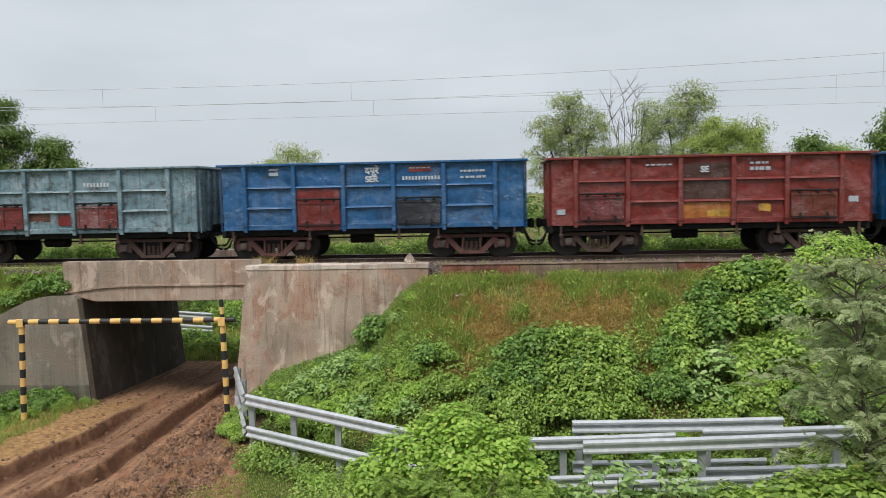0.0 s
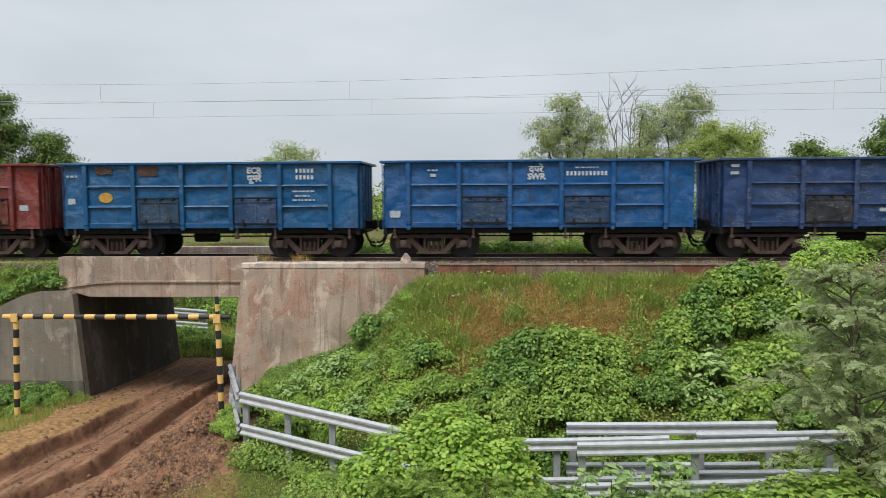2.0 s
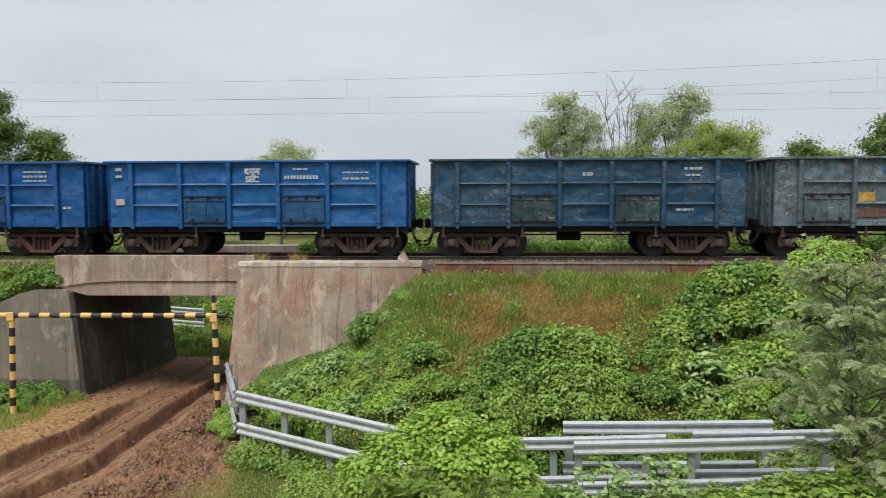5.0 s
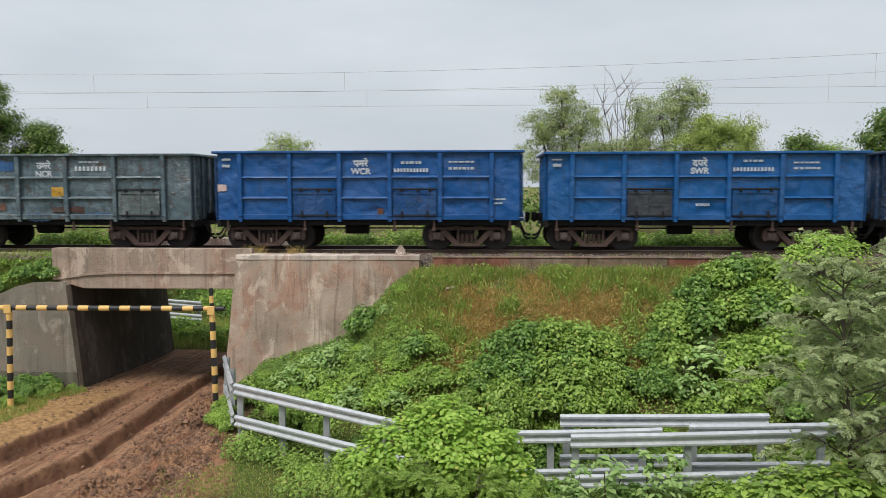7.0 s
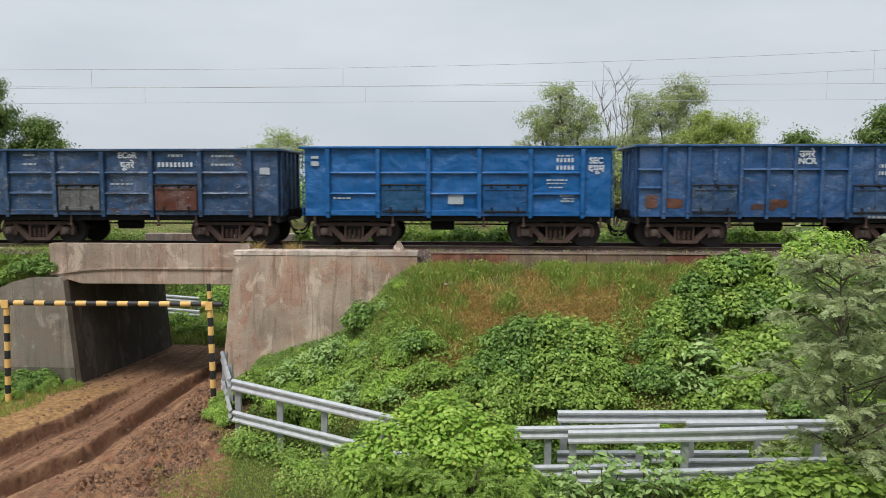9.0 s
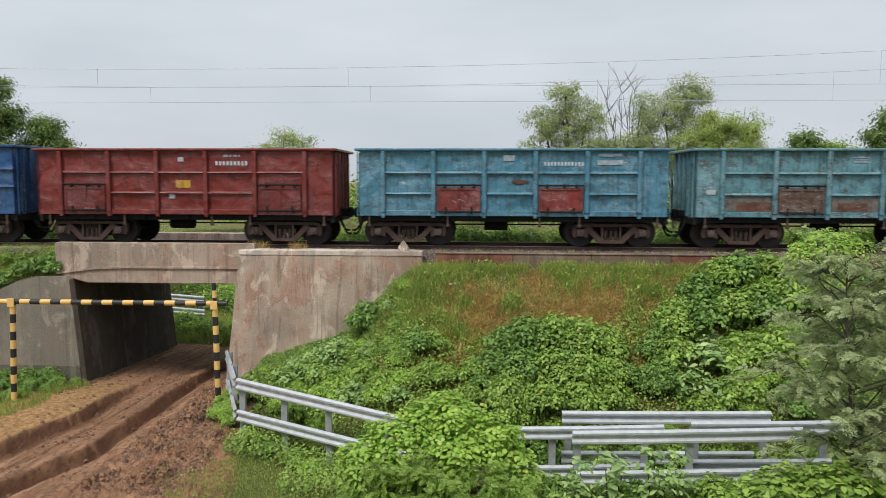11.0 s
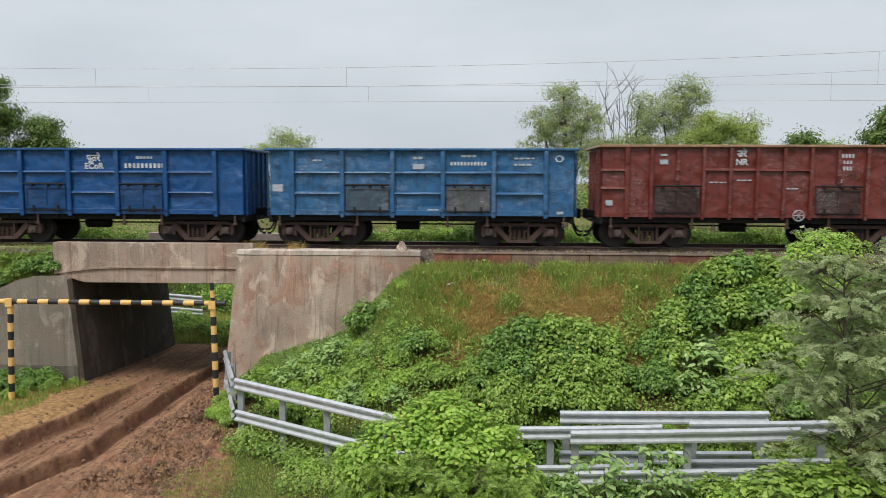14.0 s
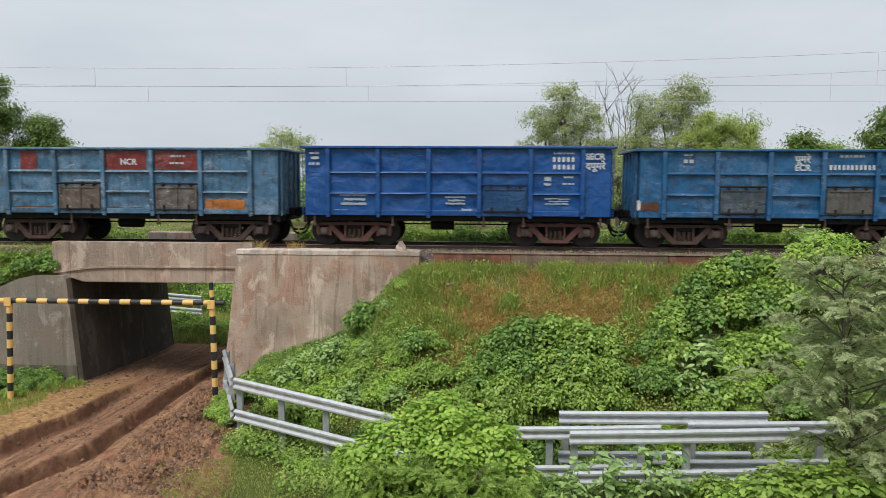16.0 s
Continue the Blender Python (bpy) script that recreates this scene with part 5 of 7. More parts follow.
def w_beam(parent, a, b, sag=0.0):
    """A corrugated beam from a to b, its waves towards the camera."""
    a, b = Vector(a), Vector(b)
    d = (b - a)
    side = Vector((d.y, -d.x, 0)).normalized()
    if side.y > 0 and abs(side.y) > 0.3:
        side = -side
    bm = bmesh.new()
    prof = w_profile()
    rows = []
    n = 10
    for i in range(n + 1):
        p = a + d * (i / n) - Vector((0, 0, sag * math.sin(math.pi * i / n)))
        row = [bm.verts.new(p - side * o + Vector((0, 0, z))) for o, z in prof] + [bm.verts.new(p - side * (o + 0.006) + Vector((0, 0, z * 0.99))) for o, z in prof[::-1]]
        rows.append(row)
    k = len(rows[0])
    for r, s in zip(rows, rows[1:]):
        for i in range(k):
            bm.faces.new((r[i], r[(i + 1) % k], s[(i + 1) % k], s[i]))
    bm.faces.new(rows[0]), bm.faces.new(rows[-1][::-1])
    beam = part("w_beam", sound(bm), M["galv"], parent)
    bm = bmesh.new()
    for f in (0.02, 0.045):
        for z in (0.1, -0.1):
            for q in (a + d * f, b - d * f):
                q = q + Vector((0, 0, z)) + side * 0.08
                add_rod(bm, q, q + side * 0.012, 0.014, 0.01, 6)
    part("bolts", bm, M["galv_dull"], beam)
    return beam


def c_post(parent, x, y, z0, z1):
    bm = bmesh.new()
    add_box(bm, x - 0.075, x + 0.075, y, y + 0.012, z0, z1)
    add_box(bm, x - 0.075, x - 0.063, y + 0.011, y + 0.11, z0, z1)
    add_box(bm, x + 0.063, x + 0.075, y + 0.011, y + 0.11, z0, z1)
    return part("post", bm, M["galv_dull"], parent)


def build_barriers():
    g = empty("crash_barrier")
    tagged(g, "galvanised double W-beam crash barrier beside the road", "crash barrier", group="crash barriers")
    A, B = (-6.3, 18.15), (-1.0, 16.1)
    for z in (-3.0, -3.83):
        w_beam(g, (A[0], A[1], z + 0.0), (B[0], B[1], z - 0.42 + (0.0 if z > -3.5 else 0.02)))
        w_beam(g, (-7.45, 20.7, z + 0.12), (A[0] - 0.05, A[1] + 0.03, z + 0.0))
    for f in (0.02, 0.25, 0.48, 0.75):
        x, y = A[0] + (B[0] - A[0]) * f, A[1] + (B[1] - A[1]) * f
        c_post(g, x, y + 0.06, -4.7, -2.95 - 0.42 * f)
    c_post(g, -6.75, 19.2, -4.7, -2.75)
    c_post(g, -7.35, 20.5, -4.7, -2.75)
    spans = [
        (16.6, (1.79, -3.20), (6.46, -3.11), 0.94, (1.95, 6.35), "set back behind the others"),
        (16.2, (0.75, -3.46), (4.0, -3.34), 0.90, (1.55, 3.6), "overlapping its neighbours"),
        (15.5, (1.9, -3.29), (6.7, -3.10), 0.89, (2.02, 4.4), "standing foremost"),
        (16.0, (4.52, -3.19), (7.9, -3.09), 0.86, (4.65, 7.4), "running into the shrubs"),
    ]
    for y, (xa, za), (xb, zb), drop, posts, what in spans:
        g = empty("crash_barrier", pose(0, 0, 0))
        tagged(g, "galvanised double W-beam crash barrier " + what, "crash barrier", group="crash barriers")
        w_beam(g, (xa, y, za), (xb, y, zb), 0.01)
        w_beam(g, (xa, y, za - drop), (xb - 0.35, y, zb - drop), 0.01)
        for x in posts:
            c_post(g, x, y + 0.02, -4.6, za + 0.14)
    # barrier on the far side of the underpass
    g = empty("crash_barrier")
    tagged(g, "galvanised crash barrier beyond the underpass", "crash barrier", group="crash barriers")
    for z in (-3.42, -4.05):
        w_beam(g, (-16.5, 34.3, z + 0.12), (-13.3, 34.0, z - 0.05))
    for x in (-16.0, -13.6):
        c_post(g, x, 34.3, -5.0, -3.35)


# ---- plants ----
def leaf_arrays(centres, normals, length, width, g, droop=0.5, spread=1.0, ovate=False):
    """Folded pointed leaves whose tips hang by droop and stray by spread: four corners each, or seven for an ovate blade."""
    n = len(centres)
    nrm = normals + g.normal(0, 0.35 * min(1, spread), (n, 3))
    nrm /= np.linalg.norm(nrm, axis=1, keepdims=True)
    ax = g.normal(0, spread, (n, 3))
    ax[:, 2] -= droop
    ax -= nrm * (ax * nrm).sum(1, keepdims=True)
    ax /= np.linalg.norm(ax, axis=1, keepdims=True) + 1e-9
    side = np.cross(nrm, ax)
    s = g.uniform(0.6, 1.25, (n, 1))

    def at(along, across, lift):
        return centres + ax * length * along * s + side * width * across * s + nrm * length * lift * s
    k = np.arange(n)[:, None]
    if ovate:
        v = np.stack([at(-0.5, 0, 0), at(-0.36, 0.36, 0.05), at(0.0, 0.46, 0.05), at(0.5, 0, -0.14), at(0.0, -0.46, 0.05), at(-0.36, -0.36, 0.05), at(0.0, 0, 0)], 1).reshape(-1, 3)
        f = 7 * np.arange(n)[:, None, None] + np.array([(0, 6, 1), (1, 6, 2), (2, 6, 3), (3, 6, 4), (4, 6, 5), (5, 6, 0)])[None]
        return v, f.reshape(-1, 3)
    v = np.stack([at(-0.5, 0, 0), at(-0.12, 0.5, 0.1), at(0.5, 0, -0.12), at(-0.12, -0.5, 0.1)], 1).reshape(-1, 3)
    f = np.concatenate([4 * k + [0, 2, 1], 4 * k + [0, 3, 2]], 1).reshape(-1, 3)
    return v, f


def frond_arrays(base, way, length, pairs, ln, wd, g, droop=0.25):
    """Feathery fronds: small paired leaflets on both sides of a drooping rib."""
    n = len(base)
    way = way / (np.linalg.norm(way, axis=1, keepdims=True) + 1e-9)
    up = np.array((0, 0, 1.0)) + g.normal(0, 0.6, (n, 3))
    side = np.cross(way, up)
    side /= np.linalg.norm(side, axis=1, keepdims=True) + 1e-9
    nrm = np.cross(side, way)
    t = np.linspace(0.12, 1.0, pairs)
    L_ = length * g.uniform(0.6, 1.25, (n, 1, 1))
    rib = base[:, None] + way[:, None] * L_ * t[None, :, None] - np.array((0, 0, droop)) * L_ * (t ** 2)[None, :, None]
    out_v = []
    for sgn in (-1, 1):
        ax = side[:, None] * sgn * 0.85 + way[:, None] * 0.5 + g.normal(0, 0.18, (n, pairs, 3))
        ax = ax / np.linalg.norm(ax, axis=2, keepdims=True)
        cr = np.cross(np.broadcast_to(nrm[:, None], ax.shape), ax)
        size = (1.0 - 0.5 * np.abs(t - 0.4))[None, :, None]
        a, b = rib, rib + ax * ln * size
        m = rib + ax * ln * 0.45 * size
        out_v.append(np.stack([a, m + cr * wd * 0.5, b, m - cr * wd * 0.5], 2).reshape(-1, 3))
    v = np.concatenate(out_v)
    k = 4 * np.arange(len(v) // 4)[:, None]
    return v, np.concatenate([k + [0, 2, 1], k + [0, 3, 2]], 1).reshape(-1, 3)


def dome_points(lobes, count, g, low=-0.25, shell=0.35):
    """Points and outward directions on a heap of rounded lobes (x, y, z, rx, ry, rz)."""
    area = np.array([(l[3] * l[4] + l[3] * l[5] + l[4] * l[5]) for l in lobes])
    pick = g.choice(len(lobes), count, p=area / area.sum())
    L_ = np.array(lobes)[pick]
    d = g.normal(0, 1, (count, 3))
    d /= np.linalg.norm(d, axis=1, keepdims=True)
    d[:, 2] = np.where(d[:, 2] < low, -d[:, 2], d[:, 2])
    lump = 1 + 0.16 * np.sin(d[:, :1] * 7 + pick[:, None]) * np.sin(d[:, 1:2] * 6 + 2 * pick[:, None]) + 0.08 * np.sin(d[:, 2:3] * 13)
    p = L_[:, :3] + d * L_[:, 3:6] * lump * (1 - shell * g.uniform(0, 1, (count, 1)) ** 2)
    return p, d * 0.7 + np.array((0, 0, 0.55))


def add_stems(parent, tips, base, r, material, g, name="branchwork"):
    rods = []
    for t in tips:
        b = Vector(base) + Vector((g.uniform(-0.08, 0.08), g.uniform(-0.08, 0.08), 0))
        m = b.lerp(Vector(t), 0.5) + Vector((g.uniform(-0.1, 0.1), g.uniform(-0.1, 0.1), 0.05))
        rods += [(b, m, r, r * 0.75), (m, t, r * 0.75, r * 0.35)]
    return rods_mesh(name, rods, material, parent)


M["leaf_mid"] = foliage("leaf_mid", lin(178, 206, 102), lin(98, 128, 52), lin(186, 184, 100), 0.32, 0.01)
M["leaf_dark"] = foliage("leaf_dark", lin(154, 188, 94), lin(76, 109, 50), lin(150, 155, 95), 0.3, 0.01)
M["leaf_bright"] = foliage("leaf_bright", lin(194, 220, 110), lin(128, 168, 66), lin(210, 210, 110), 0.34, 0.015)
M["leaf_pale"] = foliage("leaf_pale", lin(188, 210, 138), lin(122, 158, 86), None, 0.25)
M["leaf_grey"] = foliage("leaf_grey", lin(206, 216, 164), lin(144, 162, 114), lin(205, 196, 160), 0.4, 0.06)
M["leaf_tree"] = foliage("leaf_tree", lin(138, 164, 82), lin(62, 92, 42), lin(170, 168, 112), 0.34, 0.03)
M["leaf_acacia"] = foliage("leaf_acacia", lin(206, 216, 150), lin(108, 134, 76), lin(190, 182, 142), 0.3, 0.12)
M["leaf_lime"] = foliage("leaf_lime", lin(200, 212, 122), lin(118, 148, 68), lin(200, 195, 120), 0.35, 0.05)
M["grass"] = foliage("grass_blades", lin(186, 200, 104), lin(104, 140, 56), lin(216, 190, 124), 0.35, 0.18)
M["straw"] = foliage("dry_grass", lin(232, 200, 134), lin(178, 142, 86), lin(140, 154, 72), 0.3, 0.25)


def shrub_master(kind, seed):
    g = np.random.default_rng(seed)
    e = empty("shrub")
    lobes = [(0, 0, 0.38, 0.42, 0.42, 0.42)]
    for i in range(5):
        a = i * 1.257 + g.uniform(-0.4, 0.4)
        lobes.append((0.38 * math.cos(a), 0.38 * math.sin(a), g.uniform(0.15, 0.42), g.uniform(0.24, 0.36), g.uniform(0.24, 0.36), g.uniform(0.25, 0.36)))
    spec = {"mid": ("leaf_mid", 1600, 0.095, 0.066), "dark": ("leaf_dark", 1500, 0.10, 0.07), "bright": ("leaf_bright", 1800, 0.08, 0.058),
            "pale": ("leaf_pale", 260, 0.19, 0.085), "tall": ("leaf_pale", 110, 0.125, 0.065), "fine": ("leaf_grey", 2200, 0.06, 0.022)}[kind]
    if kind == "tall":
        lobes = [(0, 0, 0.3, 0.2, 0.2, 0.25), (0.12, 0, 0.62, 0.2, 0.2, 0.25), (-0.2, 0.05, 0.5, 0.18, 0.18, 0.2)]
    m, n, ln, wd = spec
    p, d = dome_points(lobes, n, g)
    if kind in ("pale", "tall"):
        d[:, 2] += 0.5
    v, f = leaf_arrays(p, d, ln, wd, g, -0.8 if kind in ("pale", "tall") else 1.0, 1.0 if kind in ("pale", "tall") else 0.62, kind != "fine")
    quick_mesh("leaves", v, f, M[m], e)
    add_stems(e, [(l[0], l[1], l[2]) for l in lobes], (0, 0, -0.25), 0.018, M["bark"], g)
    return e


SHRUB_LABEL = {"mid": "leafy green weed shrub on the railway bank", "dark": "dense dark green leafy shrub on the bank", "bright": "light green leafy weed clump on the bank",
               "pale": "pale grey green shrub with broad leaves", "fine": "grey green shrub with small leaves", "tall": "tall pale milkweed stem before the barrier"}


def build_shrubs():
    masters, spare = {}, set()
    for i, kind in enumerate(("mid", "dark", "bright", "pale", "fine", "tall")):
        masters[kind] = [shrub_master(kind, 20 + 3 * i + j) for j in range(2)]
    g = random.Random(11)

    def put(kind, x, y, s, sz=1.0, z=None):
        src = masters[kind][g.randrange(2)]
        z = ground_z(x, y) if z is None else z
        m = pose(x, y, z + 0.02, 0, 0, g.uniform(0, 360)) @ Matrix.Diagonal((s, s, s * sz, 1))
        if src.name not in spare:
            spare.add(src.name)
            src.matrix_basis = m
            o = src
        else:
            o = copy_thing(src, m)
            o.scale = (s, s, s * sz)
        tagged(o, SHRUB_LABEL[kind], "shrub", group="shrubs")
        return o
    # single clumps that stand out on the bank
    put("dark", -3.55, 21.35, 0.98, 1.2), put("dark", -3.15, 21.3, 0.55)
    for x, y, sc in ((-4.75, 20.7, 0.75), (-4.3, 20.5, 0.9), (-3.95, 20.6, 0.75), (-5.2, 20.6, 0.6), (-4.6, 20.1, 0.8), (-2.75, 21.0, 0.45), (-3.2, 19.9, 0.5)):
        put("pale", x, y, sc, 1.3)
    for x, y, sc, k in ((-1.75, 19.2, 0.85, "dark"), (-1.35, 19.3, 0.75, "mid"), (-2.45, 19.4, 0.6, "mid"), (-2.1, 19.0, 0.6, "mid")):
        put(k, x, y, sc, 1.1)
    # the tall mound in the middle and the one below the kerb
    for x, y, sc, k in ((0.55, 19.2, 1.0, "dark"), (1.15, 19.35, 1.25, "dark"), (1.9, 19.4, 1.3, "mid"), (2.6, 19.35, 1.25, "mid"), (3.2, 19.3, 1.1, "mid"), (0.2, 18.7, 0.9, "dark"), (0.9, 18.6, 1.15, "dark"), (1.7, 18.5, 1.2, "mid"),
                        (2.5, 18.5, 1.2, "mid"), (3.2, 18.5, 1.0, "mid"), (-0.3, 18.5, 0.8, "mid"), (0.6, 18.0, 1.0, "mid"), (1.5, 17.8, 1.1, "mid"), (2.4, 17.8, 1.1, "mid"), (3.2, 17.9, 0.9, "mid"),
                        (5.3, 20.2, 1.0, "mid"), (6.05, 20.9, 1.15, "dark"), (6.6, 21.2, 1.3, "mid"), (7.3, 21.4, 1.3, "dark"), (8.0, 21.5, 1.2, "mid"), (5.1, 19.9, 1.1, "mid"), (5.9, 20.0, 1.3, "dark"), (6.7, 20.2, 1.3, "mid"),
                        (7.5, 20.3, 1.3, "dark"), (8.3, 20.6, 1.3, "mid"), (8.9, 21.3, 1.2, "mid"), (4.9, 19.0, 1.1, "mid"), (5.7, 18.9, 1.2, "pale"), (6.5, 18.9, 1.3, "mid"), (7.4, 19.1, 1.3, "mid"), (5.3, 18.2, 1.0, "pale"), (6.2, 18.0, 1.1, "mid")):
        put(k, x, y, sc, 1.0)
    for x, y, sc, k in ((-5.9, 20.6, 0.5, "mid"), (-5.4, 20.2, 0.6, "mid"), (-3.9, 21.2, 0.4, "mid"), (-5.6, 21.2, 0.35, "mid"), (-4.8, 21.3, 0.35, "dark"), (-6.3, 20.9, 0.4, "mid"), (-3.6, 20.2, 0.6, "mid")):
        put(k, x, y, sc)
    # the bank, row by row
    y = 16.9
    while y < 21.9:
        x = -6.0
        while x < 12.5:
            px, py = x + g.uniform(-0.42, 0.42), y + g.uniform(-0.4, 0.4)
            top = 19.2 if px < -1.6 else 18.5 if px < 0.4 else 19.0 if px < 3.4 else 19.4 if px < 4.6 else min(22.2, 19.4 + 0.95 * (px - 4.6))
            if px < -2.5:
                top = 19.7 if px > -4.0 else 20.3
            fence = 18.4 - 0.39 * (px + 6.3) if px < -0.8 else 16.9
            if py < fence + 0.25:
                top = 0
            if py < top:
                n = noise.noise(Vector((px * 0.45, py * 0.45, 9.0)))
                kind = "bright" if n < -0.22 or (px < -1.5 and py < 18.2 and g.random() < 0.5) else "dark" if n > 0.18 else "mid"
                if g.random() < (0.35 if px < -4.0 and py > 18.6 else 0.07):
                    kind = "pale"
                if px > 5 and g.random() < 0.22:
                    kind = "fine"
                s = g.uniform(0.45, 0.95)
                put(kind, px, py, s, g.uniform(0.85, 1.25))
            x += 0.62
        y += 0.58
    # small weeds on the slope below the return wall
    for i in range(34):
        x, y = g.uniform(-6.6, -2.2), g.uniform(20.1, 21.9)
        if ((x + 3.5) / 0.6) ** 2 + ((y - 21.3) / 0.5) ** 2 > 1:
            put(("mid", "mid", "bright", "dark", "pale")[i % 5], x, y, g.uniform(0.22, 0.42))
    # foot of the west wing wall
    for x, y, s, k in ((-13.6, 21.9, 0.7, "dark"), (-14.2, 21.7, 0.8, "dark"), (-14.9, 21.5, 0.8, "dark"), (-15.6, 21.2, 0.8, "dark"), (-13.9, 20.7, 0.45, "mid"), (-14.6, 20.4, 0.5, "dark")):
        put(k, x, y, s)
    for x, y, s, k in ((-12.75, 21.9, 0.3, "mid"), (-13.0, 21.3, 0.45, "mid"), (-13.3, 20.6, 0.5, "dark"), (-13.5, 19.9, 0.45, "mid"), (-13.2, 19.9, 0.3, "bright"), (-12.9, 20.6, 0.3, "mid"), (-13.6, 19.2, 0.45, "mid"), (-14.0, 18.6, 0.5, "dark"), (-13.6, 18.4, 0.35, "mid")):
        put(k, x, y, s)
    # top of the west bank
    for x, y, s in ((-13.75, 22.85, 0.75), (-14.1, 22.8, 0.95), (-14.6, 22.8, 0.8), (-15.4, 22.8, 0.7)):
        put("dark", x, y, s, 1.0)
    for x, y, s in ((-13.95, 22.95, 0.75), (-14.45, 22.9, 0.75), (-15.1, 22.9, 0.75), (-15.8, 23.0, 0.8), (-16.4, 23.0, 0.8), (-14.2, 23.5, 0.7), (-15.0, 23.5, 0.7), (-15.7, 23.5, 0.7), (-13.8, 23.5, 0.6)):
        put("mid", x, y, s, 0.9)
    # beside the mud and the barriers
    mud_side = [(-7.05, 19.35, 0.6, "mid"), (-6.8, 18.7, 0.6, "bright"), (-7.2, 19.0, 0.45, "mid"), (-6.6, 18.5, 0.5, "mid"), (-6.9, 19.4, 0.6, "mid"), (-7.2, 20.1, 0.5, "bright"), (-5.8, 17.5, 0.45, "mid"), (-5.2, 17.2, 0.4, "dark"), (-4.5, 16.9, 0.5, "mid"), (-4.0, 16.5, 0.5, "bright"), (1.95, 14.6, 1.0, "tall"), (2.6, 14.7, 1.15, "tall"), (3.5, 14.7, 1.2, "tall"), (4.0, 14.8, 1.1, "tall")]
    barrier_side = [(1.0, 15.4, 0.9, "mid"), (1.7, 15.2, 0.8, "dark"), (3.1, 15.0, 0.9, "dark"), (4.7, 14.7, 1.2, "mid"), (5.2, 14.2, 1.3, "bright"), (0.6, 16.8, 0.9, "mid"), (1.6, 17.0, 0.9, "dark"), (2.6, 17.0, 0.9, "mid"), (3.6, 17.0, 0.9, "dark"), (4.6, 17.0, 0.9, "mid"), (5.6, 17.0, 0.9, "mid"), (6.6, 16.9, 1.0, "mid"), (7.6, 16.6, 1.2, "mid"), (5.9, 14.3, 1.0, "mid"), (5.0, 13.6, 0.9, "mid"), (6.6, 14.0, 1.2, "mid")]
    for x, y, s, k in mud_side + barrier_side:
        if k == "tall":
            put("tall", x, y, s * 1.35, 1.1)
        else:
            put(k, x, y, s)
    for src in [o for pair in masters.values() for o in pair if o.name not in spare]:
        for o in (*src.children_recursive, src):
            bpy.data.objects.remove(o)


def thicket(name, label, spots, leaf, per, ln, wd, seed):
    """Far undergrowth: many leafy heaps in one mesh."""
    g = np.random.default_rng(seed)
    vs, fs, k = [], [], 0
    for x, y, s in spots:
        z = ground_z(x, y)
        lobes = [(x, y, z + 0.4 * s, 0.55 * s, 0.5 * s, 0.55 * s), (x + 0.4 * s, y, z + 0.25 * s, 0.4 * s, 0.4 * s, 0.4 * s), (x - 0.4 * s, y, z + 0.3 * s, 0.4 * s, 0.4 * s, 0.45 * s)]
        p, d = dome_points(lobes, per, g, -0.2, 0.5)
        v, f = leaf_arrays(p, d, ln, wd, g, 0.6)
        vs.append(v), fs.append(f + k)
        k += len(v)
    o = quick_mesh(name, np.concatenate(vs), np.concatenate(fs), M[leaf])
    tagged(o, label, "undergrowth", kind="stuff")


def build_thickets():
    g = random.Random(12)
    for i, leaf in enumerate(("leaf_mid", "leaf_bright", "leaf_dark")):
        spots = []
        for k in range(100):
            x, y = g.uniform(-34, 34), 28.9 + abs(g.gauss(0, 1.5))
            if not (-14 < x < -7):
                spots.append((x, y, g.uniform(0.7, 1.2) + 0.14 * (y - 28.9)))
        for k in range(22):
            spots.append((g.uniform(-18, -7), g.uniform(36.0, 41), g.uniform(1.2, 2.2)))
        for k in range(16):
            spots.append((g.uniform(-14.5, -8), g.uniform(30.4, 33.8), g.uniform(0.35, 0.6)))
        for k in range(3):
            spots.append((-13.6 - g.uniform(0, 0.8), g.uniform(30.6, 34), g.uniform(0.6, 1.0)))
            spots.append((-8.0 + g.uniform(0, 0.8), g.uniform(30.6, 34), g.uniform(0.8, 1.2)))
        for k in range(26):
            spots.append((g.uniform(-60, 60), g.uniform(38, 56), g.uniform(1.6, 3.2)))
        thicket("undergrowth", "green weeds and bushes behind the track", spots, leaf, 330, 0.15, 0.09, 80 + i)


def build_tree_line():
    g = random.Random(15)
    for i, leaf in enumerate(("leaf_tree", "leaf_mid")):
        spots = [(g.uniform(-95, 95), g.uniform(62, 100), g.uniform(4.6, 6.6)) for k in range(70)]
        thicket("tree_line", "distant line of green scrub trees", spots, leaf, 420, 0.5, 0.3, 90 + i)


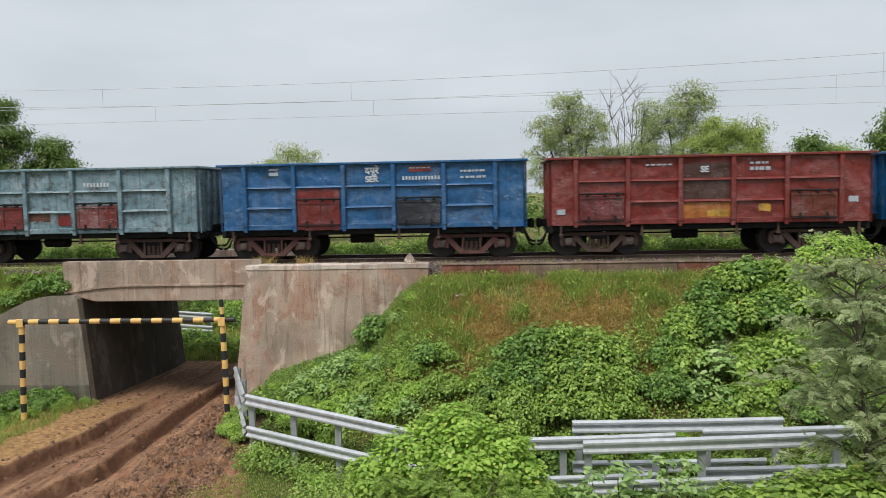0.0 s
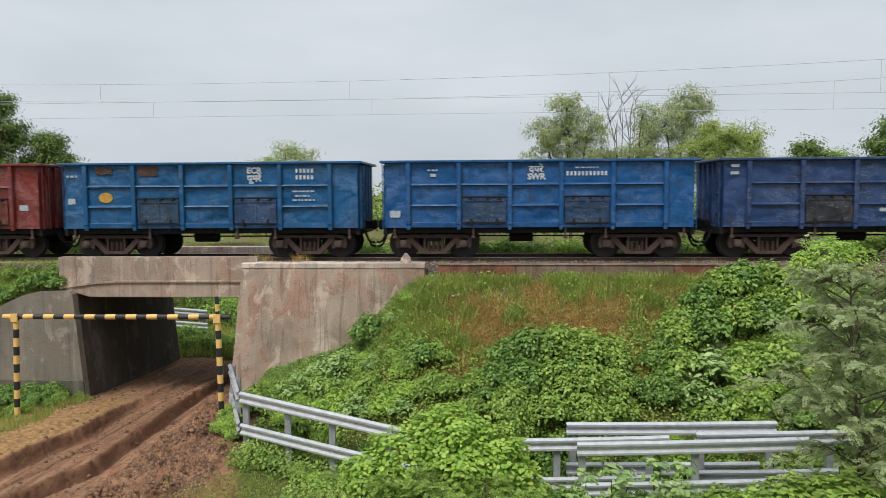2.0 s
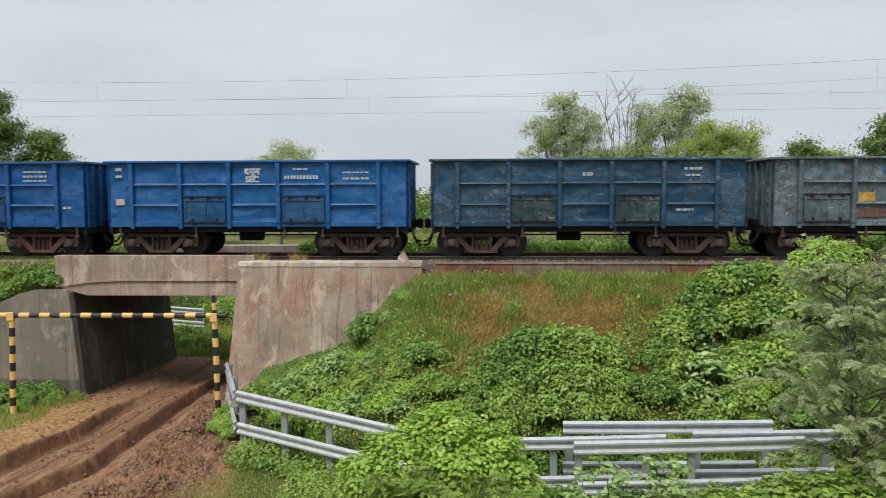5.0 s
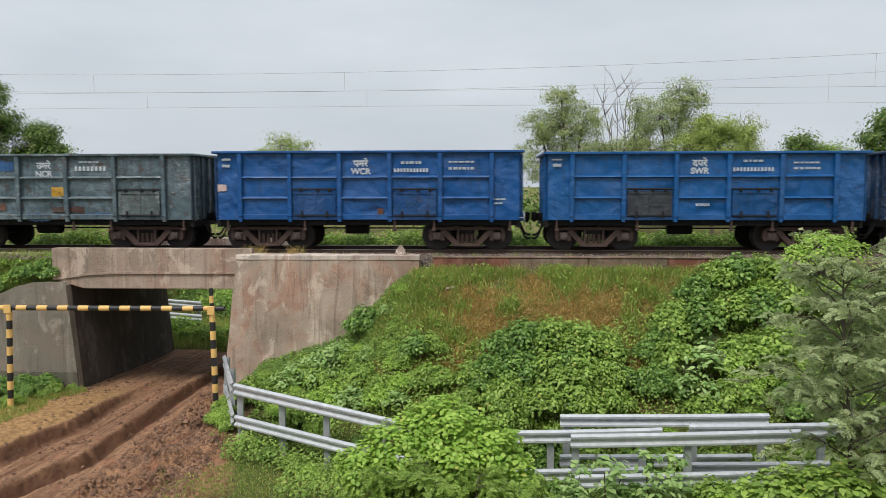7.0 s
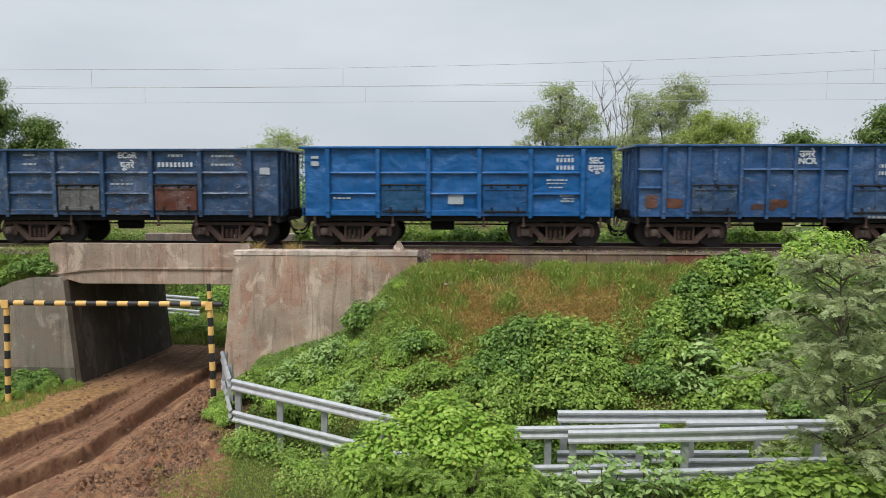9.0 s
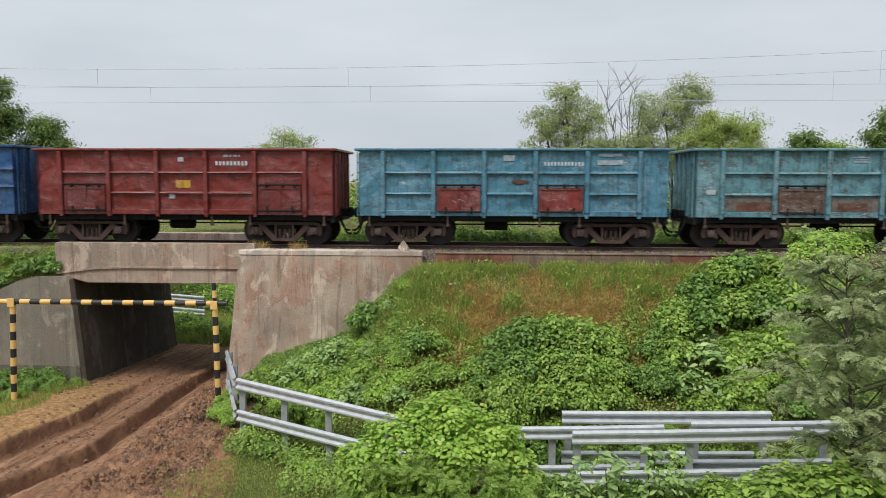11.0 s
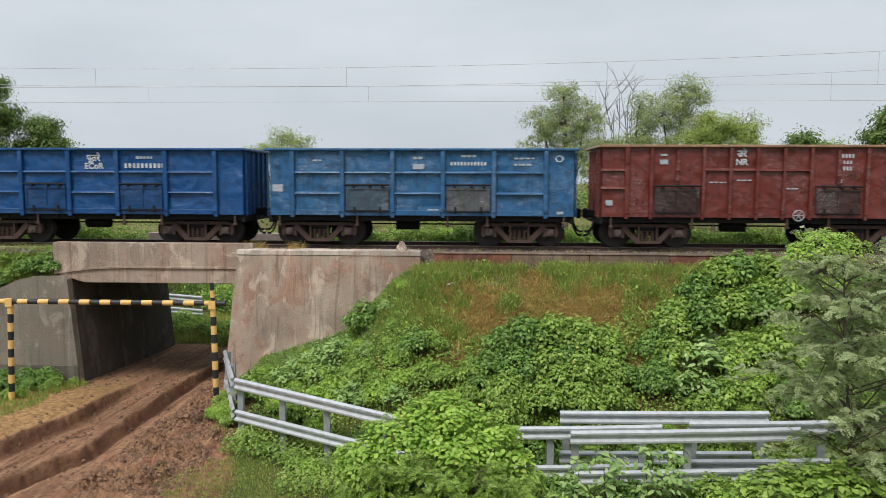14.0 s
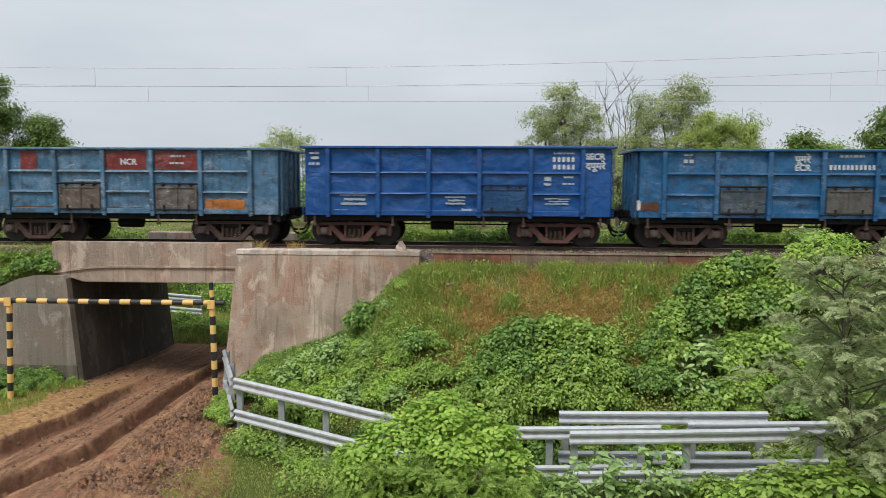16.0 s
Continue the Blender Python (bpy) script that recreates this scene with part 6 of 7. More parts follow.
def build_carpet():
    """Low creepers and grass that cover the soil."""
    g = np.random.default_rng(5)

    def spread(n, x0, x1, y0, y1, keep):
        p = np.stack([g.uniform(x0, x1, n), g.uniform(y0, y1, n)], 1)
        p = p[[keep(x, y) for x, y in p]]
        z = np.array([ground_z(x, y) for x, y in p])
        return np.column_stack([p, z])

    def bare(x, y):
        top = 19.9 if x < -1.6 else 19.2 if x < 0.6 else 19.7 if x < 3.6 else 20.2 if x < 4.8 else 20.2 + 0.9 * (x - 4.8)
        return y > top and x > -2.9
    p = spread(52000, -6.2, 12, 15.2, 22.1, lambda x, y: not bare(x, y) and not (x < -4.5 and y < 16.6) and not (x < -2.6 and y > 20.2))
    p[:, 2] += g.uniform(0.03, 0.42, len(p))
    v, f = leaf_arrays(p, np.tile((0, -0.4, 1.0), (len(p), 1)), 0.085, 0.055, g)
    o = quick_mesh("creeper", v, f, M["leaf_mid"])
    tagged(o, "low green creeping weeds over the bank", "weeds", kind="stuff")

    p = spread(16000, -7.0, -2.2, 19.6, 22.1, lambda x, y: True)
    p[:, 2] += g.uniform(0.0, 0.2, len(p))
    v, f = leaf_arrays(p, np.tile((0, -0.5, 1.0), (len(p), 1)), 0.075, 0.045, g)
    tagged(quick_mesh("wall_weeds", v, f, M["leaf_dark"]), "low weeds at the foot of the return wall", "weeds", kind="stuff")

    def blades(p, h, w, mat, name, label, flop=0.4):
        n = len(p)
        a = g.uniform(0, 6.283, n)
        lean = g.normal(0, flop, (n, 2)) * h
        hh = h * g.uniform(0.4, 1.2, n)
        side = np.stack([np.cos(a), np.sin(a), 0 * a], 1) * w
        tip = p + np.column_stack([lean, hh])
        mid = p + np.column_stack([lean * 0.3, hh * 0.6])
        v = np.stack([p - side, p + side, mid + side * 0.7, tip, mid - side * 0.7], 1).reshape(-1, 3)
        k = 5 * np.arange(n)[:, None]
        f = np.concatenate([k + [0, 1, 2], k + [0, 2, 4], k + [4, 2, 3]], 1).reshape(-1, 3)
        o = quick_mesh(name, v, f, M[mat])
        tagged(o, label, "grass", kind="stuff")
    clump = lambda x, y: noise.noise(Vector((x * 1.3, y * 1.3, 2.0)))
    p = spread(17000, -3.6, 7.5, 18.9, 22.15, lambda x, y: bare(x, y) and g.uniform() < (1.0 - 0.85 * straw_share(x, y)) * (0.2 + 2.2 * max(0, clump(x * 1.4, y * 1.4) + 0.1)))
    blades(p, 0.17, 0.012, "grass", "grass", "green grass tufts on the bank", 1.0)
    tufts = [(g.uniform(-2.9, 6.2), g.uniform(20.9, 22.0)) for i in range(26)] + [(g.uniform(-3.0, -1.0), g.uniform(19.9, 21.9)) for i in range(24)] + [(g.uniform(-1.0, 4.6), g.uniform(19.5, 21.0)) for i in range(9)]
    p = np.array([(x + g.normal(0, 0.16), y + g.normal(0, 0.13)) for x, y in tufts for i in range(150)])
    p = np.column_stack([p, [ground_z(x, y) for x, y in p]])
    blades(p, 0.3, 0.013, "grass", "grass_tufts", "taller green grass tufts on the dry bank", 0.55)
    q = p[::5].copy()
    q[:, 2] += g.uniform(0.05, 0.25, len(q))
    v, f = leaf_arrays(q, np.tile((0, -0.5, 1.0), (len(q), 1)), 0.09, 0.055, g)
    tagged(quick_mesh("tuft_weeds", v, f, M["leaf_mid"]), "small leafy weeds among the grass tufts", "weeds", kind="stuff")
    p = spread(95000, -3.2, 8.0, 17.9, 21.9, lambda x, y: g.uniform() < 0.15 + 0.9 * straw_share(x, y))
    blades(p, 0.10, 0.011, "straw", "dry_grass", "dry brown straw grass on the bank", 1.3)
    p = spread(44000, -7.0, 1.5, 13.6, 18.2, lambda x, y: x > -6.5 + 0.5 * math.sin(y * 2))
    blades(p, 0.045, 0.009, "grass", "short_grass", "short green grass beside the muddy road")
    p = spread(14000, -17.5, -13.6, 22.66, 23.95, lambda x, y: True)
    blades(p, 0.45, 0.009, "grass", "tall_grass", "tall green grass beside the track")
    p = spread(14000, -15.5, -11.8, 16.0, 22.4, lambda x, y: x < -12.35 + 0.14 * math.sin(3 * y) - 0.15 * max(0, 18.5 - y) + 0.25 * noise.noise(Vector((x * 3, y * 3, 1))))
    blades(p, 0.14, 0.007, "grass", "verge_grass", "green verge grass along the road")
    p = spread(2600, -7.5, 8, 22.55, 23.4, lambda x, y: clump(x * 2, 3) > 0.12)
    p[:, 2] = -0.2
    blades(p, 0.3, 0.006, "grass", "track_grass", "sparse grass growing in the ballast shoulder")
    p = spread(900, -7.5, -5.6, 22.75, 23.2, lambda x, y: abs(x + 7.2) < 0.3 or abs(x + 5.9) < 0.25)
    p[:, 2] = -0.15
    blades(p, 0.42, 0.008, "straw", "wall_grass", "dry grass tufts behind the return wall")
    p = spread(5000, -1.6, 9, 21.75, 22.18, lambda x, y: clump(x * 1.2, 8) > -0.2)
    blades(p, 0.26, 0.008, "grass", "kerb_grass", "green grass along the low wall", 0.7)
    p = spread(15000, -6.8, -0.6, 19.8, 22.1, lambda x, y: clump(x, y) > -0.2 and g.uniform() < 1.4 - 0.5 * max(0, x + 2.2))
    blades(p, 0.22, 0.008, "grass", "slope_grass", "green grass along the return wall", 0.7)
    p = spread(9000, -15, -7.6, 29.9, 36, lambda x, y: True)
    blades(p, 0.45, 0.012, "grass", "lane_grass", "green grass beyond the underpass", 0.6)
    p = spread(22000, -40, 40, 28.6, 36, lambda x, y: not (-13.4 < x < -7.3))
    blades(p, 0.6, 0.012, "grass", "rear_grass", "tall grass behind the track")


def lobed_tree(name, label, at, lobes, leaf, ln, wd, clumps, per, cloud, seed, trunk=0.14, bare=(), category="tree", wood="bark", flat=0.7):
    """A tapered trunk with limbs into each lobe (x, y, z, rx, ry, rz over its foot), and a crown of leaf clumps on twigs."""
    g = np.random.default_rng(seed)
    e = empty(name, pose(*at))
    tagged(e, label, category, group="trees behind the track" if category == "tree" else "")
    rods = []
    fork = Vector((0, 0, min(l[2] for l in lobes) * 0.45))
    rods.append(((0, 0, -0.3), fork, trunk, trunk * 0.75))
    pts, nrm = [], []
    vol = np.array([l[3] * l[4] * l[5] for l in lobes]) ** 0.67
    for l, share in zip(lobes, vol / vol.sum()):
        c = Vector(l[:3])
        mid = fork.lerp(c, 0.5) + Vector((g.uniform(-0.3, 0.3), g.uniform(-0.3, 0.3), 0)) * min(1, l[3])
        rods.append((fork, mid, trunk * 0.6, trunk * 0.42))
        rods.append((mid, c, trunk * 0.42, trunk * 0.25))
        for i in range(max(4, int(clumps * share))):
            d = g.normal(0, 1, 3)
            d /= np.linalg.norm(d)
            q = np.array(c) + d * np.array(l[3:6]) * g.uniform(0.35, 1.0) ** 0.6
            b = Vector(q)
            m = Vector(np.array(c) + g.normal(0, 0.3, 3) * np.array(l[3:6]))
            if i % 5 == 0:
                rods.append((c, m, trunk * 0.14, trunk * 0.08))
            s = m.lerp(b, 0.5) + Vector(g.uniform(-0.12, 0.12, 3)) * l[3]
            rods.append((m, s, trunk * 0.07, trunk * 0.05))
            rods.append((s, b, trunk * 0.05, trunk * 0.025))
            k = int(per * g.uniform(0.5, 1.4))
            o = g.normal(0, 1, (k, 3)) * cloud * g.uniform(0.6, 1.3) * np.array((1, 1, flat))
            pts.append(q + o)
            nrm.append(o * 0.5 / cloud + d * 0.4 + np.array((0, 0, 0.7)))
    for tip in bare:
        a = fork
        for i in range(4):
            b = fork.lerp(Vector(tip), (i + 1) / 4) + Vector(g.uniform(-0.25, 0.25, 3))
            rods.append((a, b, trunk * (0.4 - 0.09 * i), trunk * (0.31 - 0.09 * i) if i < 3 else 0.01))
            for j in range(3):
                t = b + Vector((g.uniform(-0.9, 0.9), g.uniform(-0.5, 0.5), g.uniform(0.4, 1.3)))
                rods.append((b, t, 0.02, 0.006))
                rods.append((b.lerp(t, 0.5), t + Vector(g.uniform(-0.5, 0.5, 3)), 0.012, 0.005))
            a = b
    rods_mesh("trunk", rods, M[wood], e)
    v, f = leaf_arrays(np.concatenate(pts), np.concatenate(nrm), ln, wd, g, 0.4)
    quick_mesh("crown", v, f, M[leaf], e)
    return e


def build_trees():
    gz = -2.9
    lobed_tree("tree", "feathery pale green thorn tree behind the track", (4.7, 42, gz), [(-0.3, 0, 9.7, 1.3, 1.4, 0.9), (-1.5, 0, 8.3, 1.2, 1.3, 0.9), (0.9, 0, 8.6, 1.3, 1.3, 1.0), (-0.3, 0, 8.1, 1.5, 1.4, 1.1), (0.9, 0, 6.8, 1.9, 1.4, 1.4), (-1.1, 0, 6.5, 1.9, 1.4, 1.3)], "leaf_acacia", 0.135, 0.052, 340, 70, 0.21, 5)
    lobed_tree("tree", "tall feathery green thorn tree behind the track", (10.7, 42.5, gz), [(0.5, 0, 9.9, 1.4, 1.3, 1.0), (-0.7, 0, 8.9, 1.2, 1.2, 1.1), (-0.9, 0, 6.6, 1.7, 1.4, 1.4), (1.0, 0, 8.2, 1.2, 1.2, 1.2)], "leaf_acacia", 0.135, 0.052, 280, 70, 0.21, 8)
    lobed_tree("tree", "half bare grey branched tree behind the track", (8.0, 43.5, gz), [(0.9, 0, 9.4, 0.6, 0.6, 0.9), (0.2, 0, 6.6, 1.8, 1.4, 1.2), (1.2, 0, 7.8, 0.8, 0.8, 0.9)], "leaf_acacia", 0.13, 0.06, 170, 60, 0.26, 13, trunk=0.12,
               bare=((-0.3, 0, 10.4), (0.4, 0, 9.3), (-1.1, 0, 9.2), (-0.8, 0, 9.6), (0.1, 0, 9.9), (0.7, 0, 10.2), (-1.4, 0, 8.4), (1.3, 0, 9.0)), wood="twig")
    lobed_tree("tree", "rounded yellow-green tree behind the track", (12.4, 40.5, gz), [(-0.1, 0, 8.0, 1.3, 1.3, 0.8), (-1.1, 0, 6.6, 1.6, 1.4, 1.4), (0.7, 0, 6.9, 1.5, 1.4, 1.3), (1.6, 0, 7.7, 0.5, 0.8, 0.5)], "leaf_lime", 0.13, 0.05, 330, 80, 0.21, 17)
    lobed_tree("tree", "thin pale thorn tree behind the track", (14.4, 41.5, gz), [(0, 0, 8.0, 0.8, 0.8, 1.2), (0.2, 0, 6.4, 1.0, 1.0, 1.0)], "leaf_acacia", 0.14, 0.055, 60, 40, 0.24, 18)
    lobed_tree("tree", "low green thorn tree behind the track", (7.4, 41, gz), [(0, 0, 5.2, 2.4, 1.5, 1.3), (1.6, 0, 5.6, 1.2, 1.2, 0.9)], "leaf_acacia", 0.15, 0.07, 130, 60, 0.28, 19)
    lobed_tree("tree", "large dark green leafy tree behind the track", (-31.4, 45, gz), [(0.3, 0, 10.75, 1.25, 1.4, 1.0), (1.0, 0, 8.9, 1.5, 1.5, 1.2), (-1.2, 0, 8.6, 2.0, 1.6, 1.6), (0.6, 0, 6.6, 2.4, 1.6, 1.2)], "leaf_tree", 0.18, 0.10, 260, 100, 0.33, 23, trunk=0.22)
    lobed_tree("tree", "dark green leafy tree behind the track", (-27.9, 46, gz), [(-0.2, 0, 8.4, 0.9, 1.0, 0.7), (0.3, 0, 7.0, 1.1, 1.1, 0.9), (-0.9, 0, 6.9, 1.1, 1.1, 0.9)], "leaf_tree", 0.18, 0.10, 130, 100, 0.33, 29)
    lobed_tree("tree", "small yellow-green tree far behind the track", (-14.0, 50, gz), [(0.2, 0, 7.9, 0.9, 1.2, 0.8), (-1.0, 0, 7.0, 1.5, 1.2, 0.6), (1.6, 0, 7.5, 0.8, 1.0, 0.7), (0.6, 0, 6.6, 2.2, 1.2, 0.8)], "leaf_lime", 0.16, 0.05, 170, 42, 0.24, 31)
    lobed_tree("tree", "green tree far behind the track", (21.0, 50, gz), [(-0.1, 0, 7.7, 0.7, 1.0, 0.6), (0.5, 0, 6.9, 0.9, 1.0, 0.7), (-0.7, 0, 6.7, 0.8, 1.0, 0.7)], "leaf_tree", 0.2, 0.11, 110, 60, 0.32, 37)
    lobed_tree("tree", "dense green tree far behind the track", (26.7, 50, gz), [(0.3, 0, 9.3, 1.6, 1.4, 0.9), (-0.6, 0, 8.0, 1.5, 1.4, 0.9), (0.8, 0, 7.0, 2.0, 1.5, 1.0)], "leaf_tree", 0.22, 0.12, 190, 60, 0.34, 41)
    lobed_tree("tree", "low yellow-green bushy tree far behind the track", (23.4, 53, gz), [(0, 0, 7.0, 2.2, 1.4, 0.7), (-1.8, 0, 6.6, 1.2, 1.2, 0.6)], "leaf_mid", 0.2, 0.09, 120, 60, 0.36, 47)
    lobed_tree("tree", "low bushy tree far behind the track", (17.2, 52, gz), [(0, 0, 6.0, 1.8, 1.4, 0.9), (1.5, 0, 6.2, 1.2, 1.2, 0.7)], "leaf_acacia", 0.18, 0.08, 100, 50, 0.36, 43)


def feathery_shrub(name, label, at, height, reach, branches, leaf, seed, stem=0.05, lean=(0.0, 0.0), low=0.25):
    """A thin-stemmed thorn shrub: limbs that spread in flat sprays, twigs on the limbs, feathery fronds on the twigs."""
    g = np.random.default_rng(seed)
    e = empty(name, pose(*at))
    tagged(e, label, "shrub")
    rods, base, way = [], [], []

    def axis(t):
        return np.array((lean[0] * t + 0.10 * math.sin(5 * t), lean[1] * t, height * t))
    for i in range(12):
        t0, t1 = i / 12, (i + 1) / 12
        rods.append((axis(t0), axis(t1), stem * (1 - 0.8 * t0), stem * (1 - 0.8 * t1)))
    for i in range(branches):
        t = low + (1 - low) * (i + g.uniform(0, 1)) / branches
        a = g.uniform(0, 6.283)
        r = reach * g.uniform(0.55, 1.1) * (1.0 if t < 0.6 else 1.0 - 0.95 * (t - 0.6))
        out = np.array((math.cos(a), math.sin(a), 0.0))
        p0 = axis(t)
        p1 = p0 + out * r * 0.5 + np.array((0, 0, r * g.uniform(0.2, 0.45)))
        p2 = p0 + out * r + np.array((0, 0, r * g.uniform(-0.15, 0.75)))
        rods += [(p0, p1, stem * 0.3, stem * 0.2), (p1, p2, stem * 0.2, stem * 0.07)]
        for j in range(12):
            u = g.uniform(0.12, 1.0)
            q = p0 + (p1 - p0) * 2 * u if u < 0.5 else p1 + (p2 - p1) * (2 * u - 1)
            b = a + g.normal(0, 0.9)
            d = np.array((math.cos(b), math.sin(b), g.uniform(-0.25, 0.45))) * g.uniform(0.2, 0.42)
            rods.append((q, q + d, stem * 0.08, stem * 0.03))
            for k in range(6):
                c = b + g.choice((-1, 1)) * g.uniform(0.3, 1.2)
                base.append(q + d * (k + 1) / 6)
                way.append((math.cos(c), math.sin(c), g.uniform(-0.6, 0.6)))
    rods_mesh("branchwork", rods, M["bark"], e, 5)
    v, f = frond_arrays(np.array(base), np.array(way), 0.18, 8, 0.055, 0.03, g)
    quick_mesh("leaves", v, f, M[leaf], e)
    return e


def build_mast(x, y, toward):
    """Mast with a bracket that carries the wires, beyond the view on either hand."""
    e = empty("catenary_mast", pose(x, y + toward * 2.6, -0.6))
    tagged(e, "galvanised steel catenary mast with a bracket", "mast", group="catenary masts")
    bm = bmesh.new()
    add_box(bm, -0.13, 0.13, -0.012, 0.012, 0, 8.0)
    for s in (-1, 1):
        add_box(bm, s * 0.13 - 0.012, s * 0.13 + 0.012, -0.12, 0.12, 0, 8.0)
    part("column", bm, M["galv_dull"], e)
    bm = bmesh.new()
    d = -toward * 2.6
    add_rod(bm, (0, 0, 7.6), (0, d, 7.42), 0.03)
    add_rod(bm, (0, 0, 5.9), (0, d, 7.36), 0.03)
    add_rod(bm, (0, 0, 5.95), (0, d, 6.05), 0.025)
    part("bracket", bm, M["galv_dull"], e)


def big_bush(name, label, at, lobes, n, ln, wd, mat, seed, droop=1.0):
    g = np.random.default_rng(seed)
    e = empty(name, pose(*at))
    tagged(e, label, "shrub")
    p, d = dome_points(lobes, n, g, -0.4, 0.3)
    v, f = leaf_arrays(p, d * (1, 1, 1.5), ln, wd, g, droop, 0.7, True)
    quick_mesh("leaves", v, f, M[mat], e)
    add_stems(e, [(l[0], l[1], l[2]) for l in lobes], (0, 0, -0.1), 0.03, M["bark"], g)
    return e


def build_near_bushes():
    big_bush("vine_bush", "light green heart-leaved vine over a bush", (-0.75, 14.3, -4.1),
             [(0, 0, 1.2, 0.9, 0.7, 0.9), (-0.8, -0.1, 0.95, 0.8, 0.6, 0.75), (0.75, -0.1, 0.9, 0.85, 0.6, 0.85), (-1.5, -0.2, 0.6, 0.7, 0.55, 0.6), (1.35, -0.2, 0.5, 0.5, 0.5, 0.6), (0.25, -0.5, 0.7, 0.8, 0.5, 0.7), (-0.4, 0.1, 1.35, 0.5, 0.5, 0.5)],
             7600, 0.115, 0.09, "leaf_bright", 61, 0.6)
    feathery_shrub("thorn_bush", "tall grey-green feathery thorn bush near the barrier", (6.15, 12.4, -4.6), 5.5, 1.6, 60, "leaf_grey", 53, 0.055, (-0.1, 0.0), 0.22)
    feathery_shrub("thorn_bush", "low grey-green feathery thorn bush beside the tall one", (7.1, 12.9, -4.6), 4.7, 1.2, 30, "leaf_grey", 54, 0.045, (0.1, 0.0), 0.3)
    for x, y, h, n in ((-2.1, 13.7, 1.25, 22), (-1.45, 13.35, 1.45, 26), (-0.75, 13.2, 1.5, 26), (0.0, 13.2, 1.4, 24), (0.6, 13.3, 1.2, 20)):
        feathery_shrub("feathery_bush", "green feathery low bush below the vine", (x, y, ground_z(x, y)), h, 0.62, n, "leaf_mid", 60 + n + int(4 * x), 0.03, (0.0, -0.1), 0.15)
    big_bush("broadleaf_bush", "bright broad-leaved bush below the thorn bush", (5.75, 11.7, -4.15),
             [(0, 0, 1.2, 0.9, 0.6, 0.7), (-0.9, 0.2, 1.1, 0.7, 0.5, 0.6), (0.9, 0, 1.2, 0.8, 0.6, 0.7)  ], 2600, 0.13, 0.1, "leaf_mid", 71)
    big_bush("climbing_vine", "bright yellow-green vine on the thorn bush", (5.55, 12.3, 0.8),
             [(0, 0, 0.35, 0.45, 0.4, 0.28), (0.4, 0, 0.25, 0.35, 0.3, 0.25), (-0.35, 0, 0.2, 0.3, 0.3, 0.2)], 2200, 0.05, 0.038, "leaf_bright", 73)


def build_scraps():
    g = random.Random(4)
    for x, y, s, rgb, what in ((-0.85, 21.35, 0.085, 0, "pale grey stone lying on the grassy bank"), (-1.0, 21.3, 0.06, 0, "pale grey stone lying on the grassy bank")):
        bm = bmesh.new()
        bmesh.ops.create_icosphere(bm, subdivisions=2, radius=s)
        for v in bm.verts:
            v.co *= 1 + 0.3 * noise.noise(v.co * 9 + Vector((x, y, 0)))
            v.co.z *= 0.6
        o = part("stone", bm, M["limewash"])
        o.matrix_basis = pose(x, y, ground_z(x, y) + 0.05)
        tagged(o, what, "stone")


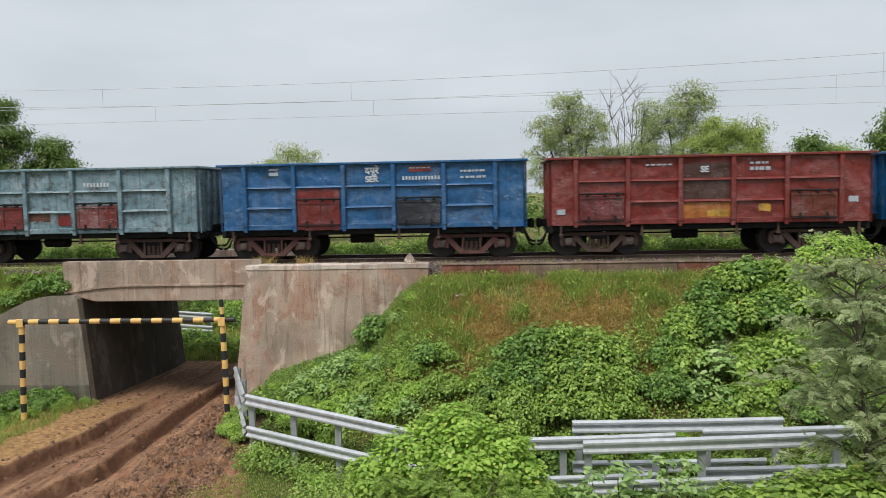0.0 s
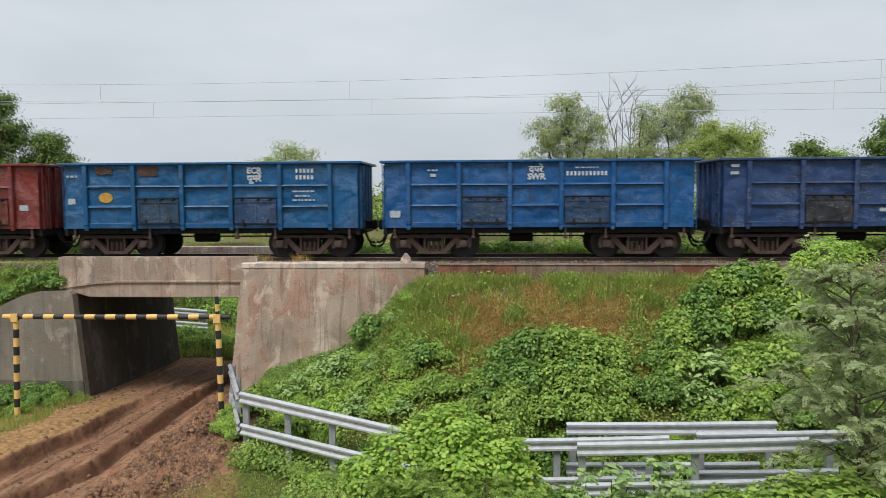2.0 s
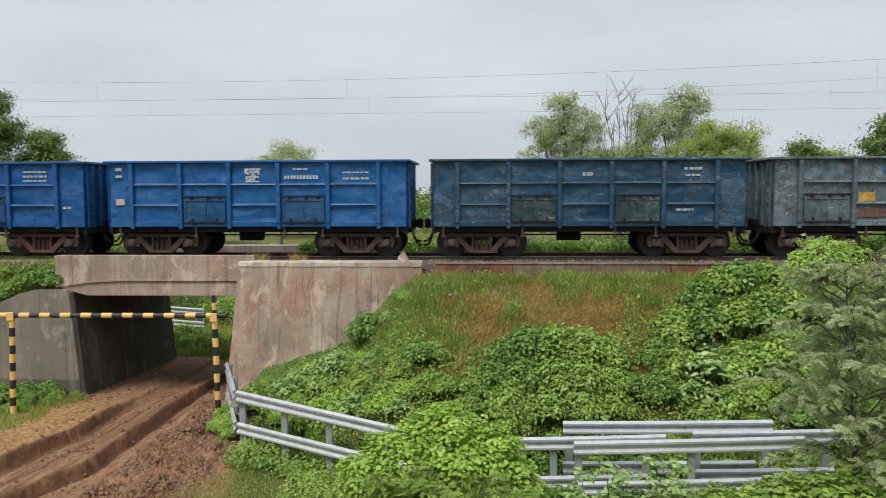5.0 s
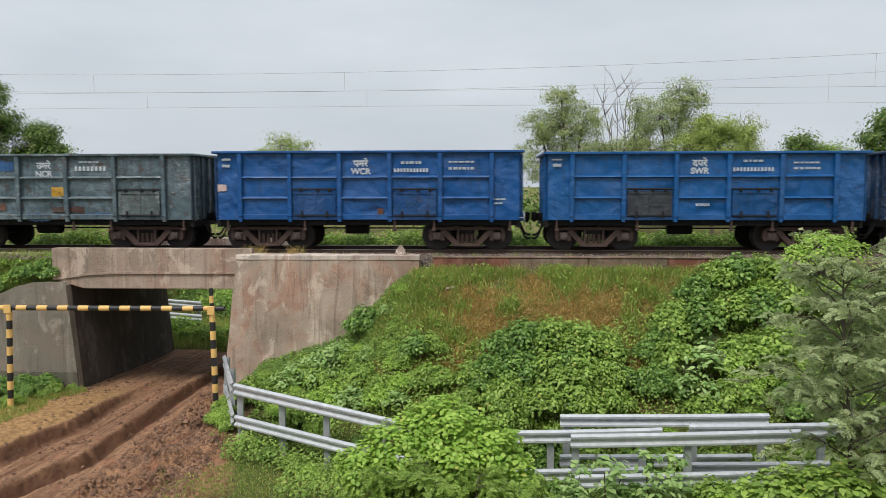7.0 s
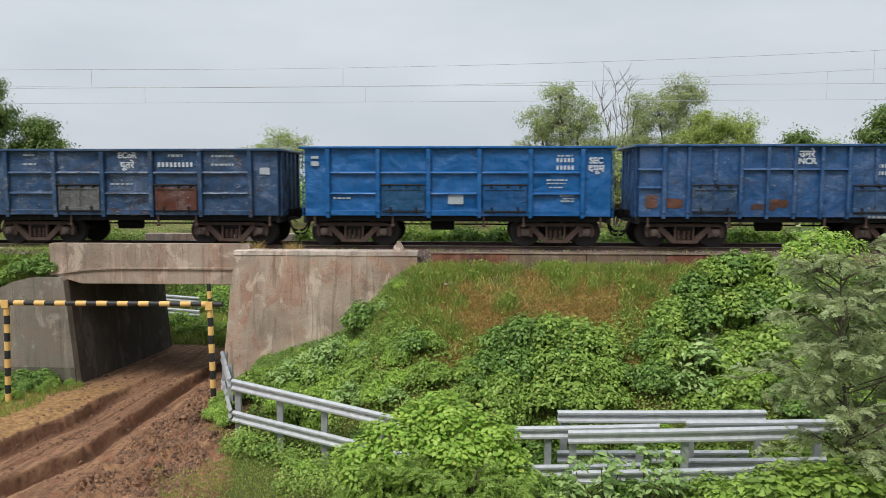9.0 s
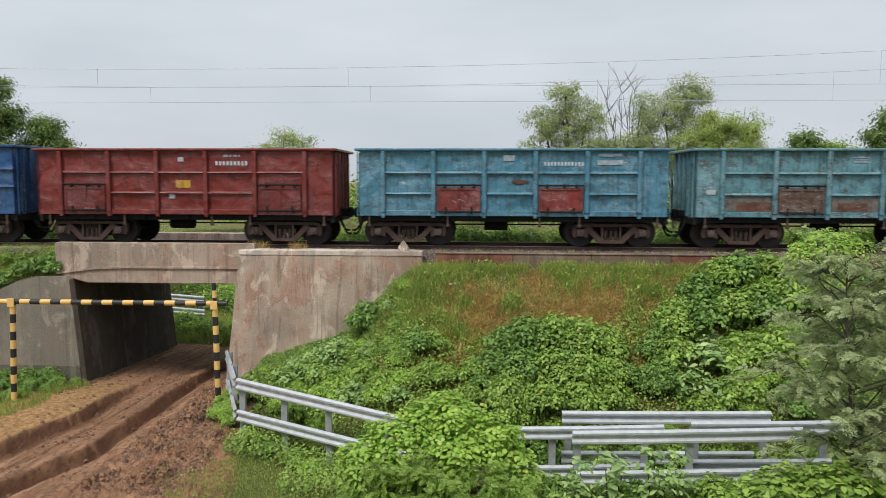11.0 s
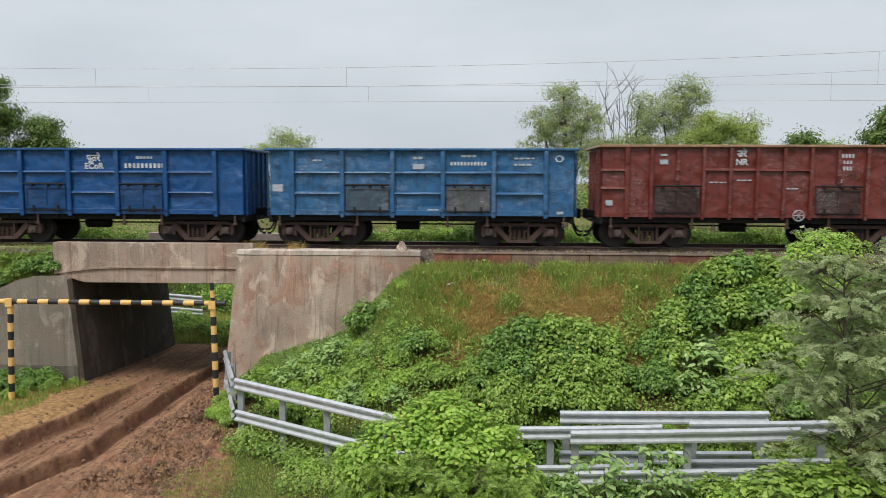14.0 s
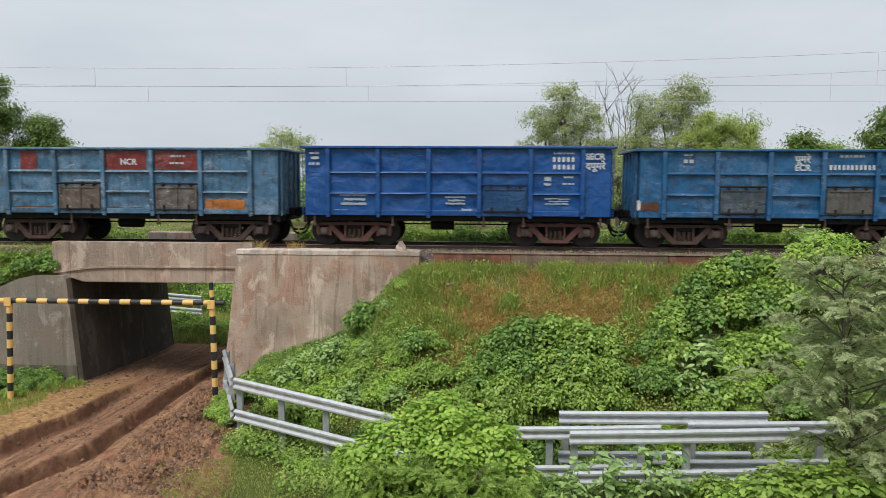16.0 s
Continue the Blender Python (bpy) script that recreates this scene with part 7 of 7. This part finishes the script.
def build_clods():
    g = np.random.default_rng(9)
    base = np.array([(1, 0, 0), (-0.5, 0.87, 0), (-0.5, -0.87, 0), (0.45, 0.3, 0.6), (-0.4, 0.25, 0.7), (0, -0.5, 0.55)], float)
    tri = np.array([(0, 1, 3), (3, 1, 4), (1, 2, 4), (4, 2, 5), (2, 0, 5), (5, 0, 3), (3, 4, 5)])
    pos = []
    while len(pos) < 9500:
        x, y = g.uniform(-12.8, -6.2), g.uniform(14.2, 24)
        if g.uniform() < (1.0 if x > -8.7 else 0.04) and noise.noise(Vector((x * 1.1, y * 1.1, 6.0))) > -0.15:
            pos.append((x, y, ground_z(x, y) - 0.008))
    pos = np.array(pos)
    n = len(pos)
    a = g.uniform(0, 6.28, n)
    rot = np.stack([np.stack([np.cos(a), -np.sin(a), 0 * a], 1), np.stack([np.sin(a), np.cos(a), 0 * a], 1), np.stack([0 * a, 0 * a, 1 + 0 * a], 1)], 1)
    v = np.einsum("nij,nkj->nki", rot, base[None] * g.uniform(0.6, 1.3, (n, 6, 1))) * (0.016 + 0.075 * g.uniform(0, 1, (n, 1, 1)) ** 2.2) + pos[:, None]
    k = Nodes("mud_clods", 0.9)
    k.colour(k.mix(k.island(), lin(80, 57, 43), lin(138, 105, 82)))
    o = quick_mesh("mud_clods", v.reshape(-1, 3), (tri[None] + 6 * np.arange(n)[:, None, None]).reshape(-1, 3), k.m)
    tagged(o, "trodden clods of brown mud on the road", "mud", kind="stuff")


def build_litter():
    for x, y, s, m, what in ((-12.15, 26.2, 0.05, "limewash", "small white pebble on the muddy road"), (-3.75, 19.75, 0.07, "patch_blue", "scrap of blue plastic among the weeds")):
        bm = bmesh.new()
        bmesh.ops.create_icosphere(bm, subdivisions=2, radius=s)
        for v in bm.verts:
            v.co *= 1 + 0.5 * noise.noise(v.co * 14 + Vector((x, y, 0)))
            v.co.z *= 0.7
        o = part("pebble" if m == "limewash" else "plastic_scrap", bm, M[m])
        o.matrix_basis = pose(x, y, ground_z(x, y) + (0.02 if m == "limewash" else 0.3))
        tagged(o, what, "pebble" if m == "limewash" else "litter")


build_litter()
build_track()
build_clods()
build_overhead(TRACK_Y, -13.69, 8.92, "overhead_line")
build_overhead(30.7, -14.08, 9.3, "overhead_line")
for mx in (-36.0, 18.0):
    build_mast(mx, TRACK_Y, -1)
    build_mast(mx, 30.7, 1)
build_bridge()
build_gate()
build_barriers()
build_shrubs()
build_thickets()
build_tree_line()
build_carpet()
build_trees()
build_near_bushes()
build_scraps()



# ---- what moves ----
def run_at(t):
    return float(np.interp(t, [r[0] for r in RUN], [r[1] for r in RUN]))


def motions():
    for n, w in enumerate(wagons):
        x = FIRST_X + PITCH * n + HALF
        walk(w, [(t, pose(x - s, TRACK_Y, 0)) for t, s in RUN])
    steps = int((RUN[-1][1] - RUN[0][1]) / 0.5 / radians(80)) + 1
    turns = [16.0 * i / steps for i in range(steps + 1)]
    rolled = [math.degrees(-(run_at(t) - RUN[0][1]) / 0.5) for t in turns]
    for w in wagons:
        for b in w.children:
            for o in b.children:
                if kind_of(o) == "wheelset":
                    x = o.matrix_basis.translation.x
                    walk(o, [(t, pose(x, 0, 0.5, 0, a, 0)) for t, a in zip(turns, rolled)])


motions()
